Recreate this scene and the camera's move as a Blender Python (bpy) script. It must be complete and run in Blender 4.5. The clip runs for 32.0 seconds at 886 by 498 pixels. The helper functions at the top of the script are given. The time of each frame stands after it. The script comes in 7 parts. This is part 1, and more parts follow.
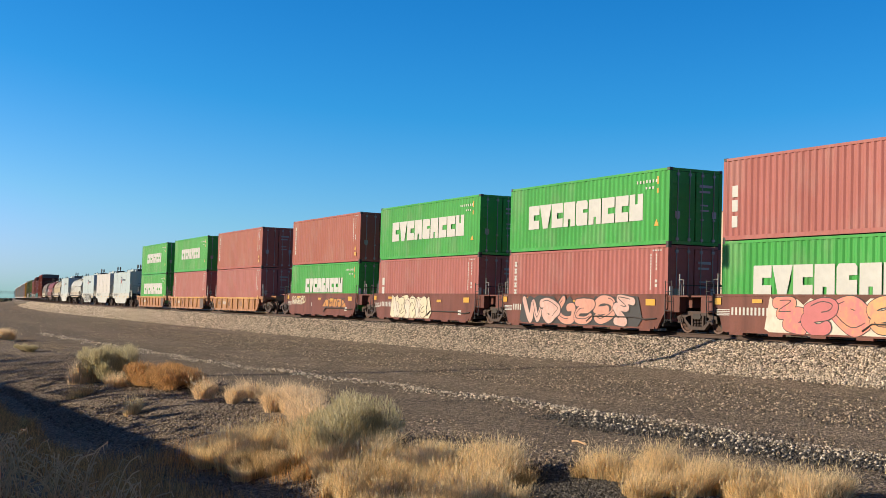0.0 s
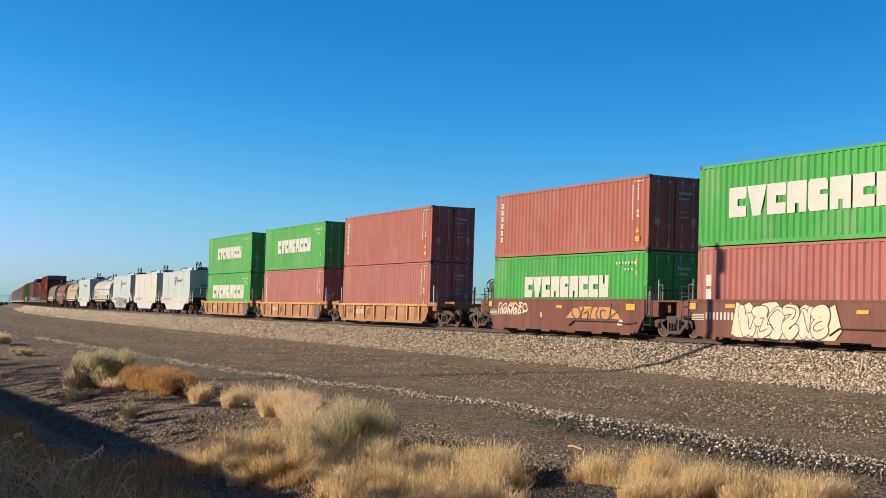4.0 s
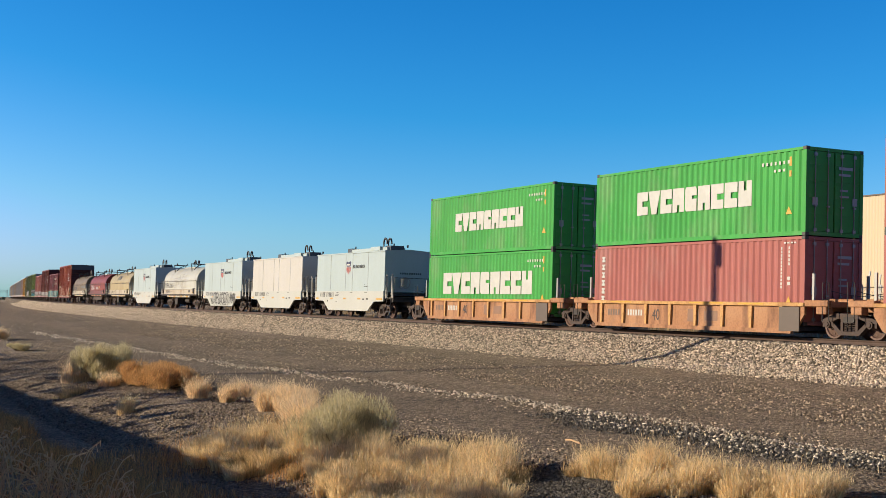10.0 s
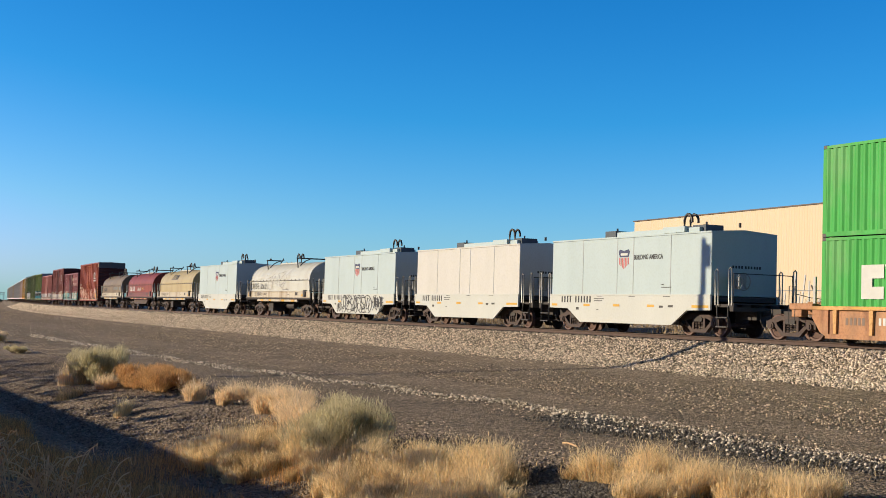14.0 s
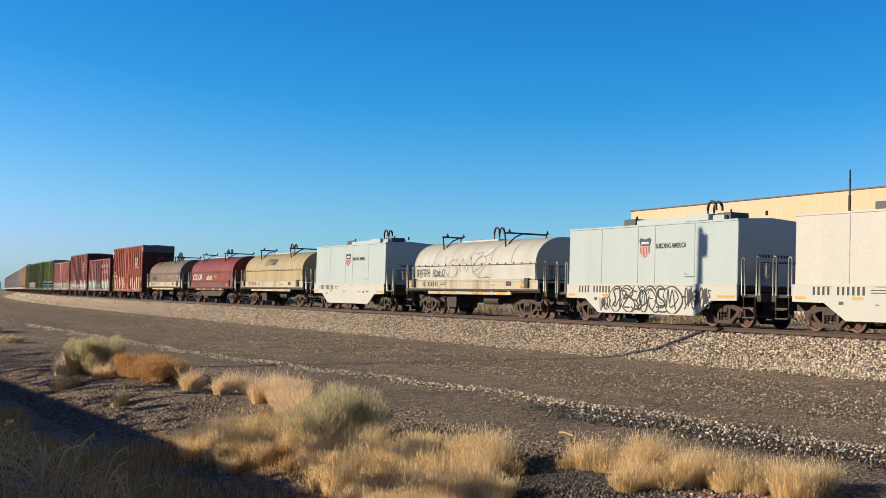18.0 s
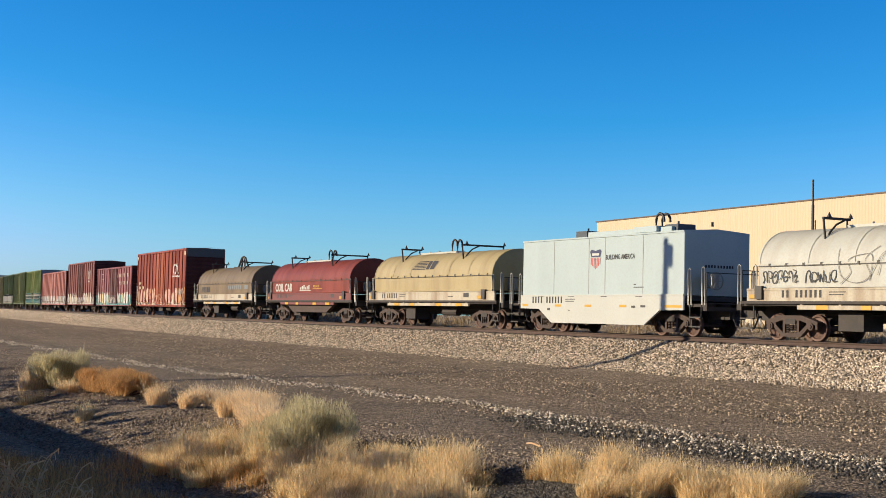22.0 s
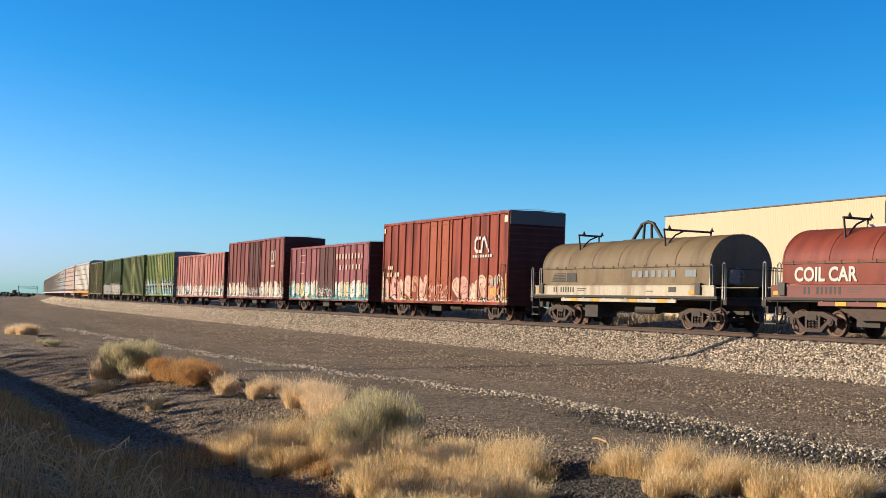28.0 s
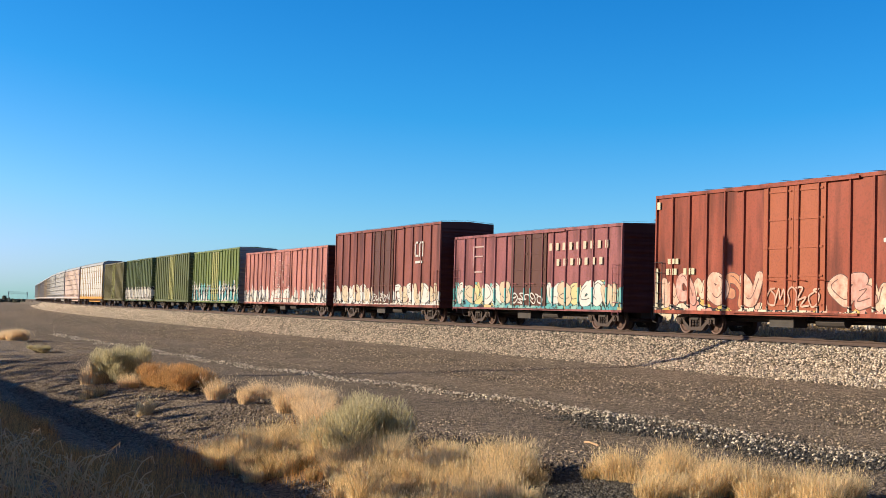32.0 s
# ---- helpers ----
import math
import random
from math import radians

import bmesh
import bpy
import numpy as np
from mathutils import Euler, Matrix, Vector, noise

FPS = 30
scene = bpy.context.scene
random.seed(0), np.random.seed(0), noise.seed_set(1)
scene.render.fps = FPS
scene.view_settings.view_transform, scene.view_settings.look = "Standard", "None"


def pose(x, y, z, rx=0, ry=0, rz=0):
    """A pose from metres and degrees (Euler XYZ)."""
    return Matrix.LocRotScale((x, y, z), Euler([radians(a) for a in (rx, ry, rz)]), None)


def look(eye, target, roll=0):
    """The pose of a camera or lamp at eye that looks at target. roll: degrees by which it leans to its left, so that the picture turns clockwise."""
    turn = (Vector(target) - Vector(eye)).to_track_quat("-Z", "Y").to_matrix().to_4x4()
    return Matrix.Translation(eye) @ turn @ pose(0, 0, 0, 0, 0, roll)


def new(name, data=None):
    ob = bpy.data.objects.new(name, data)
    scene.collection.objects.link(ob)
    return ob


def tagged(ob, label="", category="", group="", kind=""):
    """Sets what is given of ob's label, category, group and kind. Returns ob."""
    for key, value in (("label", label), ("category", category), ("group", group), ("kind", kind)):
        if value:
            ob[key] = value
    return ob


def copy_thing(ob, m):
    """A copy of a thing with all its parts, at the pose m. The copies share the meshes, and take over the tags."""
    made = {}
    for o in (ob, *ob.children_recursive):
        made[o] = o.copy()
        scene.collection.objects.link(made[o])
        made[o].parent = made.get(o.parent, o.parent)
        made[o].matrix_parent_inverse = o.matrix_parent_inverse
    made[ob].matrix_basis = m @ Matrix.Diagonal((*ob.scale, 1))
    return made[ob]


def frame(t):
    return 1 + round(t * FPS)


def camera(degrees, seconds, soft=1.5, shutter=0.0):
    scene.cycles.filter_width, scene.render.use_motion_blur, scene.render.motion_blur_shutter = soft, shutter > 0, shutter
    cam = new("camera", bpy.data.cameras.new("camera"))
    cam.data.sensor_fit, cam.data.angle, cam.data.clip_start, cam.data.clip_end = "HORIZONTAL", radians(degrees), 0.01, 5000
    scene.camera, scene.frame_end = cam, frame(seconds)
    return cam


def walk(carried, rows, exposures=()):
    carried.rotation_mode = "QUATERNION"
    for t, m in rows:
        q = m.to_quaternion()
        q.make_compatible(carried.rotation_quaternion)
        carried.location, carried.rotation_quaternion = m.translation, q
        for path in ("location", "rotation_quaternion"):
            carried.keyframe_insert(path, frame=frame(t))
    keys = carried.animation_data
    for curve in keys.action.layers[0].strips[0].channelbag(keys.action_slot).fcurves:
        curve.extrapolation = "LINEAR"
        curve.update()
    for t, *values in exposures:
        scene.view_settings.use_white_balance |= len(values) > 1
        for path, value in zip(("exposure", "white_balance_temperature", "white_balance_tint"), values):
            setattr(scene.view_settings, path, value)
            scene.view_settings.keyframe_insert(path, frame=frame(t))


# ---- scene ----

EYE = Vector((0.0, 0.0, 0.64))
cam = camera(37.16, 32.0, soft=0.8)


def aim(turn, tilt, roll):
    """A pose at the eye: degrees of turn from +Y towards +X, of tilt upwards, of roll."""
    a, b = radians(turn), radians(tilt)
    return look(EYE, EYE + Vector((math.sin(a) * math.cos(b), math.cos(a) * math.cos(b), math.sin(b))), roll)


walk(cam, [
    (0.0, aim(-62.575, 2.676, 1.655)),
    (0.5, aim(-62.667, 2.562, 1.563)),
    (1.0, aim(-62.736, 2.516, 1.573)),
    (1.5, aim(-62.793, 2.530, 1.651)),
    (2.0, aim(-62.795, 2.551, 1.678)),
    (2.5, aim(-62.760, 2.556, 1.662)),
    (3.0, aim(-62.700, 2.602, 1.727)),
    (3.5, aim(-62.545, 2.742, 1.758)),
    (5.5, aim(-62.280, 3.272, 1.850)),
    (6.0, aim(-62.255, 3.442, 1.893)),
    (6.5, aim(-62.176, 3.519, 1.845)),
    (7.0, aim(-62.123, 3.468, 1.881)),
    (7.5, aim(-62.156, 3.321, 1.915)),
    (8.0, aim(-62.195, 3.157, 1.790)),
    (8.5, aim(-62.210, 3.018, 1.718)),
    (9.0, aim(-62.181, 2.847, 1.549)),
    (9.5, aim(-62.194, 2.722, 1.590)),
    (10.0, aim(-62.299, 2.638, 1.668)),
    (10.5, aim(-62.446, 2.615, 1.771)),
    (11.0, aim(-62.631, 2.600, 1.799)),
    (11.5, aim(-62.747, 2.631, 1.839)),
    (12.0, aim(-62.696, 2.699, 1.914)),
    (12.5, aim(-62.523, 2.796, 1.840)),
    (13.0, aim(-62.329, 2.841, 1.797)),
    (13.5, aim(-62.234, 2.820, 1.752)),
    (14.0, aim(-62.182, 2.766, 1.720)),
    (14.5, aim(-62.153, 2.701, 1.712)),
    (16.5, aim(-62.116, 2.643, 1.806)),
    (17.0, aim(-62.086, 2.626, 1.887)),
    (17.5, aim(-62.079, 2.503, 1.802)),
    (18.0, aim(-62.028, 2.325, 1.712)),
    (18.5, aim(-61.856, 2.252, 1.767)),
    (19.0, aim(-61.563, 2.351, 1.634)),
    (19.5, aim(-61.314, 2.506, 1.557)),
    (20.0, aim(-61.120, 2.593, 1.455)),
    (20.5, aim(-60.943, 2.647, 1.497)),
    (21.0, aim(-60.758, 2.730, 1.451)),
    (21.5, aim(-60.631, 2.815, 1.410)),
    (22.0, aim(-60.584, 2.868, 1.320)),
    (22.5, aim(-60.586, 2.891, 1.288)),
    (23.0, aim(-60.657, 2.905, 1.279)),
    (23.5, aim(-60.762, 2.877, 1.189)),
    (24.0, aim(-60.902, 2.925, 1.105)),
    (24.5, aim(-61.113, 2.977, 1.147)),
    (25.0, aim(-61.438, 2.991, 1.191)),
    (25.5, aim(-61.903, 2.946, 1.384)),
    (27.5, aim(-63.485, 2.574, 1.814)),
    (28.0, aim(-63.485, 2.506, 1.872)),
    (28.5, aim(-63.496, 2.429, 1.889)),
    (29.0, aim(-63.499, 2.419, 1.922)),
    (29.5, aim(-63.472, 2.444, 1.882)),
    (30.0, aim(-63.417, 2.535, 1.928)),
    (30.5, aim(-63.395, 2.610, 1.909)),
    (31.0, aim(-63.344, 2.622, 1.887)),
    (31.5, aim(-63.230, 2.606, 1.779)),
    (32.0, aim(-63.093, 2.699, 1.667)),
], exposures=[(0.0, 0.5), (18.0, 0.5), (23.0, 0.56), (27.5, 0.62), (32.0, 0.66)])

# ---- light ----
SHADOW_TURN, SUN_HEIGHT = 28.0, 16.0
world = bpy.data.worlds.new("sky")
scene.world = world
world.use_nodes = True
sky = world.node_tree.nodes.new("ShaderNodeTexSky")
sky.sky_type, sky.sun_disc = "NISHITA", False
sky.sun_elevation, sky.sun_rotation = radians(SUN_HEIGHT), radians(180 + SHADOW_TURN)
sky.air_density, sky.dust_density, sky.ozone_density = 1.0, 0.25, 3.0
world.node_tree.nodes["Background"].inputs["Strength"].default_value = 0.195
grey = world.node_tree.nodes.new("ShaderNodeRGBToBW")
level = world.node_tree.nodes.new("ShaderNodeMapRange")
level.inputs["From Max"].default_value = 10.0
tone = world.node_tree.nodes.new("ShaderNodeValToRGB")
for i, (at, colour) in enumerate(((0.0, (0.75, 0.22, 0.09)), (0.14, (0.70, 0.22, 0.10)), (0.168, (0.12, 0.16, 0.20)), (0.185, (0.07, 0.94, 1.76)), (0.30, (0.22, 1.14, 1.92)), (0.42, (0.78, 1.40, 2.15)), (0.55, (1.38, 1.42, 2.9)), (0.64, (1.42, 1.34, 2.6)), (0.72, (0.80, 0.56, 0.34)))):
    e = tone.color_ramp.elements[i] if i < 2 else tone.color_ramp.elements.new(at)
    e.position, e.color = at, (*[c / 3 for c in colour], 1)
tint = world.node_tree.nodes.new("ShaderNodeMix")
tint.data_type, tint.blend_type = "RGBA", "MULTIPLY"
tint.inputs["Factor"].default_value = 1.0
hue = world.node_tree.links
hue.new(sky.outputs[0], grey.inputs[0])
hue.new(grey.outputs[0], level.inputs["Value"])
hue.new(level.outputs[0], tone.inputs["Fac"])
hue.new(sky.outputs[0], tint.inputs["A"])
hue.new(tone.outputs["Color"], tint.inputs["B"])
hue.new(tint.outputs["Result"], world.node_tree.nodes["Background"].inputs["Color"])
sun = new("sun", bpy.data.lights.new("sun", "SUN"))
sun.data.energy, sun.data.angle, sun.data.color = 4.8, radians(0.3), (1.0, 0.84, 0.61)
away = Vector((math.sin(radians(SHADOW_TURN)) * math.cos(radians(SUN_HEIGHT)), math.cos(radians(SHADOW_TURN)) * math.cos(radians(SUN_HEIGHT)), -math.sin(radians(SUN_HEIGHT))))
sun.matrix_world = look((-60, -90, 60), Vector((-60, -90, 60)) + away)

# ---- the line of the track ----
BEND, NEAR, RAIL_TOP = 0.000556, 30.77, 0.08


def advance(t):
    """Metres that the train has gone after t seconds."""
    u = t / 32
    return 7.4074 * t + 32 * (-0.49965 * u ** 2 + 0.30161 * u ** 3 - 0.07473 * u ** 4)


CURVE_END = -280.0      # further off the line runs straight


def on_track(s, q=0.0, z=0.0):
    """The point s metres along the track, q metres from its middle towards the road."""
    a, r = BEND * max(s, CURVE_END), 1 / BEND + q
    rest = min(0.0, s - CURVE_END)
    return Vector((r * math.sin(a) + rest * math.cos(a), NEAR + 1 / BEND - r * math.cos(a) + rest * math.sin(a), z))


def across(x, y):
    """How far (x, y) lies from the track's middle towards the road, and how far along."""
    dx, dy = x, y - NEAR - 1 / BEND
    q, s = np.hypot(dx, dy) - 1 / BEND, np.arctan2(dx, -dy) / BEND
    a = BEND * CURVE_END
    ox, oy = dx - math.sin(a) / BEND, dy + math.cos(a) / BEND
    along, aside = ox * math.cos(a) + oy * math.sin(a), ox * math.sin(a) - oy * math.cos(a)
    far = along < 0
    return np.where(far, aside, q), np.where(far, CURVE_END + along, s)


def train_pose(s):
    return Matrix.Translation(on_track(s, 0, RAIL_TOP)) @ Matrix.Rotation(BEND * max(s, CURVE_END), 4, "Z")


def ground_height(x, y):
    """The lie of the land: ballast foot, road, lip, ditch and bank."""
    x, y = np.asarray(x, float), np.asarray(y, float)
    q, s = across(x, y)
    lip = 19.0 + 2.5 * np.clip((-x - 17) / 25, 0, 1)
    z = np.interp(q, [-400, -60, -14, -7, -4.0, -2.6, -1.3, 1.3, 1.8, 2.7, 3.9, 8, 13.3, 17, 19], [0.4, 0.4, 0.35, -1.0, -1.1, -0.8, -0.3, -0.3, -0.46, -0.88, -1.09, -1.34, -1.66, -1.86, -1.98])
    d = q - lip
    ditch = np.interp(d, [-2, 0, 1, 3, 5], [-1.86, -1.98, -2.1, -2.65, -2.65])
    bank = np.interp(q, [25, 28.6, 30.5, 45], [-2.65, -1.35, -1.02, -0.95])
    z = np.where(q > 17.5, np.where(q < lip + 4, np.minimum(ditch, z + 9 * (q > 19)), np.where(q > 25, bank, -2.65)), z)
    return z


# ---- materials ----
ALBEDO_SCALE = 0.71      # scales every base colour down against the raised exposure, so shade deepens


def scaled(colour):
    return tuple(c * ALBEDO_SCALE for c in colour)


def material(name, colours, scale=3.0, rough=0.6, metal=0.0, bump=0.0, grain=40.0, streak=1.0, spread=0.35, island=0.0, thin=0.0, lit=(0.35, 0.7)):
    """Two-scale mottled surface. colours: base, second, grain tint. streak: how far stains are drawn out upright."""
    colours = [scaled(c) for c in colours]
    m = bpy.data.materials.new(name)
    m.use_nodes = True
    t = m.node_tree
    n, link = t.nodes, t.links
    p = n["Principled BSDF"]
    co = n.new("ShaderNodeTexCoord")
    mp = n.new("ShaderNodeMapping")
    mp.inputs["Scale"].default_value = (1, 1, 1 / streak)
    link.new(co.outputs["Object"], mp.inputs["Vector"])
    a = n.new("ShaderNodeTexNoise")
    a.inputs["Scale"].default_value, a.inputs["Detail"].default_value, a.inputs["Roughness"].default_value = scale, 6, 0.62
    link.new(mp.outputs[0], a.inputs["Vector"])
    r = n.new("ShaderNodeMapRange")
    r.inputs["From Min"].default_value, r.inputs["From Max"].default_value = lit
    link.new(a.outputs["Fac"], r.inputs["Value"])
    mix = n.new("ShaderNodeMix")
    mix.data_type = "RGBA"
    mix.inputs["A"].default_value, mix.inputs["B"].default_value = (*colours[0], 1), (*colours[1], 1)
    link.new(r.outputs[0], mix.inputs["Factor"])
    b = n.new("ShaderNodeTexNoise")
    b.inputs["Scale"].default_value, b.inputs["Detail"].default_value = grain, 3
    link.new(co.outputs["Object"], b.inputs["Vector"])
    r2 = n.new("ShaderNodeMapRange")
    r2.inputs["From Min"].default_value, r2.inputs["From Max"].default_value, r2.inputs["To Max"].default_value = 0.45, 0.75, spread
    link.new(b.outputs["Fac"], r2.inputs["Value"])
    mix2 = n.new("ShaderNodeMix")
    mix2.data_type = "RGBA"
    mix2.inputs["B"].default_value = (*colours[-1], 1)
    link.new(mix.outputs["Result"], mix2.inputs["A"])
    link.new(r2.outputs[0], mix2.inputs["Factor"])
    out = mix2.outputs["Result"]
    if island:
        g = n.new("ShaderNodeNewGeometry")
        hsv = n.new("ShaderNodeHueSaturation")
        r3 = n.new("ShaderNodeMapRange")
        r3.inputs["To Min"].default_value, r3.inputs["To Max"].default_value = 1 - island, 1 + island
        link.new(g.outputs["Random Per Island"], r3.inputs["Value"])
        link.new(r3.outputs[0], hsv.inputs["Value"])
        link.new(out, hsv.inputs["Color"])
        out = hsv.outputs[0]
    link.new(out, p.inputs["Base Color"])
    if thin:
        glow = n.new("ShaderNodeBsdfTranslucent")
        link.new(out, glow.inputs["Color"])
        both = n.new("ShaderNodeMixShader")
        both.inputs["Fac"].default_value = thin
        link.new(p.outputs[0], both.inputs[1])
        link.new(glow.outputs[0], both.inputs[2])
        link.new(both.outputs[0], n["Material Output"].inputs["Surface"])
    p.inputs["Roughness"].default_value, p.inputs["Metallic"].default_value = rough, metal
    if bump:
        bp = n.new("ShaderNodeBump")
        bp.inputs["Strength"].default_value, bp.inputs["Distance"].default_value = min(1.0, bump * 20), bump
        link.new(b.outputs["Fac"], bp.inputs["Height"])
        link.new(bp.outputs[0], p.inputs["Normal"])
    return m


def painted(name, base, rust=(0.11, 0.045, 0.02), fade=1.25, scale=0.9, rough=0.5, wear=0.25, streak=3.0):
    """Sun-bleached paint on steel with drawn-out stains and specks of rust."""
    light = tuple(min(0.9, c * fade + 0.02) for c in base)
    m = material(name, [base, light, rust], scale, rough, 0.0, 0.0015, 14.0, streak, wear, lit=(0.3, 0.75))
    m.node_tree.nodes["Principled BSDF"].inputs["Specular IOR Level"].default_value = 0.18
    return m


def streaked(m, colour, amount, width=1.6, reach=0.22, start=0.46):
    """Lays rain-washed rust streaks, long and upright, over a painted material."""
    n, link = m.node_tree.nodes, m.node_tree.links
    p = n["Principled BSDF"]
    before = p.inputs["Base Color"].links[0].from_socket
    co = n.new("ShaderNodeTexCoord")
    mp = n.new("ShaderNodeMapping")
    mp.inputs["Scale"].default_value = (width, 0.3, reach)
    link.new(co.outputs["Object"], mp.inputs["Vector"])
    a = n.new("ShaderNodeTexNoise")
    a.inputs["Scale"].default_value, a.inputs["Detail"].default_value, a.inputs["Roughness"].default_value = 1.0, 5, 0.55
    link.new(mp.outputs[0], a.inputs["Vector"])
    r = n.new("ShaderNodeMapRange")
    r.inputs["From Min"].default_value, r.inputs["From Max"].default_value, r.inputs["To Max"].default_value = start, start + 0.2, amount
    link.new(a.outputs["Fac"], r.inputs["Value"])
    mix = n.new("ShaderNodeMix")
    mix.data_type = "RGBA"
    mix.inputs["B"].default_value = (*scaled(colour), 1)
    link.new(before, mix.inputs["A"])
    link.new(r.outputs[0], mix.inputs["Factor"])
    link.new(mix.outputs["Result"], p.inputs["Base Color"])
    return m


def tagged_paint(name, base, second, colours, low, high, cell=0.9, cover=0.5, rust=(0.10, 0.04, 0.02)):
    """Wagon paint with sprayed lettering in a band from low to high metres: rounded fields of colour with dark outlines."""
    m = streaked(painted(name, base, rust, wear=0.4), tuple(c * 0.32 for c in base), 0.85)
    t = m.node_tree
    n, link = t.nodes, t.links
    p = n["Principled BSDF"]
    before = p.inputs["Base Color"].links[0].from_socket
    co = n.new("ShaderNodeTexCoord")
    sep = n.new("ShaderNodeSeparateXYZ")
    link.new(co.outputs["Object"], sep.inputs[0])
    wob = n.new("ShaderNodeTexNoise")
    wob.inputs["Scale"].default_value, wob.inputs["Detail"].default_value = 2.2, 1
    link.new(co.outputs["Object"], wob.inputs["Vector"])
    add = n.new("ShaderNodeVectorMath")
    add.operation = "MULTIPLY_ADD"
    add.inputs[1].default_value = (0.55, 0.0, 0.55)
    link.new(wob.outputs["Color"], add.inputs[0])
    flat = n.new("ShaderNodeCombineXYZ")
    link.new(sep.outputs["X"], flat.inputs["X"])
    half = n.new("ShaderNodeMath")
    half.operation = "MULTIPLY"
    half.inputs[1].default_value = 0.55
    link.new(sep.outputs["Z"], half.inputs[0])
    link.new(half.outputs[0], flat.inputs["Z"])
    link.new(flat.outputs[0], add.inputs[2])
    cells = []
    for feature in ("F1", "DISTANCE_TO_EDGE"):
        v = n.new("ShaderNodeTexVoronoi")
        v.feature = feature
        v.inputs["Scale"].default_value = 1 / cell
        link.new(add.outputs[0], v.inputs["Vector"])
        cells.append(v)
    pick = n.new("ShaderNodeSeparateColor")
    link.new(cells[0].outputs["Color"], pick.inputs[0])
    ramp = n.new("ShaderNodeValToRGB")
    ramp.color_ramp.interpolation = "CONSTANT"
    for i, c in enumerate(colours):
        e = ramp.color_ramp.elements[i] if i < 2 else ramp.color_ramp.elements.new(i / len(colours))
        e.position, e.color = i / len(colours), (*scaled(c), 1)
    link.new(pick.outputs["Red"], ramp.inputs["Fac"])
    edge = n.new("ShaderNodeMath")
    edge.operation = "LESS_THAN"
    edge.inputs[1].default_value = 0.045
    link.new(cells[1].outputs["Distance"], edge.inputs[0])
    ink = n.new("ShaderNodeMix")
    ink.data_type = "RGBA"
    ink.inputs["B"].default_value = (0.02, 0.018, 0.02, 1)
    link.new(ramp.outputs["Color"], ink.inputs["A"])
    link.new(edge.outputs[0], ink.inputs["Factor"])
    # the band: soft in outline, ragged along its top
    lift = n.new("ShaderNodeTexNoise")
    lift.inputs["Scale"].default_value, lift.inputs["Detail"].default_value = 0.9, 4
    link.new(flat.outputs[0], lift.inputs["Vector"])
    top = n.new("ShaderNodeMath")
    top.operation = "MULTIPLY_ADD"
    top.inputs[1].default_value, top.inputs[2].default_value = -(high - low) * 2.2, high + (high - low) * 1.1 * (2 * cover)
    link.new(lift.outputs["Fac"], top.inputs[0])
    under = n.new("ShaderNodeMath")
    under.operation = "LESS_THAN"
    link.new(sep.outputs["Z"], under.inputs[0])
    cap = n.new("ShaderNodeMath")
    cap.operation = "MINIMUM"
    cap.inputs[1].default_value = high
    link.new(top.outputs[0], cap.inputs[0])
    link.new(cap.outputs[0], under.inputs[1])
    over = n.new("ShaderNodeMath")
    over.operation = "GREATER_THAN"
    over.inputs[1].default_value = low
    link.new(sep.outputs["Z"], over.inputs[0])
    both = n.new("ShaderNodeMath")
    both.operation = "MULTIPLY"
    link.new(under.outputs[0], both.inputs[0])
    link.new(over.outputs[0], both.inputs[1])
    fin = n.new("ShaderNodeMix")
    fin.data_type = "RGBA"
    link.new(before, fin.inputs["A"])
    link.new(ink.outputs["Result"], fin.inputs["B"])
    link.new(both.outputs[0], fin.inputs["Factor"])
    link.new(fin.outputs["Result"], p.inputs["Base Color"])
    return m


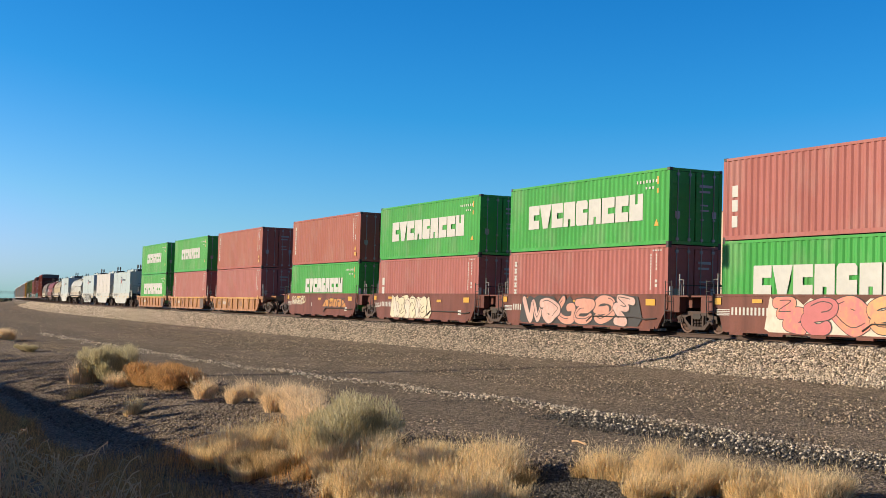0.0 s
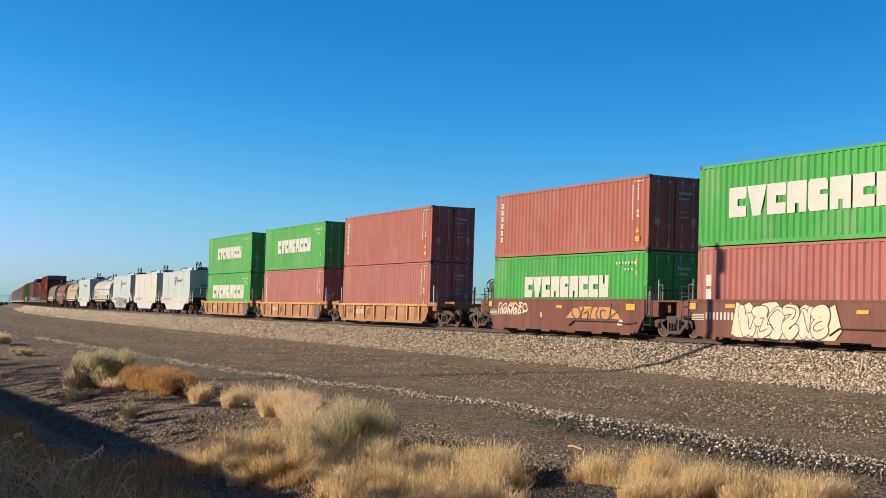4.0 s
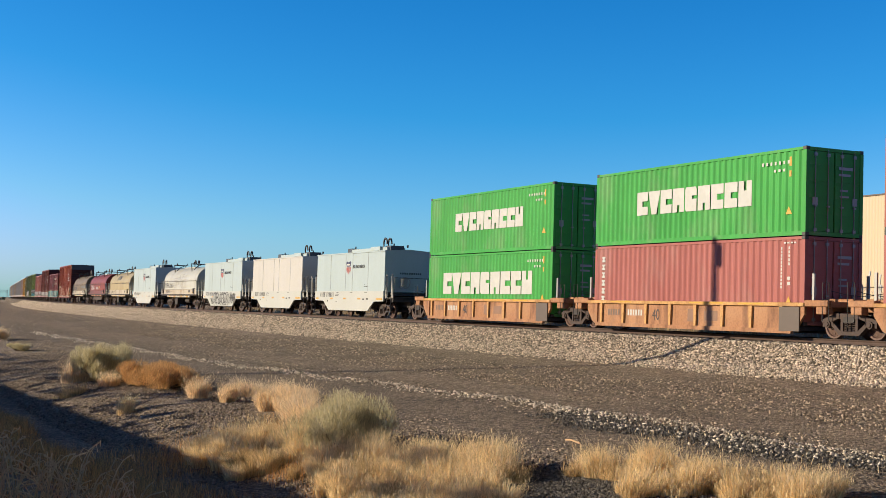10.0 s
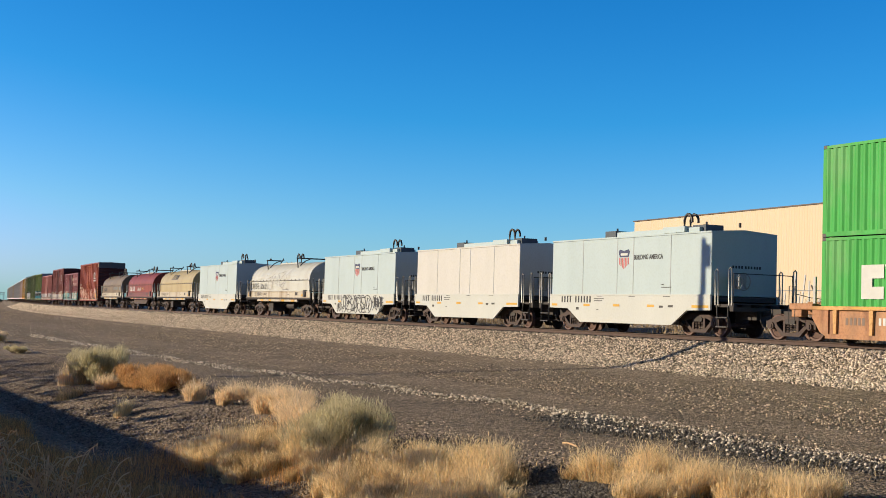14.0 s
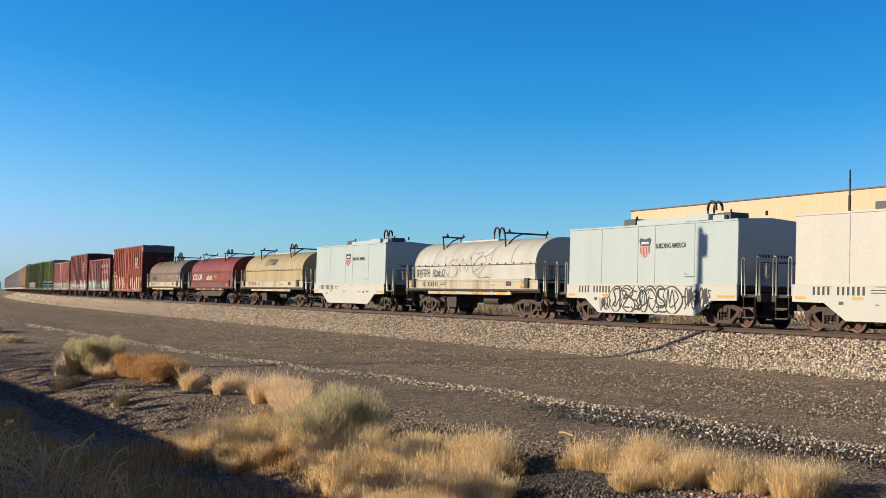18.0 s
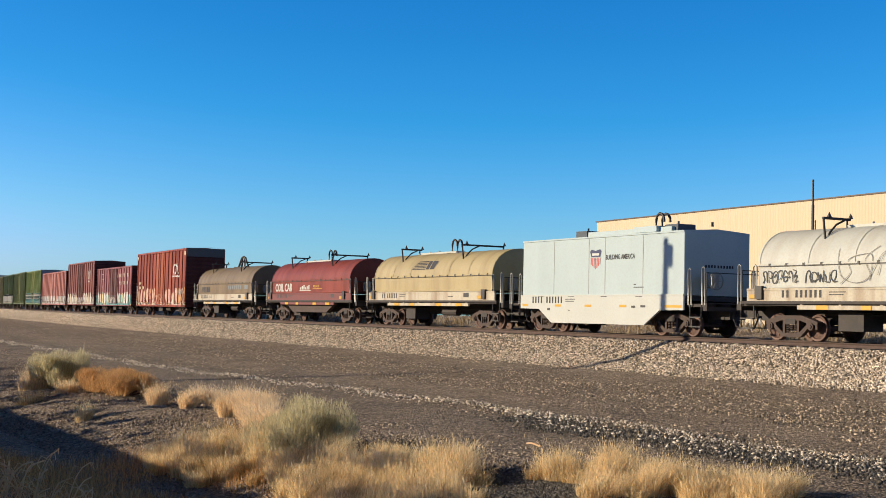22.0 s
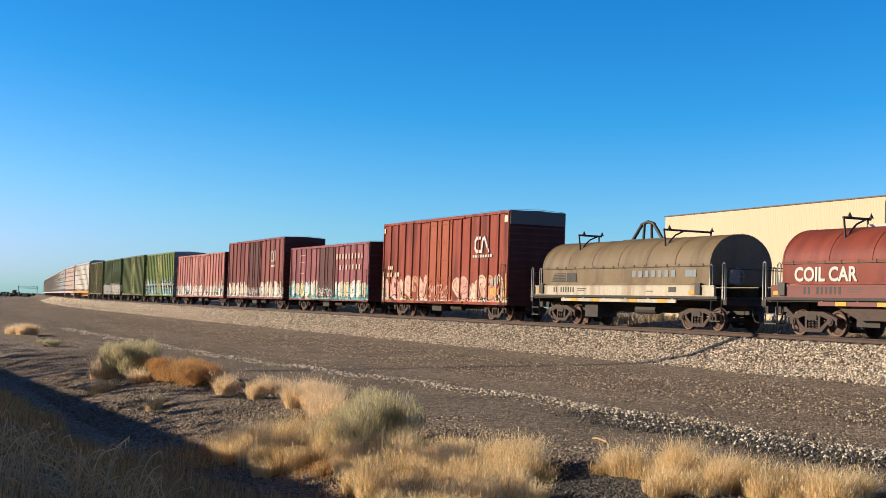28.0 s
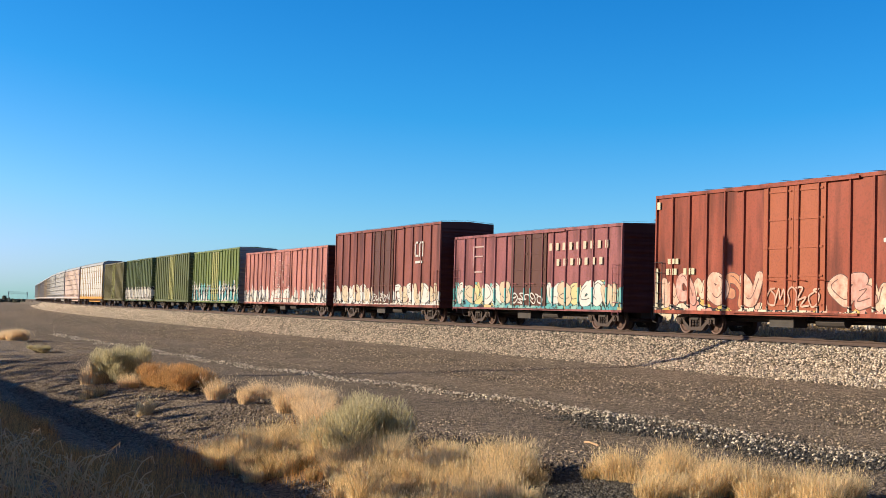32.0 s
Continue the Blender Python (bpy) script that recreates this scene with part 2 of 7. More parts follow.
def gravel(name, dark, light, cell, relief, rough=0.95, patch=0.4, lanes=()):
    """Loose stones: every cell has its own tone and stands proud of its joints."""
    m = bpy.data.materials.new(name)
    m.use_nodes = True
    n, link = m.node_tree.nodes, m.node_tree.links
    p = n["Principled BSDF"]
    co = n.new("ShaderNodeTexCoord")
    total = None
    tone = None
    for k, size in enumerate((cell, cell * 0.42)):
        v = n.new("ShaderNodeTexVoronoi")
        v.inputs["Scale"].default_value = 1 / size
        link.new(co.outputs["Object"], v.inputs["Vector"])
        s = n.new("ShaderNodeSeparateColor")
        link.new(v.outputs["Color"], s.inputs[0])
        if total is None:
            total, tone = v.outputs["Distance"], s.outputs["Red"]
        else:
            f = n.new("ShaderNodeMath")
            f.operation = "MULTIPLY_ADD"
            f.inputs[1].default_value = 0.5
            link.new(v.outputs["Distance"], f.inputs[0])
            link.new(total, f.inputs[2])
            total = f.outputs[0]
            g = n.new("ShaderNodeMath")
            g.operation = "MULTIPLY"
            link.new(tone, g.inputs[0])
            link.new(s.outputs["Green"], g.inputs[1])
            tone = g.outputs[0]
    big = n.new("ShaderNodeTexNoise")
    big.inputs["Scale"].default_value, big.inputs["Detail"].default_value = 0.5, 5
    link.new(co.outputs["Object"], big.inputs["Vector"])
    h = n.new("ShaderNodeMath")
    h.operation = "MULTIPLY_ADD"
    h.inputs[1].default_value = patch
    link.new(big.outputs["Fac"], h.inputs[0])
    link.new(tone, h.inputs[2])
    r = n.new("ShaderNodeMapRange")
    r.inputs["From Min"].default_value, r.inputs["From Max"].default_value = patch * 0.4, 1.0 + patch * 0.3
    link.new(h.outputs[0], r.inputs["Value"])
    mix = n.new("ShaderNodeMix")
    mix.data_type = "RGBA"
    mix.inputs["A"].default_value, mix.inputs["B"].default_value = (*scaled(dark), 1), (*scaled(light), 1)
    link.new(r.outputs[0], mix.inputs["Factor"])
    out = mix.outputs["Result"]
    if lanes:
        # dusty and worn lanes that follow the track: rows of (metres from the track, tone)
        far = n.new("ShaderNodeVectorMath")
        far.operation = "DISTANCE"
        far.inputs[1].default_value = (0, NEAR + 1 / BEND, 0)
        flat = n.new("ShaderNodeVectorMath")
        flat.operation = "MULTIPLY"
        flat.inputs[1].default_value = (1, 1, 0)
        link.new(co.outputs["Object"], flat.inputs[0])
        link.new(flat.outputs[0], far.inputs[0])
        wave = n.new("ShaderNodeMath")
        wave.operation = "MULTIPLY_ADD"
        wave.inputs[1].default_value = 2.2
        link.new(big.outputs["Fac"], wave.inputs[0])
        link.new(far.outputs["Value"], wave.inputs[2])
        span = n.new("ShaderNodeMapRange")
        span.inputs["From Min"].default_value, span.inputs["From Max"].default_value = 1 / BEND + 1.1, 1 / BEND + 31.1
        link.new(wave.outputs[0], span.inputs["Value"])
        ramp = n.new("ShaderNodeValToRGB")
        for k, (q, tone_level) in enumerate(lanes):
            e = ramp.color_ramp.elements[k] if k < 2 else ramp.color_ramp.elements.new(q / 30)
            e.position, e.color = q / 30, (tone_level, tone_level, tone_level, 1)
        link.new(span.outputs[0], ramp.inputs["Fac"])
        worn = n.new("ShaderNodeMix")
        worn.data_type, worn.blend_type = "RGBA", "MULTIPLY"
        worn.inputs["Factor"].default_value = 1.0
        link.new(out, worn.inputs["A"])
        link.new(ramp.outputs["Color"], worn.inputs["B"])
        out = worn.outputs["Result"]
    link.new(out, p.inputs["Base Color"])
    p.inputs["Roughness"].default_value = rough
    bp = n.new("ShaderNodeBump")
    bp.invert = True
    bp.inputs["Strength"].default_value, bp.inputs["Distance"].default_value = 1.0, relief
    link.new(total, bp.inputs["Height"])
    link.new(bp.outputs[0], p.inputs["Normal"])
    return m


def plain(name, colour, rough=0.6, metal=0.0):
    return material(name, [colour, tuple(c * 0.86 for c in colour), tuple(c * 0.7 for c in colour)], 2.0, rough, metal, 0.0, 30.0, 1.0, 0.25)


GREEN = streaked(streaked(painted("green_container_paint", (0.045, 0.35, 0.06), fade=1.35, wear=0.10, scale=0.6), tuple(c * 0.62 for c in (0.045, 0.35, 0.06)), 0.26, 6.0, 0.25), (0.55, 0.48, 0.42), 0.16, 1.0, 0.5, 0.5)
RED = streaked(streaked(painted("faded_red_container_paint", (0.41, 0.135, 0.118), fade=1.2, wear=0.10, scale=0.6), tuple(c * 0.62 for c in (0.40, 0.12, 0.10)), 0.26, 6.0, 0.25), (0.55, 0.48, 0.42), 0.16, 1.0, 0.5, 0.5)
BRICK = streaked(streaked(painted("brick_red_container_paint", (0.40, 0.12, 0.085), fade=1.15, wear=0.10, scale=0.6), tuple(c * 0.62 for c in (0.40, 0.12, 0.085)), 0.26, 6.0, 0.25), (0.55, 0.48, 0.42), 0.16, 1.0, 0.5, 0.5)
BROWN = streaked(painted("brown_wagon_paint", (0.18, 0.062, 0.045), fade=1.3, wear=0.25), (0.08, 0.04, 0.03), 0.5)
ORANGE = streaked(streaked(painted("orange_wagon_paint", (0.46, 0.225, 0.11), fade=1.15, wear=0.45), (0.16, 0.075, 0.045), 0.7, 2.5, 0.5), (0.60, 0.36, 0.20), 0.4, 0.8, 0.6)
AMBER = streaked(painted("yellow_orange_chord_paint", (0.70, 0.40, 0.15), fade=1.1, wear=0.45), (0.30, 0.14, 0.06), 0.6, 1.2, 1.0)
SOOT = material("sooty_steel", [(0.035, 0.03, 0.028), (0.06, 0.05, 0.045), (0.08, 0.05, 0.03)], 4, 0.7, 0.2, 0.001)
TRUCKSTEEL = material("rusty_cast_steel", [(0.058, 0.036, 0.029), (0.094, 0.057, 0.044), (0.03, 0.02, 0.015)], 5, 0.75, 0.1, 0.002, 30, 1, 0.5)
WHEEL = material("rusty_wheel_steel", [(0.105, 0.055, 0.040), (0.16, 0.088, 0.065), (0.05, 0.03, 0.025)], 4, 0.6, 0.3, 0.001, 20, 1, 0.5)
TREAD = material("polished_rail_steel", [(0.30, 0.27, 0.25), (0.22, 0.19, 0.17), (0.16, 0.10, 0.07)], 3, 0.38, 0.8)
RUSTRAIL = material("rusty_rail_side", [(0.085, 0.052, 0.040), (0.125, 0.078, 0.058), (0.05, 0.03, 0.025)], 3, 0.8, 0.1, 0.001)
WHITE = plain("white_stencil_paint", (0.66, 0.67, 0.63))
CREAMINK = plain("cream_spray_paint", (0.78, 0.70, 0.50))
BLACKINK = plain("black_stencil_paint", (0.025, 0.025, 0.028))
YELLOW = plain("yellow_reflector_tape", (0.75, 0.42, 0.04), 0.4)
REDINK = plain("red_shield_paint", (0.62, 0.10, 0.09))
BLUEINK = plain("navy_shield_paint", (0.03, 0.04, 0.12))
GREY = painted("pale_grey_hood_paint", (0.475, 0.575, 0.59), (0.30, 0.24, 0.18), 1.06, wear=0.12)
DIRTY = streaked(painted("dirty_cream_sill_paint", (0.58, 0.53, 0.42), (0.24, 0.13, 0.07), 1.1, wear=0.25), (0.26, 0.16, 0.09), 0.6)
PALE = painted("off_white_skirt_paint", (0.58, 0.60, 0.56), (0.30, 0.22, 0.15), 1.06, wear=0.15)
CREAM = painted("cream_hood_paint", (0.62, 0.61, 0.57), (0.30, 0.22, 0.15), 1.06, wear=0.15)
SILVER = streaked(painted("weathered_white_hood_paint", (0.57, 0.585, 0.535), (0.30, 0.22, 0.15), 1.08, wear=0.18), (0.40, 0.32, 0.24), 0.32)
TAN = streaked(painted("weathered_tan_hood_paint", (0.47, 0.39, 0.215), (0.26, 0.18, 0.10), 1.12, wear=0.18), (0.30, 0.22, 0.12), 0.45)
MAROON = streaked(painted("maroon_hood_paint", (0.25, 0.054, 0.034), (0.10, 0.035, 0.025), 1.3, wear=0.2), (0.10, 0.025, 0.02), 0.5)
DUN = streaked(painted("grey_brown_hood_paint", (0.23, 0.172, 0.10), (0.10, 0.06, 0.035), 1.2, wear=0.25), (0.12, 0.08, 0.05), 0.6)
STEEL = plain("galvanised_steel", (0.42, 0.42, 0.40), 0.5, 0.4)
DARKPIPE = plain("dark_grey_pipe", (0.07, 0.065, 0.06), 0.55, 0.3)
WOOD = material("weathered_pole_wood", [(0.13, 0.09, 0.06), (0.20, 0.15, 0.11), (0.07, 0.05, 0.035)], 3, 0.85, 0, 0.003, 25, 8, 0.5)

# ---- shaping helpers ----
MESH = {}
JOINED = {"data_bars", "number_bar", "stalk_clump", "marking_bar", "door_marking", "end_bars", "worn_patch", "pale_scrawl", "spray_lettering", "name_block", "pale_block"}


def box(bm, x0, x1, y0, y1, z0, z1):
    v = [bm.verts.new((x, y, z)) for x in (x0, x1) for y in (y0, y1) for z in (z0, z1)]
    for f in ((0, 1, 3, 2), (4, 6, 7, 5), (0, 4, 5, 1), (2, 3, 7, 6), (0, 2, 6, 4), (1, 5, 7, 3)):
        bm.faces.new([v[i] for i in f])


def prism(bm, outline, y0, y1):
    """An outline of (x, z) drawn out from y0 to y1."""
    a = [bm.verts.new((x, y0, z)) for x, z in outline]
    b = [bm.verts.new((x, y1, z)) for x, z in outline]
    n = len(outline)
    bm.faces.new(a)
    bm.faces.new(b[::-1])
    for i in range(n):
        bm.faces.new((a[i], b[i], b[(i + 1) % n], a[(i + 1) % n]))


def sheet(bm, outline, y):
    """A flat outline of (x, z) that faces the road, at depth y."""
    bm.faces.new([bm.verts.new((x, y, z)) for x, z in outline])


def tube(bm, points, r, n=8):
    """A pipe through the points."""
    rings = []
    for i, p in enumerate(points):
        p = Vector(p)
        d = (Vector(points[min(i + 1, len(points) - 1)]) - Vector(points[max(i - 1, 0)])).normalized()
        u = d.cross((0, 0, 1))
        u = u.normalized() if u.length > 0.05 else Vector((1, 0, 0))
        w = d.cross(u)
        rings.append([bm.verts.new(p + r * (math.cos(6.2832 * k / n) * u + math.sin(6.2832 * k / n) * w)) for k in range(n)])
    for a, b in zip(rings, rings[1:]):
        for k in range(n):
            bm.faces.new((a[k], a[(k + 1) % n], b[(k + 1) % n], b[k]))
    bm.faces.new(rings[0][::-1])
    bm.faces.new(rings[-1])


def lathe(bm, profile, y_sign=1, n=22):
    """Rings of (radius, y) about the y axis."""
    rings = [[bm.verts.new((r * math.cos(6.2832 * k / n), y, r * math.sin(6.2832 * k / n))) for k in range(n)] for r, y in profile]
    for a, b in zip(rings, rings[1:]):
        for k in range(n):
            bm.faces.new((a[k], a[(k + 1) % n], b[(k + 1) % n], b[k]))
    bm.faces.new(rings[0])
    bm.faces.new(rings[-1][::-1])


def finish(name, bm, mat, soft=0.0):
    bmesh.ops.recalc_face_normals(bm, faces=bm.faces)
    me = bpy.data.meshes.new(name)
    bm.to_mesh(me)
    bm.free()
    me.materials.append(mat)
    if soft:
        me.shade_smooth()
        me.set_sharp_from_angle(angle=radians(soft))
    return me


def part(name, bm, mat, parent, label="", soft=0.0, at=None):
    """A mesh of its own under a thing or a part."""
    ob = new(name, finish(name, bm, mat, soft))
    ob.parent = parent
    if at is not None:
        ob.matrix_basis = at
    if label:
        tagged(ob, label)
    if name in JOINED:
        tagged(ob, kind="stuff")
    return ob


def shared(name, key, make, mat, parent, at=None, label="", soft=0.0):
    """Like part, but alike pieces share one mesh."""
    if key not in MESH:
        bm = bmesh.new()
        make(bm)
        MESH[key] = finish(name, bm, mat, soft)
    ob = new(name, MESH[key])
    ob.parent = parent
    if at is not None:
        ob.matrix_basis = at
    if label:
        tagged(ob, label)
    if name in JOINED:
        tagged(ob, kind="stuff")
    return ob


def made(make, *args):
    bm = bmesh.new()
    make(bm, *args)
    return bm


def thing(name, label, category, group=""):
    return tagged(new(name), label, category, group)


def lettering(words, height, mat, parent, x, y, z, name="lettering", bold=0.0, wide=1.0):
    """Words that face the road, their lower left corner at (x, y, z) in the thing's space."""
    c = bpy.data.curves.new(name, "FONT")
    c.body, c.size, c.extrude, c.offset = words, height * 1.38, 0.002, bold
    c.resolution_u = 3
    o = bpy.data.objects.new(name, c)
    scene.collection.objects.link(o)
    me = bpy.data.meshes.new_from_object(o.evaluated_get(bpy.context.evaluated_depsgraph_get()))
    bpy.data.objects.remove(o)
    me.materials.clear()
    me.materials.append(mat)
    ob = new(name, me)
    ob.parent = parent
    ob.matrix_basis = pose(x, y, z, 90, 0, 0) @ Matrix.Diagonal((wide, 1, 1, 1))
    return ob


def mesh_of(name, v, tri, mat):
    """A mesh from arrays of corners and triangles."""
    me = bpy.data.meshes.new(name)
    me.vertices.add(len(v))
    me.vertices.foreach_set("co", np.asarray(v, np.float32).ravel())
    me.loops.add(len(tri) * 3)
    me.loops.foreach_set("vertex_index", np.asarray(tri, np.int32).ravel())
    me.polygons.add(len(tri))
    me.polygons.foreach_set("loop_start", np.arange(len(tri), dtype=np.int32) * 3)
    me.update(calc_edges=True)
    me.materials.append(mat)
    return me


# ---- ground ----
EARTH = gravel("dry_gravel_earth", (0.110, 0.080, 0.056), (0.78, 0.61, 0.44), 0.075, 0.05, lanes=((0.0, 1.0), (4.6, 1.0), (5.6, 1.0), (6.6, 0.80), (10.6, 0.79), (11.6, 0.94), (12.6, 0.90), (13.6, 0.74), (17.0, 0.78), (18.6, 0.95), (29.0, 0.95)))


def spaced(fine0, fine1, step, reach, grow=1.22):
    a = list(np.arange(fine0, fine1 + step / 2, step))
    d = step
    while a[-1] < reach:
        d *= grow
        a.append(a[-1] + d)
    d = step
    while a[0] > -reach:
        d *= grow
        a.insert(0, a[0] - d)
    return np.array(a)


def build_ground():
    gx, gy = spaced(-75, -5, 0.35, 4500, 1.12), spaced(-31, 4, 0.25, 4500)
    x, y = np.meshgrid(gx, gy, indexing="ij")
    bow = np.arcsin(np.clip(gx * BEND, math.sin(BEND * CURVE_END), math.sin(BEND * 250)))
    y = y + (NEAR + (1 - np.cos(bow)) / BEND + (gx - np.sin(bow) / BEND) * np.tan(bow))[:, None]
    z = ground_height(x, y)
    q, s = across(x, y)
    near = np.clip(1 - np.hypot(x + 30, y - 10) / 120, 0, 1)
    lumps = np.array([[noise.noise((a * 0.45, b * 0.45, 0)) * 0.5 + noise.noise((a * 1.7, b * 1.7, 3)) * 0.28 for b in row] if -140 < a < 60 else [0.0] * len(row) for a, row in zip(gx, y)])
    rough = np.where(q > 18.5, 0.085, np.where(q > 3.6, 0.035, 0.0))
    z = z + lumps * rough * near
    # wheel ruts along the service road
    for rut in (6.2, 7.9, 10.2, 11.9):
        z = z - 0.035 * np.exp(-((q - rut) / 0.28) ** 2) * near
    n, m = x.shape
    v = np.stack([x, y, z], -1).reshape(-1, 3)
    i = np.arange(n * m).reshape(n, m)
    a, b, c, d = i[:-1, :-1].ravel(), i[1:, :-1].ravel(), i[1:, 1:].ravel(), i[:-1, 1:].ravel()
    tri = np.concatenate([np.stack([a, b, c], 1), np.stack([a, c, d], 1)])
    me = mesh_of("ground", v, tri, EARTH)
    me.shade_smooth()
    return tagged(new("ground", me), "dry grey-brown desert gravel ground beside the railway", "ground", kind="structure")


build_ground()

STONE = material("crushed_ballast_stone", [(0.60, 0.485, 0.37), (0.86, 0.735, 0.59), (0.24, 0.185, 0.14)], 6, 0.9, 0, 0.004, 30, 1, 0.35, island=0.68)
BED = gravel("packed_ballast", (0.06, 0.045, 0.033), (0.74, 0.61, 0.46), 0.085, 0.1)


def sweep(profile, s_values):
    """A strip of (q, z) carried along the track."""
    v = [on_track(s, q, z) for s in s_values for q, z in profile]
    n = len(profile)
    tri = []
    for i in range(len(s_values) - 1):
        for k in range(n - 1):
            a = i * n + k
            tri += [(a, a + n, a + n + 1), (a, a + n + 1, a + 1)]
    return np.array([tuple(p) for p in v]), np.array(tri)


LINE = [s for s in range(-800, 261, 4)]
v, tri = sweep([(4.3, -1.16), (3.9, -1.05), (2.7, -0.76), (1.8, -0.34), (1.42, -0.15), (0.8, -0.11), (-0.8, -0.11), (-1.42, -0.15), (-1.8, -0.34), (-2.7, -0.8), (-4.2, -1.2)], LINE)
ballast = tagged(new("ballast", mesh_of("ballast", v, tri, BED)), "pale crushed-stone ballast bed under the rails", "ballast", kind="structure")
ballast.data.shade_smooth()


def stones(name, x, y, z, size, mat, label, squash=0.75):
    """Broken stones, one angular piece a place, in one mesh."""
    n = len(x)
    rng = np.random.default_rng(len(name))
    base = np.array([(1, 0, 0), (-1, 0, 0), (0, 1, 0), (0, -1, 0), (0, 0, 1), (0, 0, -1)], float)
    face = np.array([(0, 2, 4), (2, 1, 4), (1, 3, 4), (3, 0, 4), (2, 0, 5), (1, 2, 5), (3, 1, 5), (0, 3, 5)])
    p = base[None] * rng.uniform(0.6, 1.25, (n, 6, 1)) + rng.normal(0, 0.16, (n, 6, 3))
    a, b = rng.uniform(0, 6.28, n), rng.uniform(-0.7, 0.7, n)
    ca, sa, cb, sb = np.cos(a), np.sin(a), np.cos(b), np.sin(b)
    px, py, pz = p[..., 0], p[..., 1], p[..., 2] * squash
    px, pz = px * cb[:, None] + pz * sb[:, None], -px * sb[:, None] + pz * cb[:, None]
    px, py = px * ca[:, None] - py * sa[:, None], px * sa[:, None] + py * ca[:, None]
    size = np.asarray(size)[:, None]
    v = np.stack([px * size + np.asarray(x)[:, None], py * size + np.asarray(y)[:, None], pz * size + np.asarray(z)[:, None]], -1).reshape(-1, 3)
    tri = (face[None] + 6 * np.arange(n)[:, None, None]).reshape(-1, 3)
    return tagged(new(name, mesh_of(name, v, tri, mat)), label, "gravel", kind="stuff")


def scatter_ballast():
    rng = np.random.default_rng(4)
    n = 95000
    s = -19 - 330 * rng.uniform(0, 1, n) ** 2.3
    q = rng.uniform(1.0, 4.25, n)
    z = np.interp(q, [0.8, 1.42, 1.8, 2.7, 3.9, 4.3], [-0.11, -0.15, -0.34, -0.76, -1.05, -1.12])
    a, r, rest = BEND * np.maximum(s, CURVE_END), 1 / BEND + q, np.minimum(0, s - CURVE_END)
    keep = (q < 3.9) | (rng.uniform(0, 1, n) < 0.45)
    x, y = r * np.sin(a) + rest * np.cos(a), NEAR + 1 / BEND - r * np.cos(a) + rest * np.sin(a)
    size = rng.uniform(0.025, 0.064, n) * (1 + np.clip((-s - 50) / 110, 0, 1.8))
    stones("ballast_stones", x[keep], y[keep], (z + rng.uniform(-0.01, 0.025, n))[keep], size[keep], STONE, "loose angular pale tan ballast stones beside the rails")


scatter_ballast()


def build_track():
    track = thing("railway_track", "single railway track with rust-brown steel rails on sleepers", "track")
    tagged(track, kind="structure")
    for q0 in (0.7535, -0.7535):
        prof = [(0.07, -0.145), (0.07, -0.13), (0.012, -0.105), (0.012, -0.045), (0.036, -0.035), (0.036, -0.004), (-0.036, -0.004), (-0.036, -0.035), (-0.012, -0.045), (-0.012, -0.105), (-0.07, -0.13), (-0.07, -0.145)]
        v, tri = sweep([(q0 + a, RAIL_TOP + b) for a, b in prof], LINE)
        ob = new("rail", mesh_of("rail", v, tri, RUSTRAIL))
        ob.parent = track
        v, tri = sweep([(q0 + 0.033, RAIL_TOP - 0.006), (q0 + 0.026, RAIL_TOP), (q0 - 0.026, RAIL_TOP), (q0 - 0.033, RAIL_TOP - 0.006)], LINE)
        top = new("rail_head", mesh_of("rail_head", v, tri, TREAD))
        top.parent = ob
        tagged(top, "rail head polished bright by wheels")
    tie = material("dark_timber_sleeper", [(0.10, 0.075, 0.06), (0.16, 0.13, 0.11), (0.05, 0.04, 0.035)], 4, 0.9, 0, 0.003)

    def sleeper(bm):
        box(bm, -0.11, 0.11, -1.3, 1.3, -0.26, -0.07)
        bmesh.ops.bevel(bm, geom=bm.edges[:], offset=0.012, segments=1, affect="EDGES")
    for k in range(230):
        s = -18 - 0.55 * k
        shared("sleeper", "sleeper", sleeper, tie, track, train_pose(s) @ pose(random.uniform(-0.03, 0.03), 0, -RAIL_TOP + 0.0, 0, 0, random.uniform(-1, 1)))


build_track()

# ---- the train: running gear ----
WHEELS = []
MOVING = []


def wheelset_shape(r):
    def make(bm):
        for sign in (1, -1):
            lathe(bm, [(0.10, sign * 0.86), (0.115, sign * 0.845), (0.13, sign * 0.80), (r - 0.10, sign * 0.775), (r - 0.07, sign * 0.81), (r - 0.012, sign * 0.815), (r, sign * 0.80), (r + 0.003, sign * 0.72), (r + 0.028, sign * 0.705), (r + 0.02, sign * 0.685), (r - 0.07, sign * 0.685), (r - 0.1, sign * 0.72), (0.14, sign * 0.74), (0.1, sign * 0.66)])
            for k in range(3):
                a = 2.0944 * k
                tube(bm, [(0.24 * math.cos(a), sign * 0.775, 0.24 * math.sin(a)), (0.24 * math.cos(a), sign * 0.80, 0.24 * math.sin(a))], 0.035, 6)
        tube(bm, [(0, -1.1, 0), (0, 1.1, 0)], 0.075, 10)
    return make


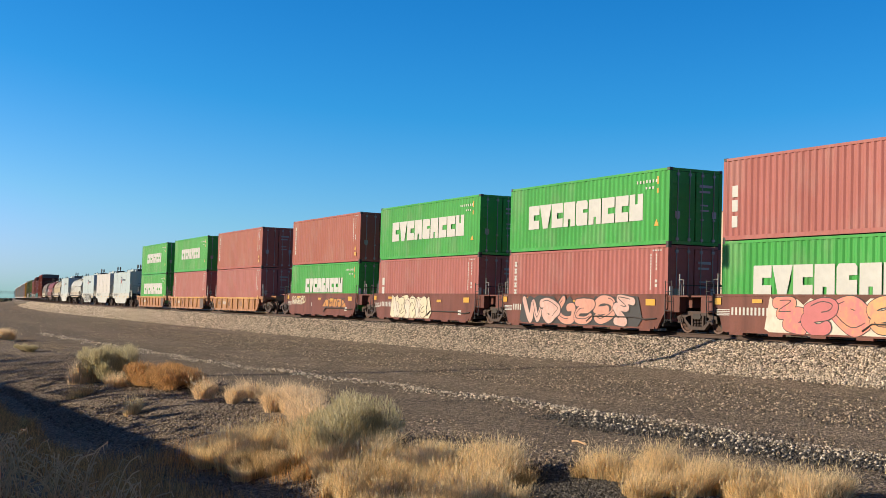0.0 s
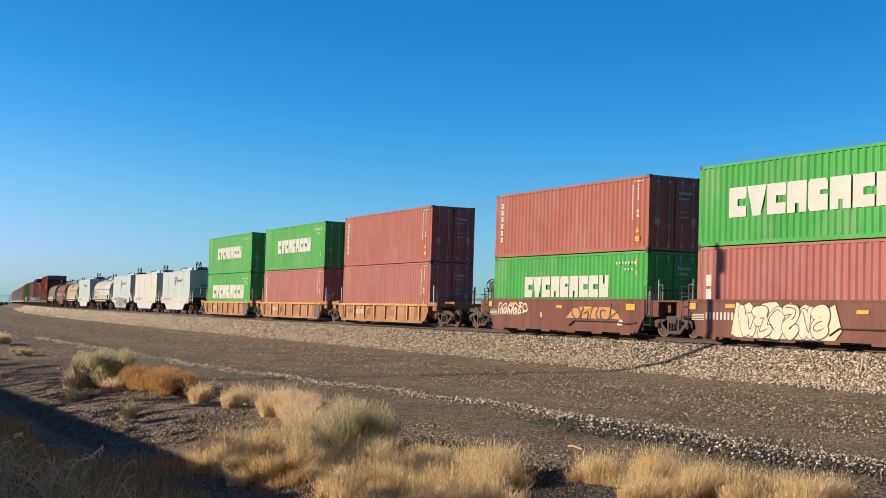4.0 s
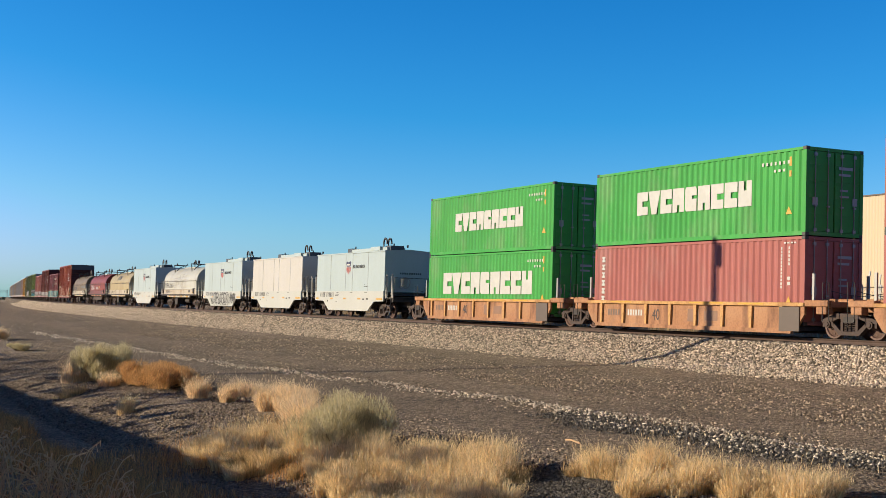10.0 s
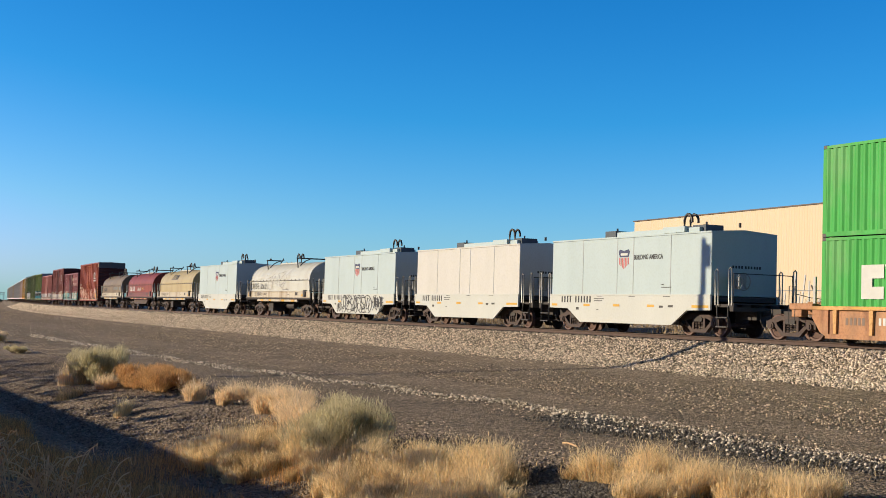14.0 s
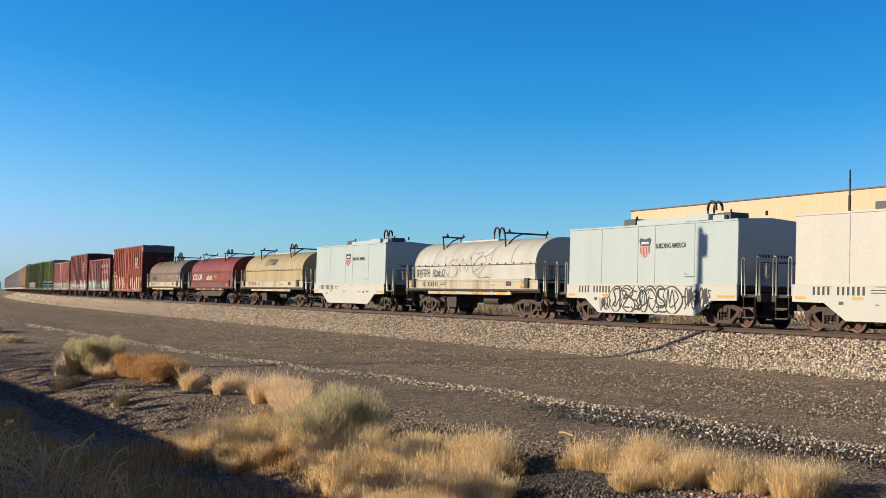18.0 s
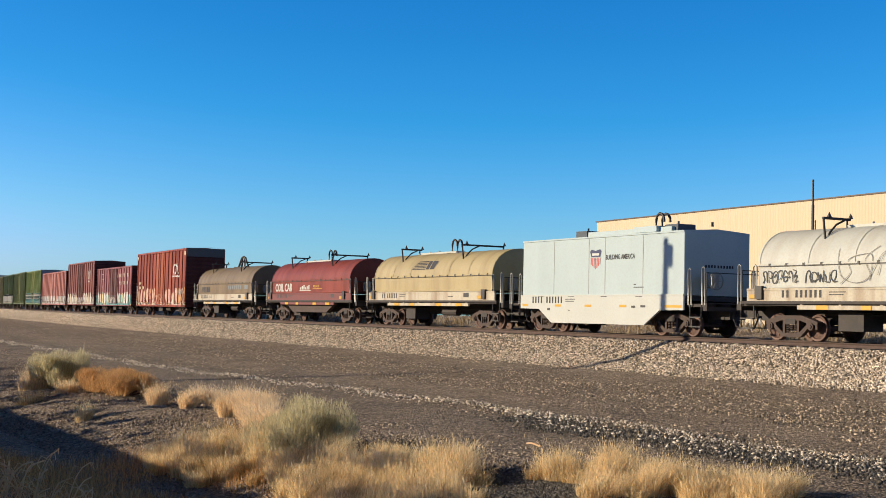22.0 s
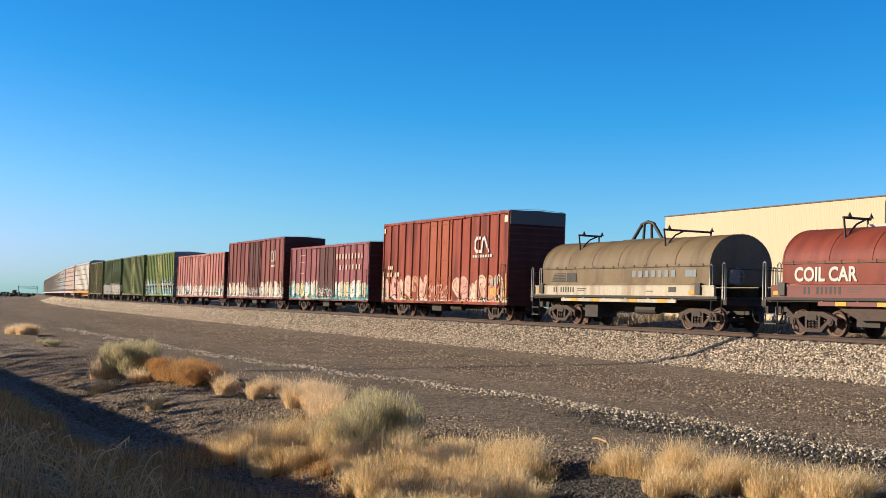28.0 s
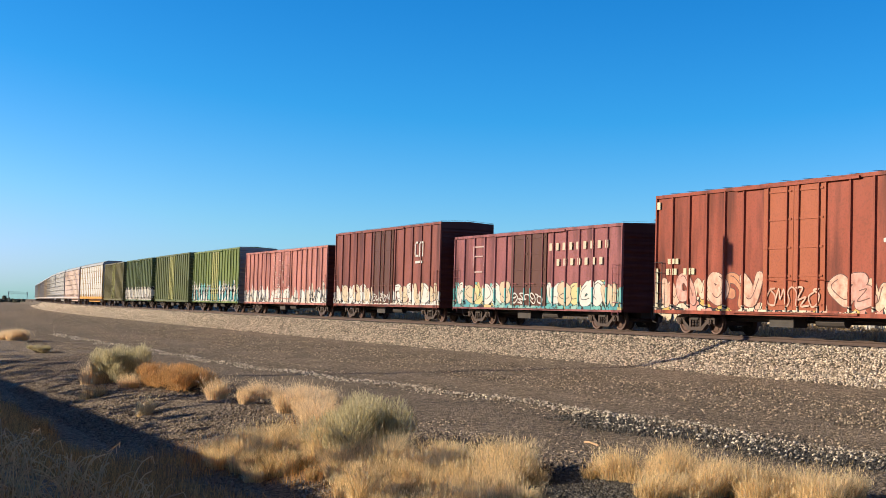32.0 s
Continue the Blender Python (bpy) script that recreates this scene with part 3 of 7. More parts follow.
def side_frame(bm):
    for y in (-0.06, ):
        top = [(-1.16, 0.50), (-1.16, 0.60), (-0.98, 0.66), (-0.5, 0.80), (0.5, 0.80), (0.98, 0.66), (1.16, 0.60), (1.16, 0.50), (0.72, 0.55), (0.45, 0.64), (-0.45, 0.64), (-0.72, 0.55)]
        prism(bm, top, -0.09, 0.09)
        prism(bm, [(-0.92, 0.60), (-0.74, 0.56), (-0.34, 0.25), (0.34, 0.25), (0.74, 0.56), (0.92, 0.60), (0.78, 0.44), (0.42, 0.13), (-0.42, 0.13), (-0.78, 0.44)], -0.08, 0.08)
        for x in (-1, 1):
            prism(bm, [(x * 0.26, 0.2), (x * 0.36, 0.2), (x * 0.36, 0.7), (x * 0.26, 0.7)], -0.075, 0.075)
            prism(bm, [(x * 1.14, 0.58), (x * 1.04, 0.58), (x * 1.05, 0.38), (x * 1.14, 0.36)], -0.07, 0.07)
            prism(bm, [(x * 0.74, 0.58), (x * 0.66, 0.58), (x * 0.69, 0.42), (x * 0.74, 0.40)], -0.07, 0.07)


def bolster(bm):
    prism(bm, [(-0.2, 0.52), (-0.24, 0.60), (-0.2, 0.70), (0.2, 0.70), (0.24, 0.60), (0.2, 0.52)], -1.1, 1.1)
    box(bm, -0.3, 0.3, -0.3, 0.3, 0.66, 0.78)
    for x in (-0.45, 0.45):
        box(bm, x - 0.05, x + 0.05, -0.72, 0.72, 0.36, 0.48)


def springs(bm):
    for x in (-0.17, 0.0, 0.17):
        for k in range(5):
            tube(bm, [(x, 0, 0.26 + 0.056 * k), (x, 0, 0.29 + 0.056 * k)], 0.07, 8)


def bogie(parent, x, r=0.42, low=0.0, mat=None):
    """A three-piece freight truck under a wagon, its middle at x."""
    mat = mat or TRUCKSTEEL
    t = shared("truck", "bolster", bolster, SOOT, parent, pose(x, 0, low))
    for y in (-0.99, 0.99):
        shared("side_frame", ("side_frame", mat.name), side_frame, mat, t, pose(0, y, 0))
        shared("spring_group", "springs", springs, mat, t, pose(0, y, 0))
        for dx in (-0.89, 0.89):
            shared("bearing_cap", "cap", lambda bm: (tube(bm, [(0, -0.13, 0), (0, 0.13, 0)], 0.12, 12), tube(bm, [(0, -0.16, 0), (0, 0.16, 0)], 0.07, 6)), mat, t, pose(dx, y, 0.46), soft=35)
    for dx in (-0.89, 0.89):
        w = shared("wheelset", ("wheelset", r), wheelset_shape(r), WHEEL, t, pose(dx, 0, r - low), soft=35)
        WHEELS.append((w, dx, r - low, r))
    return t


def hose(parent, x, sign):
    shared("coupler", ("coupler", sign), lambda bm: (box(bm, -0.1, 0.75 * 1, -0.08, 0.08, -0.09, 0.09), box(bm, 0.62, 0.9, -0.16, 0.16, -0.15, 0.15)), SOOT, parent, pose(x, 0, 0.86, 0, 0, 0 if sign > 0 else 180))
    shared("brake_hose", "hose", lambda bm: tube(bm, [(0, 0, 0), (0.05, -0.02, -0.25), (0.18, -0.03, -0.45), (0.36, 0, -0.5)], 0.03, 6), SOOT, parent, pose(x + 0.3 * sign, -0.35, 0.85, 0, 0, 0 if sign > 0 else 180), soft=60)


# ---- shipping containers ----
CL, CW, CH = 12.19, 2.438, 2.896


def corrugated(bm, x0, x1, z0, z1, y, depth, n):
    """An upright panel folded into n trapezoid ribs; the road side faces -y."""
    w = (x1 - x0) / n
    xs, ys = [x0], [y]
    for i in range(n):
        a = x0 + i * w
        for f, o in ((0.26, 0), (0.50, depth), (0.76, depth), (1.0, 0)):
            xs.append(a + f * w)
            ys.append(y + o)
    low = [bm.verts.new((p, o, z0)) for p, o in zip(xs, ys)]
    high = [bm.verts.new((p, o, z1)) for p, o in zip(xs, ys)]
    for i in range(len(xs) - 1):
        bm.faces.new((low[i], low[i + 1], high[i + 1], high[i]))


def bars(bm, rects, y):
    for x0, x1, z0, z1 in rects:
        sheet(bm, [(x0, z0), (x1, z0), (x1, z1), (x0, z1)], y)


def container(mat, style, label):
    """A corrugated forty-foot box; its foot at z = 0, doors towards +x."""
    key = mat.name
    t = thing("shipping_container", label, "container", "containers on the train")
    h, hy = CL / 2, CW / 2
    shared("side_panel", (key, "side"), lambda bm: corrugated(bm, -h + 0.12, h - 0.12, 0.14, CH - 0.1, -hy + 0.008, 0.04, 38), mat, t)
    shared("side_panel", (key, "side"), None, mat, t, pose(0, 0, 0, 0, 0, 180))
    shared("front_panel", (key, "end"), lambda bm: corrugated(bm, -hy + 0.1, hy - 0.1, 0.14, CH - 0.1, 0.0, 0.04, 9), mat, t, pose(-h + 0.03, 0, 0, 0, 0, -90))

    def roof(bm):
        n = 42
        for i in range(n):
            a = -h + 0.1 + (2 * h - 0.2) * i / n
            b = a + (2 * h - 0.2) / n
            m = (a + b) / 2
            for p, q, u, w in ((a, m - 0.06, 0, 0), (m - 0.06, m, 0, 0.02), (m, b, 0.02, 0)):
                v = [bm.verts.new(c) for c in ((p, -hy + 0.06, CH - 0.03 + u), (q, -hy + 0.06, CH - 0.03 + w), (q, hy - 0.06, CH - 0.03 + w), (p, hy - 0.06, CH - 0.03 + u))]
                bm.faces.new(v)
        box(bm, -h + 0.1, h - 0.1, -hy + 0.07, hy - 0.07, CH - 0.08, CH - 0.05)
    shared("roof", (key, "roof"), roof, mat, t)
    shared("floor", "container floor", lambda bm: box(bm, -h + 0.05, h - 0.05, -hy + 0.06, hy - 0.06, 0.05, 0.15), SOOT, t)
    for y in (-hy + 0.03, hy - 0.03):
        shared("top_rail", (key, "top_rail"), lambda bm: box(bm, -h + 0.15, h - 0.15, -0.03, 0.03, CH - 0.11, CH - 0.02), mat, t, pose(0, y, 0))
        shared("bottom_rail", (key, "bottom_rail"), lambda bm: box(bm, -h + 0.15, h - 0.15, -0.03, 0.03, 0.02, 0.16), mat, t, pose(0, y, 0))
    for x in (-1, 1):
        shared("end_header", (key, "header"), lambda bm: box(bm, -0.05, 0.05, -hy + 0.15, hy - 0.15, CH - 0.13, CH - 0.02), mat, t, pose(x * (h - 0.05), 0, 0))
        shared("end_sill", (key, "sill"), lambda bm: box(bm, -0.05, 0.05, -hy + 0.15, hy - 0.15, 0.02, 0.15), mat, t, pose(x * (h - 0.05), 0, 0))
        for y in (-1, 1):
            shared("corner_post", (key, "post"), lambda bm: box(bm, -0.075, 0.075, -0.07, 0.07, 0.12, CH - 0.12), mat, t, pose(x * (h - 0.078), y * (hy - 0.072), 0))
            for z in (0.06, CH - 0.06):
                shared("corner_casting", "casting", lambda bm: (box(bm, -0.089, 0.089, -0.081, 0.081, -0.059, 0.059), bmesh.ops.bevel(bm, geom=bm.edges[:], offset=0.012, segments=1, affect="EDGES")), DARKPIPE, t, pose(x * (h - 0.088), y * (hy - 0.08), z))
    for y in (-1, 1):
        leaf = shared("door", (key, "door"), lambda bm: box(bm, -0.02, 0.02, -0.54, 0.54, 0.16, CH - 0.14), mat, t, pose(h - 0.06, y * 0.56, 0))
        for k in range(5):
            shared("door_panel", (key, "door panel"), lambda bm: box(bm, 0.0, 0.035, -0.52, 0.52, 0.2, 0.62), mat, leaf, pose(0, 0, 0.53 * k))
        for b in (-0.27, 0.27):
            shared("locking_bar", "locking", lambda bm: (tube(bm, [(0, 0, 0.1), (0, 0, CH - 0.08)], 0.019, 6), box(bm, -0.02, 0.05, -0.05, 0.05, 0.95, 1.0), box(bm, -0.02, 0.03, -0.06, 0.06, 0.16, 0.26), box(bm, -0.02, 0.03, -0.06, 0.06, CH - 0.3, CH - 0.2)), STEEL, leaf, pose(0.055, b, 0), "galvanised locking bar")
    y = -hy - 0.002
    if style in ("large", "small"):
        x0, w, z0, hh = (-4.4, 0.985, 0.97, 1.03) if style == "large" else (-3.25, 0.75, 1.1, 0.88)
        forms = (
            [(0, 0), (0.92, 0), (0.92, 0.36), (0.45, 0.36), (0.45, 0.60), (0.92, 0.60), (0.92, 1), (0, 1)],
            [(0.26, 0), (0.66, 0), (0.96, 1), (-0.04, 1)],
            [(0, 0), (0.38, 0), (0.38, 0.3), (0.56, 0.3), (0.56, 0), (0.92, 0), (0.92, 1), (0, 1)],
            [(0.1, 0), (0.9, 0), (0.9, 0.5), (0.55, 0.5), (0.55, 0.64), (0.9, 0.64), (0.9, 0.9), (0.8, 1), (0.1, 1), (0, 0.9), (0, 0.1)],
            [(0, 0), (0.92, 0), (0.92, 1), (0.56, 1), (0.56, 0.62), (0.38, 0.62), (0.38, 1), (0, 1)])
        for k, f in enumerate((0, 1, 0, 2, 3, 2, 0, 0, 4)):
            shared("white_block", (style, f), lambda bm: sheet(bm, [(a * w, b * hh) for a, b in forms[f]], y), WHITE, t, pose(x0 + w * k, 0, z0), "plain white block shape")
    elif style == "column":
        for k in range(6):
            shared("white_block", "column", lambda bm: bars(bm, [(-5.58, -5.36, 0.0, 0.09), (-5.52, -5.42, 0.09, 0.15), (-5.58, -5.36, 0.15, 0.22)], y), WHITE, t, pose(0, 0, 0.7 + 0.31 * k), "small plain white block shape")
    elif style == "tall":
        for z in (0.45, 1.0, 1.5):
            shared("white_block", "tall", lambda bm: bars(bm, [(-5.6, -5.3, 0, 0.4)], y), WHITE, t, pose(0, 0, z), "small plain white block shape")
    if style in ("column", "tall", "none"):
        shared("marking_bar", "red marks", lambda bm: bars(bm, [(4.96, 5.03, 1.2 + 0.115 * k, 1.285 + 0.115 * k) for k in range(12)] + [(5.32, 5.39, 1.95 + 0.13 * k, 2.04 + 0.13 * k) for k in range(5)] + [(5.28, 5.42, 1.3 + 0.17 * k, 1.41 + 0.17 * k) for k in range(2)] + [(5.1 + 0.16 * k, 5.2 + 0.16 * k, 2.66, 2.71) for k in range(4)], y), WHITE, t)
        shared("warning_mark", "warn", lambda bm: (bars(bm, [(5.2, 5.5, 0.36, 0.56)], y), sheet(bm, [(5.22, 0.7), (5.48, 0.7), (5.35, 0.95)], y)), YELLOW, t, None, "yellow warning marks")
    else:
        shared("marking_bar", "green marks", lambda bm: bars(bm, [(3.95 + 0.21 * k, 4.04 + 0.21 * k, 2.38, 2.49) for k in range(7)] + [(4.55 + 0.22 * k, 4.65 + 0.22 * k, 2.14, 2.23) for k in range(3)], y), WHITE, t)
        shared("warning_mark", "warn green", lambda bm: (bars(bm, [(5.3, 5.4, 2.3, 2.6), (5.3, 5.4, 1.95, 2.15)], y), sheet(bm, [(5.15, 0.72), (5.45, 0.72), (5.3, 0.98)], y)), YELLOW, t, None, "yellow warning marks")
    x = h + 0.006

    def papers(bm):
        for y0, y1, z0, z1 in ((0.15, 0.75, 2.2, 2.3), (0.15, 0.65, 2.0, 2.08), (0.2, 0.55, 1.5, 1.56), (0.2, 0.6, 1.3, 1.36), (-0.95, -0.72, 1.0, 1.25), (0.75, 0.95, 1.05, 1.3)):
            bm.faces.new([bm.verts.new(c) for c in ((x, y0, z0), (x, y1, z0), (x, y1, z1), (x, y0, z1))])
    shared("door_marking", "papers", papers, STEEL, t, None, "small pale number bars on the doors")
    return t


def eased(pts, steps=4):
    """A smooth line through the given points."""
    out = []
    for i in range(len(pts) - 1):
        p0, p1, p2, p3 = pts[max(0, i - 1)], pts[i], pts[i + 1], pts[min(len(pts) - 1, i + 2)]
        for k in range(steps):
            f = k / steps
            out.append(tuple(0.5 * (2 * b + (c - a) * f + (2 * a - 5 * b + 4 * c - d) * f * f + (3 * b - a - 3 * c + d) * f ** 3) for a, b, c, d in zip(p0, p1, p2, p3)))
    return out + [pts[-1]]


SPRAY_FORMS = (
    [[(0.36, 0.86), (0.05, 1.0), (-0.32, 0.82), (-0.2, 0.55), (0.2, 0.45), (0.34, 0.2), (0.05, 0.0), (-0.36, 0.12)]],
    [[(-0.42, 0.0), (-0.32, 0.8), (0.0, 1.0), (0.3, 0.78), (0.16, 0.36), (0.44, 0.04)]],
    [[(-0.36, 1.0), (-0.4, 0.35), (-0.1, 0.0), (0.32, 0.15), (0.32, 0.62), (0.02, 0.64)]],
    [[(0.38, 0.8), (0.0, 1.0), (-0.38, 0.6), (-0.3, 0.15), (0.1, 0.0), (0.38, 0.3), (0.15, 0.58), (-0.08, 0.42)]],
    [[(-0.44, 0.9), (0.1, 0.96), (-0.25, 0.5), (0.36, 0.56), (-0.1, 0.05), (0.44, 0.0)]],
    [[(0.02, 0.1), (-0.36, 0.4), (-0.2, 0.95), (0.26, 0.9), (0.36, 0.4), (0.05, 0.12), (0.46, 0.0)]],
    [[(-0.46, 0.2), (-0.26, 0.95), (-0.02, 0.3), (0.2, 1.0), (0.46, 0.1)]])


def spray(parent, x0, x1, z0, z1, y, fill, seed, letters=4, outline=None, width=0.16, name="spray_lettering", edge=0.05, inner_line=0.016, curve=None):
    """Sprayed unreadable shapes on a side: fat rounded strokes, each group with a dark outline. curve: the side's depth at a height, where it is not flat."""
    rnd = random.Random(seed)
    w, h = (x1 - x0) / letters, z1 - z0
    r0 = min(width, h * 0.2)
    depth_at = curve or (lambda z: y)
    groups, last = [], None
    for i in range(letters):
        cx = x0 + (i + 0.5) * w
        shear, grow, base = rnd.uniform(-0.12, 0.22), rnd.uniform(0.82, 1.0), rnd.uniform(0, 0.06)
        form = rnd.choice([f for f in SPRAY_FORMS if f is not last])
        last = form
        flip, over = rnd.choice((-1, 1)), rnd.choice((False, True))
        place_point = lambda u, f: (cx + (flip * u * 1.12 + shear * (f - 0.5) + rnd.uniform(-0.1, 0.1)) * w, z0 + r0 + (h - 2 * r0) * min(1.02, base + grow * ((1 - f if over else f) + rnd.uniform(-0.1, 0.1))))
        groups.append([eased([place_point(u, f) for u, f in line]) for line in form])

    def draw(bm, g, r, depth, low=z0 - 0.01, high=z1 + 0.01):
        k = 0
        for pts in g:
            for (ax, az), (bx, bz) in zip(pts, pts[1:]):
                base = math.atan2(bz - az, bx - ax)
                n = 6 if r > 0.05 else 3
                ring = [(bx + r * math.cos(base + a), bz + r * math.sin(base + a)) for a in np.linspace(-1.57, 1.57, n)] + [(ax + r * math.cos(base + a), az + r * math.sin(base + a)) for a in np.linspace(1.57, 4.71, n)]
                ring = [(p, min(max(q, low), high)) for p, q in ring]
                bm.faces.new([bm.verts.new((p, depth_at(q) - depth - 0.0001 * k, q)) for p, q in ring])
                k += 1
    for i, g in enumerate(groups):
        lift = 0.011 * (i % 2)
        fat = r0 * rnd.uniform(0.85, 1.1)
        bm = bmesh.new()
        draw(bm, g, fat + edge, 0.002 + lift)
        part(name, bm, outline or BLACKINK, parent, "dark outline of a sprayed shape")
        if width > 0.06:
            bm = bmesh.new()
            draw(bm, g, fat, 0.0065 + lift)
            part(name, bm, fill[i % len(fill)], parent, "coloured sprayed shape")
            bm = bmesh.new()
            inner = [[(px + 0.45 * fat * math.sin(3 + q * 0.35), pz + 0.4 * fat) for q, (px, pz) in enumerate(line[1:len(line) // 2 + 1])] for line in g]
            draw(bm, [q for q in inner if len(q) > 1], inner_line, 0.0105 + lift)
            part(name, bm, outline or BLACKINK, parent, "thin dark line in a sprayed shape")


def jagged(parent, x0, x1, z0, z1, y, mat, seed, label):
    """A ragged field of colour sprayed behind lettering."""
    rnd = random.Random(seed)
    n = int((x1 - x0) / 0.32)
    top = [(x0 + (x1 - x0) * k / n, z1 - rnd.uniform(0.0, 0.3) * (z1 - z0) * (1 if k % 2 else 0.35)) for k in range(n + 1)]
    bm = bmesh.new()
    sheet(bm, [(x0 - 0.25, z0 + 0.1)] + [(x0, z0), (x1, z0)] + [(x1 + 0.3, z0 + 0.25 * (z1 - z0))] + top[::-1], y)
    part("spray_field", bm, mat, parent, label)


# ---- well wagons ----
def well_brown(first=False, last=False):
    """One well of the brown articulated wagon; rail top at z = 0, trucks carried at its -x end."""
    t = thing("well_wagon", "brown steel well wagon unit with deep plate sides", "wagon", "brown well wagon units")
    outline = [(-6.35, 0.98), (-6.05, 0.92), (-5.75, 0.12), (5.75, 0.12), (6.05, 0.55), (6.35, 0.9), (6.35, 1.41), (-6.35, 1.41)]
    for y in (-1.40, 1.32):
        s = shared("side_sill", "brown sill", lambda bm: (prism(bm, outline, 0, 0.08), box(bm, -6.3, 6.3, -0.02, 0.0, 1.34, 1.41), box(bm, -5.6, 5.6, -0.03, 0.0, 0.10, 0.19)), BROWN, t, pose(0, y, 0))
        for k in range(6):
            shared("foot_plate", "foot", lambda bm: box(bm, -0.35, 0.35, -0.04, 0.1, 0.02, 0.1), BROWN, s, pose(-5 + 2 * k, 0, 0))
    shared("floor", "well floor", lambda bm: (box(bm, -6.0, 6.0, -1.3, 1.3, 0.22, 0.36), ), SOOT, t)
    shared("pipe", "brown pipe", lambda bm: tube(bm, [(0.9, -1.45, 0.3), (1.3, -1.45, 0.52), (4.3, -1.45, 0.52), (5.0, -1.45, 0.45), (5.7, -1.42, 0.5)], 0.03, 6), SOOT, t)
    for x in (-1, 1):
        e = shared("end_platform", "brown end", lambda bm: (box(bm, -0.55, 0.55, -1.05, 1.05, 0.92, 1.3), box(bm, -0.7, 0.75, -1.38, 1.38, 1.3, 1.36), box(bm, -0.65, 0.2, -1.36, -1.05, 0.75, 1.3), box(bm, -0.65, 0.2, 1.05, 1.36, 0.75, 1.3)), BROWN, t, pose(x * 6.85, 0, 0, 0, 0, 0 if x > 0 else 180))
        for y in (-1.0, 1.0):
            shared("guide_post", "guide", lambda bm: (tube(bm, [(0, 0, 1.3), (0, 0, 2.15)], 0.03, 6), tube(bm, [(0.25, 0, 1.3), (0.25, 0, 1.95), (0.0, 0, 1.95)], 0.022, 6)), STEEL, e, pose(-0.3, y, 0), "pale steel guide post")
        shared("end_rail", "end rail", lambda bm: tube(bm, [(0, -1.2, 1.3), (0, -1.2, 1.75), (0, 1.2, 1.75), (0, 1.2, 1.3)], 0.02, 6), DARKPIPE, e, pose(0.1, 0, 0))
        ladder = shared("ladder", "well ladder", lambda bm: tube(bm, [(-0.2, 0, 0.35), (-0.2, 0, 1.9)], 0.018, 6), DARKPIPE, t, pose(x * 6.45, -1.43, 0))
        shared("stile", "well stile", lambda bm: tube(bm, [(0.2, 0, 0.35), (0.2, 0, 1.9)], 0.018, 6), DARKPIPE, ladder)
        for k in range(5):
            shared("rung", "well rung", lambda bm: tube(bm, [(-0.2, 0, 0), (0.2, 0, 0)], 0.015, 6), DARKPIPE, ladder, pose(0, 0, 0.45 + 0.35 * k))
        shared("cone_lamp", "marker", lambda bm: tube(bm, [(0, 0, 1.36), (0, 0, 1.62), (0.0, 0.0, 1.7)], 0.07, 8), WHITE, e, pose(-0.55, -1.2, 0), "white marker cone")
    for a, b, c, d in ((-6.2, -5.85, 1.05, 1.28), (-4.2, -3.7, 1.12, 1.24), (-0.2, 0.3, 1.02, 1.14), (2.0, 2.5, 0.98, 1.1), (5.0, 5.6, 0.98, 1.22)):
        part("reflector", made(bars, [(a, b, c, d)], -1.425), YELLOW, t, "yellow reflector strip")
    part("data_bars", made(bars, [(-6.1, -5.4, 0.86 - 0.06 * k, 0.89 - 0.06 * k) for k in range(4)] + [(-6.2, -5.8, 1.33, 1.36), (4.4, 4.75, 0.38, 0.6)], -1.404), WHITE, t)
    part("number_bar", made(bars, [(-5.3 + 0.2 * k, -5.20 + 0.2 * k, 0.70, 0.96) for k in range(10)], -1.404), WHITE, t, "row of pale bars for the wagon number")
    lettering("B", 0.22, WHITE, t, -1.55, -1.404, 0.62, "end_letter", 0.004)
    bogie(t, -7.63, 0.457)
    if first:
        bogie(t, 7.63, 0.457)
        hose(t, 8.6, 1)
    if last:
        hose(t, -8.6, -1)

        def wheel(bm):
            tube(bm, [(0, 0.29 * math.cos(a), 0.29 * math.sin(a)) for a in np.linspace(0, 6.2832, 19)], 0.022, 6)
            for k in range(5):
                a = 1.2566 * k
                tube(bm, [(0, 0, 0), (0, 0.29 * math.cos(a), 0.29 * math.sin(a))], 0.014, 5)
            tube(bm, [(-0.06, 0, 0), (0.1, 0, 0)], 0.05, 8)
        w = shared("brake_wheel", "well brake wheel", wheel, DARKPIPE, t, pose(-7.15, -0.75, 2.02), "hand brake wheel")
        shared("brake_stand", "brake stand", lambda bm: (box(bm, 0.08, 0.5, -0.2, 0.24, -0.26, 0.2), box(bm, 0.12, 0.3, -0.1, 0.12, -0.75, -0.26)), SOOT, w)
    return t


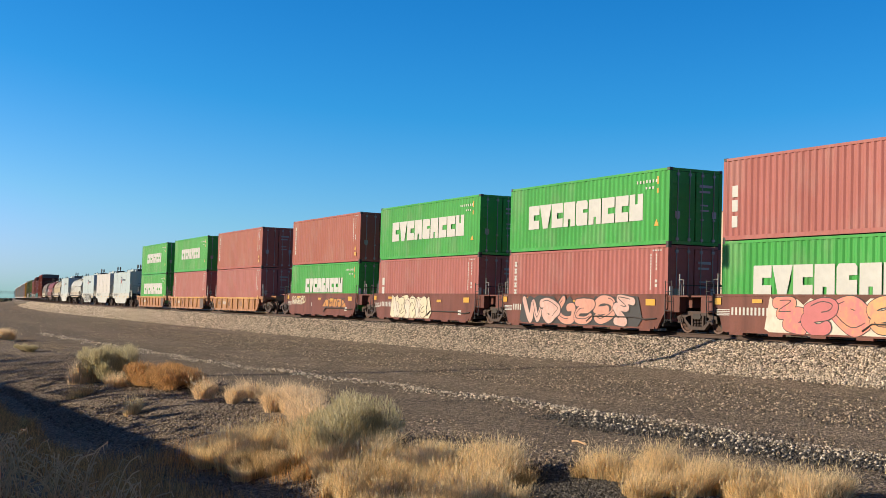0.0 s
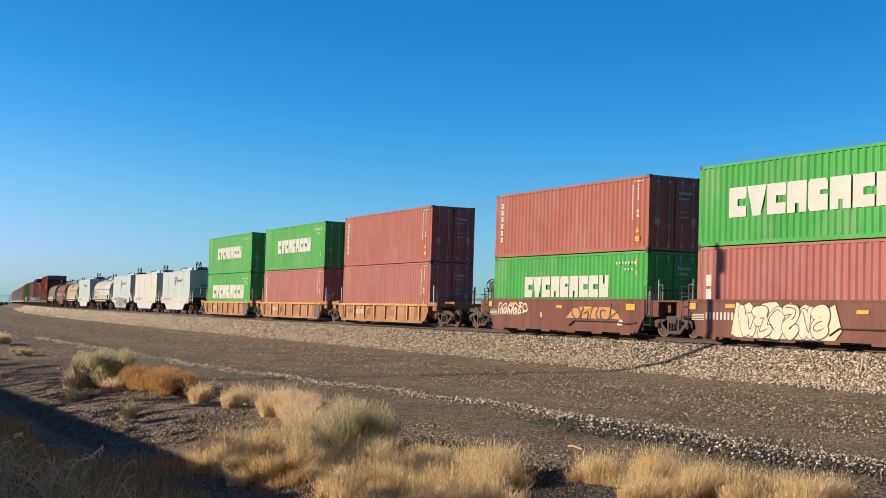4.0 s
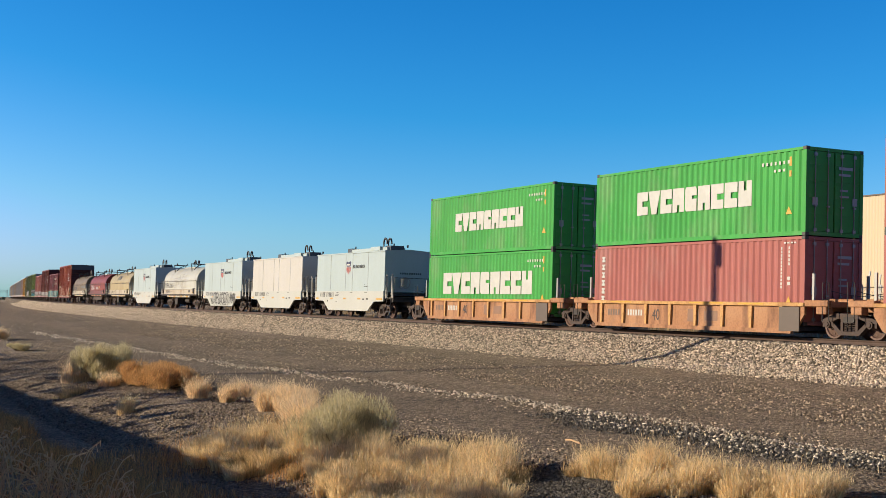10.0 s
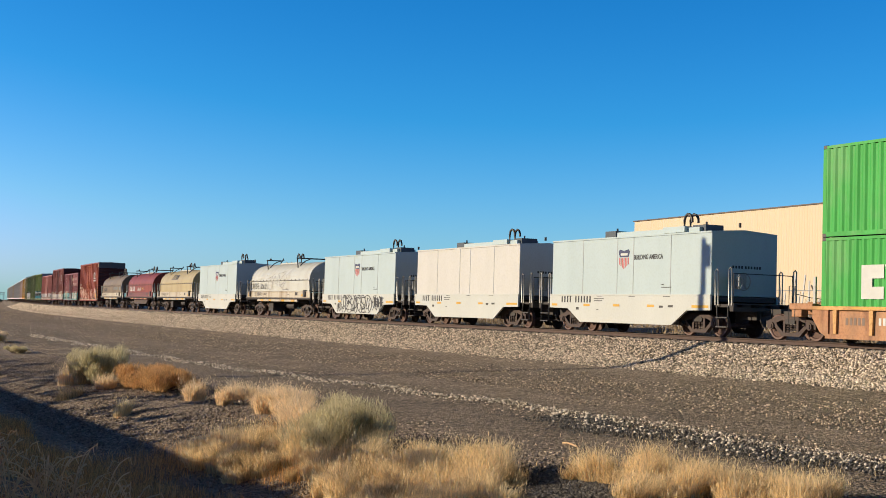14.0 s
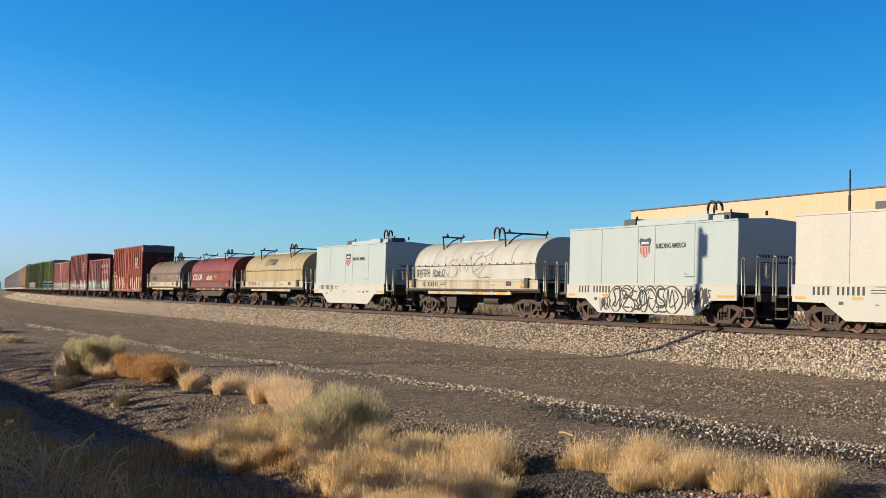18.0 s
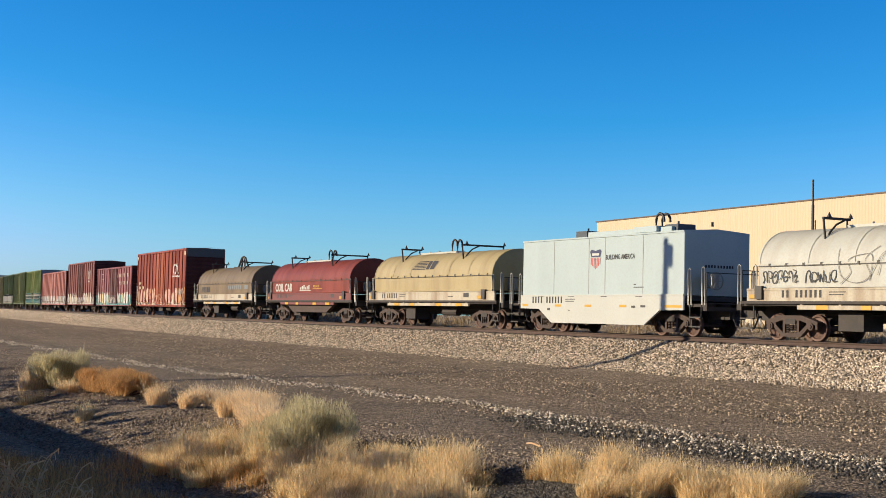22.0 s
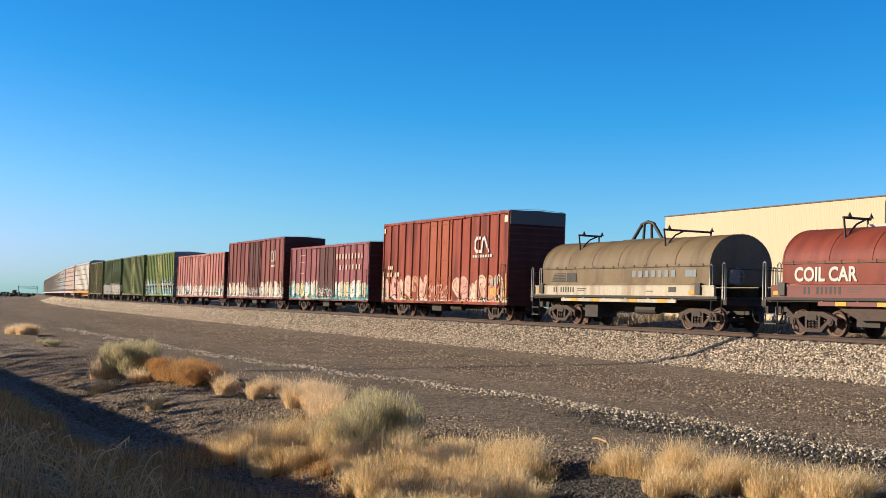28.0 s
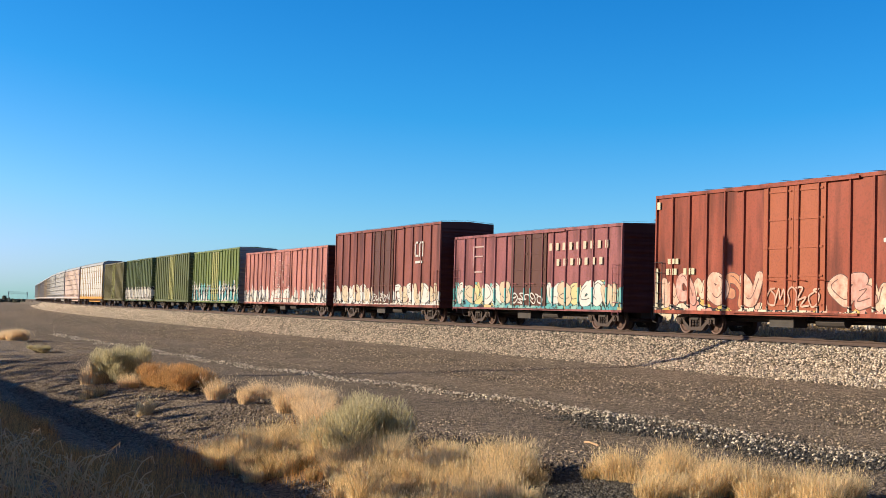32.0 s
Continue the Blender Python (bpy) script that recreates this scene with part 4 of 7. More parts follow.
def well_orange(first=False, last=False):
    t = thing("well_wagon", "rusty orange well wagon unit with ribbed sides", "wagon", "orange well wagon units")
    for y in (-1.42, 1.30):
        s = shared("side_sill", "orange sill", lambda bm: (box(bm, -5.6, 5.6, 0.08, 0.12, 0.2, 1.05), box(bm, -5.7, 5.7, 0.0, 0.12, 0.12, 0.26), prism(bm, [(5.6, 0.14), (5.95, 0.3), (6.3, 0.75), (6.3, 1.05), (5.6, 1.05)], 0.03, 0.12), prism(bm, [(-5.6, 0.14), (-5.95, 0.3), (-6.3, 0.75), (-6.3, 1.05), (-5.6, 1.05)], 0.03, 0.12)), ORANGE, t, pose(0, y, 0))
        shared("top_chord", "orange chord", lambda bm: (box(bm, -6.3, 6.3, -0.02, 0.14, 1.0, 1.12), bmesh.ops.bevel(bm, geom=bm.edges[:], offset=0.01, segments=1, affect="EDGES")), AMBER, s)
        for k in range(8):
            shared("side_post", "orange post", lambda bm: prism(bm, [(-0.05, 0.24), (0.06, 0.24), (0.09, 1.0), (-0.08, 1.0)], -0.0, 0.09), AMBER, s, pose(-5.3 + 1.5 * k, 0, 0))
    if not first:
        shared("end_plate", "orange plate", lambda bm: box(bm, 0, 0.95, -0.03, 0.0, 0.2, 0.98), plain("dark_grey_plate", (0.13, 0.095, 0.075)), t, pose(5.15, -1.40, 0), "dark grey repaired end plate")
    shared("floor", "well floor", lambda bm: (box(bm, -6.0, 6.0, -1.3, 1.3, 0.22, 0.36), ), SOOT, t)
    for x in (-1, 1):
        e = shared("end_platform", "orange end", lambda bm: (box(bm, -0.6, 0.5, -1.3, 1.3, 0.98, 1.16), box(bm, -0.62, 0.45, -1.4, -1.12, 1.0, 1.2), box(bm, -0.62, 0.45, 1.12, 1.4, 1.0, 1.2), box(bm, -0.1, 0.36, -1.38, -1.08, 0.76, 1.0), box(bm, -0.1, 0.36, 1.08, 1.38, 0.76, 1.0), box(bm, -0.7, 0.6, -0.5, 0.5, 0.85, 1.26), bmesh.ops.bevel(bm, geom=bm.edges[:], offset=0.02, segments=1, affect="EDGES")), ORANGE, t, pose(x * 6.9, 0, 0, 0, 0, 0 if x > 0 else 180))
        for y in (-1.15, 1.15):
            shared("guide_post", "guide2", lambda bm: (box(bm, -0.05, 0.05, -0.03, 0.03, 1.1, 2.05), ), STEEL, e, pose(-0.45, y, 0), "pale steel guide post")
            shared("grab_rail", "grab2", lambda bm: tube(bm, [(0, 0, 0.55), (0, 0, 1.75), (0.28, 0, 1.75), (0.28, 0, 0.55)], 0.018, 6), DARKPIPE, e, pose(0.2, y * 1.2, 0))
        shared("safety_chain", "chain", lambda bm: tube(bm, [(0.35, -1.2, 1.5), (0.36, -0.6, 1.4), (0.36, 0, 1.36), (0.36, 0.6, 1.4), (0.35, 1.2, 1.5)], 0.012, 5), DARKPIPE, e)
    part("number_bar", made(bars, [(-4.9 + 0.17 * k, -4.79 + 0.17 * k, 0.55, 0.78) for k in range(5)], -1.345), plain("faded_dark_stencil", (0.20, 0.13, 0.09)), t, "faded dark bars for the wagon number")
    part("number_bar", made(bars, [(-3.55 + 0.17 * k, -3.45 + 0.17 * k, 0.56, 0.78) for k in range(6)], -1.3455), WHITE, t, "row of white bars for the wagon number")
    part("worn_strip", made(bars, [(-4.6, -3.2, 1.05, 1.09), (0.4, 2.3, 1.05, 1.10), (3.1, 4.4, 1.04, 1.09)], -1.444), YELLOW, t, "worn yellow strip on the top chord")
    part("worn_panel", made(bars, [(0.2, 0.85, 0.4, 0.85), (1.15, 1.9, 0.45, 0.8)], -1.344), plain("dark_worn_stencil", (0.30, 0.16, 0.095)), t, "worn dark stencil patch")
    lettering("40", 0.42, BLACKINK, t, -1.95, -1.345, 0.42, "length_figure", wide=0.8)
    bogie(t, -7.63, 0.42)
    if first:
        bogie(t, 7.55, 0.42)
        hose(t, 8.5, 1)
    if last:
        hose(t, -8.5, -1)
    return t


# ---- covered coil wagons ----
def end_gear(t, x, sign, deck=1.2, y=1.42):
    """Platform, grab rails, steps and hand brake at a wagon's end."""
    m = pose(x, 0, 0, 0, 0, 0 if sign > 0 else 180)
    e = shared("end_platform", ("end deck", deck), lambda bm: (box(bm, 0, 1.15, -1.35, 1.35, deck - 0.16, deck - 0.06), box(bm, 0.95, 1.15, -1.4, 1.4, deck - 0.3, deck - 0.02), box(bm, 0, 1.1, -0.35, 0.35, 0.62, deck - 0.16)), SOOT, t, m)
    for s in (-1, 1):
        shared("grab_rail", ("grab", deck), lambda bm: (tube(bm, [(0.18, 0, deck - 0.1), (0.18, 0, deck + 1.1), (0.26, 0, deck + 1.16), (0.34, 0, deck + 1.1), (0.34, 0, deck - 0.1)], 0.026, 7), tube(bm, [(0.92, 0, deck - 0.1), (0.92, 0, deck + 1.15), (1.0, 0, deck + 1.2), (1.07, 0, deck + 1.15), (1.07, 0, deck - 0.1)], 0.026, 7)), STEEL, e, pose(0, s * y, 0), "pale steel hand rail", soft=50)
        shared("step", ("step", deck), lambda bm: [tube(bm, [(0.3, 0, deck - 0.1), (0.3, 0, 0.36), (0.9, 0, 0.36), (0.9, 0, deck - 0.1)], 0.022, 6), box(bm, 0.3, 0.9, -0.06, 0.06, 0.34, 0.38), box(bm, 0.3, 0.9, -0.06, 0.06, 0.66, 0.70)], DARKPIPE, e, pose(0, s * y, 0))
    shared("end_rail", ("end rail", deck), lambda bm: tube(bm, [(1.0, -1.3, deck - 0.1), (1.0, -1.3, deck + 1.0), (1.0, 1.3, deck + 1.0), (1.0, 1.3, deck - 0.1)], 0.02, 6), DARKPIPE, e)
    if sign > 0:
        def wheel(bm):
            pts = [(0.5, 0.3 * math.cos(a), deck + 0.75 + 0.3 * math.sin(a)) for a in np.linspace(0, 6.2832, 17)]
            tube(bm, pts, 0.022, 6)
            for k in range(3):
                a = 1.05 * k
                tube(bm, [(0.5, 0.3 * math.cos(a), deck + 0.75 + 0.3 * math.sin(a)), (0.5, -0.3 * math.cos(a), deck + 0.75 - 0.3 * math.sin(a))], 0.012, 5)
            box(bm, 0.2, 0.46, -0.16, 0.16, deck + 0.5, deck + 1.0)
        shared("brake_wheel", ("brake wheel", deck), wheel, STEEL, e, pose(0, -0.45, 0), "hand brake wheel")
    hose(t, x + sign * 1.0, sign)


def loops(bm, z, x=0.0):
    for y in (-0.14, 0.14):
        tube(bm, [(x, y, z - 0.1), (x, y, z + 0.34), (x + 0.06, y, z + 0.5), (x + 0.2, y, z + 0.58), (x + 0.36, y, z + 0.54), (x + 0.46, y, z + 0.42), (x + 0.48, y, z + 0.25)], 0.05, 8)


def coil_box(hood_mat, label, slogan=True, tags=None, hood_name="pale"):
    """A coil wagon under a box-shaped gabled hood."""
    t = thing("coil_wagon", label, "wagon", "box-hooded coil wagons")
    L = 5.3

    def hood(bm):
        a = [(-1.46, 1.44), (-1.46, 3.70), (0, 3.79), (1.46, 3.70), (1.46, 1.44)]
        f = [bm.verts.new((-L, y, z)) for y, z in a]
        b = [bm.verts.new((L, y, z)) for y, z in a]
        bm.faces.new(f)
        bm.faces.new(b[::-1])
        for i in range(5):
            bm.faces.new((f[i], b[i], b[(i + 1) % 5], f[(i + 1) % 5]))
        bmesh.ops.bevel(bm, geom=bm.edges[:], offset=0.015, segments=1, affect="EDGES")
    shared("hood", ("hood", hood_mat.name), hood, hood_mat, t)
    for x in (-2.94, -0.5, 0.58, 2.94):
        shared("hood_seam", ("seam", hood_mat.name), lambda bm: box(bm, -0.018, 0.018, -1.468, -1.45, 1.5, 3.66), plain("grey_seam", (0.42, 0.45, 0.45)), t, pose(x, 0, 0))
    shared("hood_seam", ("lap", hood_mat.name), lambda bm: (box(bm, -L, L, -1.466, -1.45, 2.55, 2.575), box(bm, -L, L, -1.49, -1.44, 3.64, 3.70)), hood_mat, t)
    skirt = [(-5.35, 1.46), (-5.35, 0.92), (-3.95, 0.90), (-3.0, 0.36), (3.1, 0.36), (4.0, 0.90), (5.35, 0.92), (5.35, 1.46)]
    for y in (-1.52, 1.44):
        s = shared("skirt", "skirt", lambda bm: (prism(bm, skirt, 0, 0.08), box(bm, -5.35, 5.35, -0.015, 0.09, 1.42, 1.47)), PALE, t, pose(0, y, 0), "off-white plate skirt")
        if y < 0:
            for a in (-5.2, -2.75, -0.65, 1.6, 4.3):
                part("reflector", made(bars, [(a, a + (0.45 if a < 4 else 0.95), 1.0, 1.09)], -0.005), YELLOW, s, "yellow reflector strip")
            part("number_bar", made(bars, [(-4.43 + 0.21 * k, -4.33 + 0.21 * k, 1.14, 1.40) for k in (0, 1, 2, 3, 5, 6, 7, 8, 9, 10)], -0.004), BLACKINK, s, "row of black bars for the wagon number")
            part("data_bars", made(bars, [(-2.0, -1.3, 1.28, 1.31), (-2.0, -1.4, 1.2, 1.23), (-3.3, -3.1, 0.85, 0.95), (-1.8, -1.65, 0.85, 0.88), (2.35, 2.6, 0.98, 1.06), (2.9, 3.2, 1.0, 1.08)] + [(-4 + 2.2 * k, -3.6 + 2.2 * k, 1.385, 1.405) for k in range(4)], -0.004), DARKPIPE, s)
    shared("underframe", "coil frame", lambda bm: (box(bm, -5.2, 5.2, -0.3, 0.3, 0.5, 1.2), box(bm, -5.3, 5.3, -1.4, 1.4, 1.25, 1.42), box(bm, -2.2, -0.8, -1.0, -0.4, 0.32, 0.75), tube(bm, [(-4, 0.8, 0.55), (4, 0.8, 0.55)], 0.06, 6)), SOOT, t)
    shared("lifting_loop", "loops box", lambda bm: loops(bm, 3.95, 1.95), DARKPIPE, t, soft=60)
    shared("roof_hatch", "hatches", lambda bm: (box(bm, -1.9, 3.4, -0.55, 0.55, 3.78, 3.97), box(bm, 1.35, 2.7, -0.7, 0.7, 3.8, 4.02)), hood_mat, t)
    for x in (-2.6, 3.2):
        shared("vent_box", "vent box", lambda bm: (box(bm, -0.38, 0.38, -0.4, 0.4, 3.78, 4.06), tube(bm, [(-0.1, 0, 4.0), (-0.1, 0, 4.2)], 0.04, 6)), plain("dark_blue_grey", (0.05, 0.07, 0.09)), t, pose(x, 0, 0), "dark roof fitting")
    shared("clasp", "clasp", lambda bm: tube(bm, [(5.0, 0.0, 3.9), (5.0, 0.0, 4.06)], 0.05, 6), DARKPIPE, t)
    if slogan:
        y = -1.468
        part("shield", made(lambda bm: sheet(bm, [(-0.34, 2.90), (0.26, 2.90), (0.34, 3.12), (0.24, 3.20), (-0.04, 3.14), (-0.32, 3.20), (-0.42, 3.12)], y)), BLUEINK, t, "dark blue top of a striped shield")
        part("shield", made(bars, [(-0.27, 0.19, 2.96, 3.05)], y - 0.004), WHITE, t)
        part("shield", made(bars, [(-0.37 + 0.098 * k, -0.32 + 0.098 * k, 2.44 + 0.06 * abs(k - 3), 2.88) for k in range(7)], y), REDINK, t, "red stripes of a shield")
        lettering("BUILDING AMERICA", 0.185, BLACKINK, t, 0.62, y, 2.79, "slogan", 0.004, 0.80)
        part("data_bars", made(bars, [(2.4, 3.0, 1.72, 1.75), (2.4, 2.55, 1.82, 1.85)], y), DARKPIPE, t)
    part("end_bars", made(lambda bm: [bm.faces.new([bm.verts.new((L + 0.006, a, z)) for a, z in ((p, 2.42), (p + 0.08, 2.42), (p + 0.08, 2.52), (p, 2.52))]) for p in (-0.55, -0.42, -0.29, -0.16, 0.0, 0.13, 0.26, 0.4, 0.52, 0.64)]), BLACKINK, t, "row of dark number bars on the hood's end")
    if tags:
        tags(t)
    for x in (-4.12, 4.12):
        bogie(t, x)
    for s in (-1, 1):
        end_gear(t, s * L, s)
    return t


def lathe_cone(bm, r, h):
    """A small upright guide cone."""
    foot = [bm.verts.new((r * math.cos(a), r * math.sin(a), 0)) for a in np.linspace(0, 5.236, 6)]
    tip = bm.verts.new((0, 0, h))
    for i in range(6):
        bm.faces.new((foot[i], foot[(i + 1) % 6], tip))
    bm.faces.new(foot[::-1])


def coil_round(mat, sill, label, frame="straight", rack=0.0, marks=None):
    """A coil wagon under a barrel-topped hood."""
    t = thing("coil_wagon", label, "wagon", "barrel-hooded coil wagons")
    L = 6.1
    arc = [(-1.36, 1.68), (-1.38, 2.40)] + [(-1.38 * math.cos(a), 2.40 + 1.16 * math.sin(a)) for a in np.linspace(0.12, 3.0216, 17)] + [(1.38, 2.40), (1.36, 1.68)]

    def hood(bm):
        f = [bm.verts.new((-L, y, z)) for y, z in arc]
        b = [bm.verts.new((L, y, z)) for y, z in arc]
        bm.faces.new(f)
        bm.faces.new(b[::-1])
        for i in range(len(arc)):
            bm.faces.new((f[i], b[i], b[(i + 1) % len(arc)], f[(i + 1) % len(arc)]))
    shared("hood", ("round hood", mat.name), hood, mat, t, soft=30)

    def hoop(bm):
        for (y0, z0), (y1, z1) in zip(arc[1:-1], arc[2:-1]):
            k = 1.012
            v = [bm.verts.new(c) for c in ((-0.03, y0 * k, 2.2 + (z0 - 2.2) * k), (0.03, y0 * k, 2.2 + (z0 - 2.2) * k), (0.03, y1 * k, 2.2 + (z1 - 2.2) * k), (-0.03, y1 * k, 2.2 + (z1 - 2.2) * k))]
            bm.faces.new(v)
    for x in (-L + 0.04, -3.9, -2.0, 0, 2.0, 3.9, L - 0.04):
        shared("hoop", ("hoop", mat.name), hoop, mat, t, pose(x, 0, 0))
    for y in (-1.40, 1.38):
        shared("hood_seam", ("hood lap", mat.name), lambda bm: (box(bm, -L, L, -0.012, 0.02, 2.36, 2.41), box(bm, -L, L, -0.03, 0.04, 1.66, 1.74)), mat, t, pose(0, y, 0))
    for y in (-1.412, 1.404):
        shared("hood_joint", "hood joint", lambda bm: box(bm, -L + 0.02, L - 0.02, -0.004, 0.012, 2.335, 2.362), DARKPIPE, t, pose(0, y, 0), "dark joint along the hood")
    for k in range(16):
        shared("latch", "latch", lambda bm: box(bm, -0.04, 0.04, -1.425, -1.40, 2.33, 2.43), DARKPIPE, t, pose(-5.56 + 0.75 * k, 0, 0))
    for x, far in ((-3.55, -0.1), (2.75, 1.0)):
        b = shared("stacking_bracket", ("bracket beam", far), lambda bm: tube(bm, [(0, -1.14, 3.80), (0, far + 0.12, 3.80)], 0.045, 6), DARKPIPE, t, pose(x, 0, 0), "dark steel stacking bracket")
        for y in (-1.0, far):
            shared("bracket_leg", ("leg", y), lambda bm: tube(bm, [(0, y, 3.0 if abs(y) > 0.5 else 3.5), (0, y * 1.1, 3.80)], 0.036, 6), DARKPIPE, b)
            shared("bracket_cone", "cone", lambda bm: lathe_cone(bm, 0.085, 0.18), DARKPIPE, b, pose(0, y + 0.14, 3.83))
        shared("bracket_brace", "brace", lambda bm: tube(bm, [(0, -1.0, 3.04), (0, -0.84, 3.36), (0, -0.56, 3.62), (0, -0.2, 3.78)], 0.032, 6), DARKPIPE, b)
    if frame == "arch":
        shared("lifting_loop", "arch loops", lambda bm: (tube(bm, [(-1.2, 0, 3.45), (-0.4, 0, 4.2), (0.0, 0, 4.28), (0.4, 0, 4.2), (1.15, 0, 3.45)], 0.07, 8), tube(bm, [(-0.25, 0, 4.2), (-0.3, 0, 3.5)], 0.06, 8), tube(bm, [(0.25, 0, 4.2), (0.3, 0, 3.5)], 0.06, 8), box(bm, -1.5, 1.5, -0.2, 0.2, 3.5, 3.58)), DARKPIPE, t, soft=60)
    else:
        shared("lifting_loop", "loops round", lambda bm: loops(bm, 3.6), DARKPIPE, t, soft=60)
        shared("roof_hatch", "ridge", lambda bm: (box(bm, -3.4, 0.6, -0.25, 0.25, 3.5, 3.62), [tube(bm, [(a, 0, 3.5), (a, 0, 3.7)], 0.05, 6) for a in (-2.6, -1.6)]), mat, t)
    for y in (-1.50, 1.42):
        s = shared("side_sill", ("sill", sill.name), lambda bm: (box(bm, -6.5, 6.5, 0, 0.08, 1.24, 1.64), box(bm, -6.5, 6.5, -0.02, 0.0, 1.58, 1.64)), sill, t, pose(0, y, 0))
        shared("walkway", "round walkway", lambda bm: box(bm, -6.75, 6.75, -0.05, 0.12, 1.15, 1.24), SOOT, s, label="dark walkway plate")
        shared("lower_rail", ("rail", sill.name), lambda bm: (box(bm, -4.2, 4.2, -0.02, 0.06, 0.98, 1.11), [box(bm, -4.1 + 1.6 * k, -4.0 + 1.6 * k, 0.0, 0.05, 1.1, 1.16) for k in range(6)]), sill, s)
        for x in (-5.9, 5.6):
            shared("lock_box", "lock", lambda bm: box(bm, -0.16, 0.16, -0.08, 0.02, 1.3, 1.72), DARKPIPE, s, pose(x, 0, 0))
        if y < 0:
            for a, b, c in ((-6.35, -5.8, 1.32), (5.0, 5.5, 1.32), (-3.4, -2.9, 0.98), (-1.6, -1.2, 0.98), (1.1, 1.6, 0.98), (3.0, 3.6, 0.98)):
                part("reflector", made(bars, [(a, b, c, c + 0.13)], -0.034), YELLOW, s, "yellow reflector strip")
            part("number_bar", made(bars, [(-4.9 + 0.2 * k, -4.80 + 0.2 * k, 1.35, 1.58) for k in (0, 1, 3, 4, 5, 6, 7, 8)], -0.005), BLACKINK, s, "row of black bars for the wagon number")
            part("data_bars", made(bars, [(-2.9, -2.2, 1.5, 1.53), (-2.9, -2.3, 1.42, 1.45), (3.7, 4.2, 1.38, 1.6), (2.2, 2.7, 1.4, 1.43)], -0.005), DARKPIPE, s)
    shared("underframe", "round frame", lambda bm: (box(bm, -6.6, 6.6, -0.3, 0.3, 0.6, 1.1), box(bm, -6.6, 6.6, -1.45, 1.45, 1.1, 1.22), box(bm, -2.9, -1.9, -1.1, -0.3, 0.35, 0.9), tube(bm, [(0.8, -0.9, 0.7), (2.2, -0.9, 0.7)], 0.17, 10), tube(bm, [(-4, -0.7, 0.85), (4, -0.7, 0.85)], 0.03, 6)), SOOT, t)
    if rack:
        shared("belly_girder", "belly", lambda bm: prism(bm, [(-3.8, 1.05), (-2.6, 0.55), (2.6, 0.55), (3.8, 1.05)], -1.3, -1.1), TRUCKSTEEL, t)
    if marks:
        marks(t)
    for x in (-4.95, 4.95):
        bogie(t, x)
    for s in (-1, 1):
        end_gear(t, s * 5.95, s, 1.24)
    return t


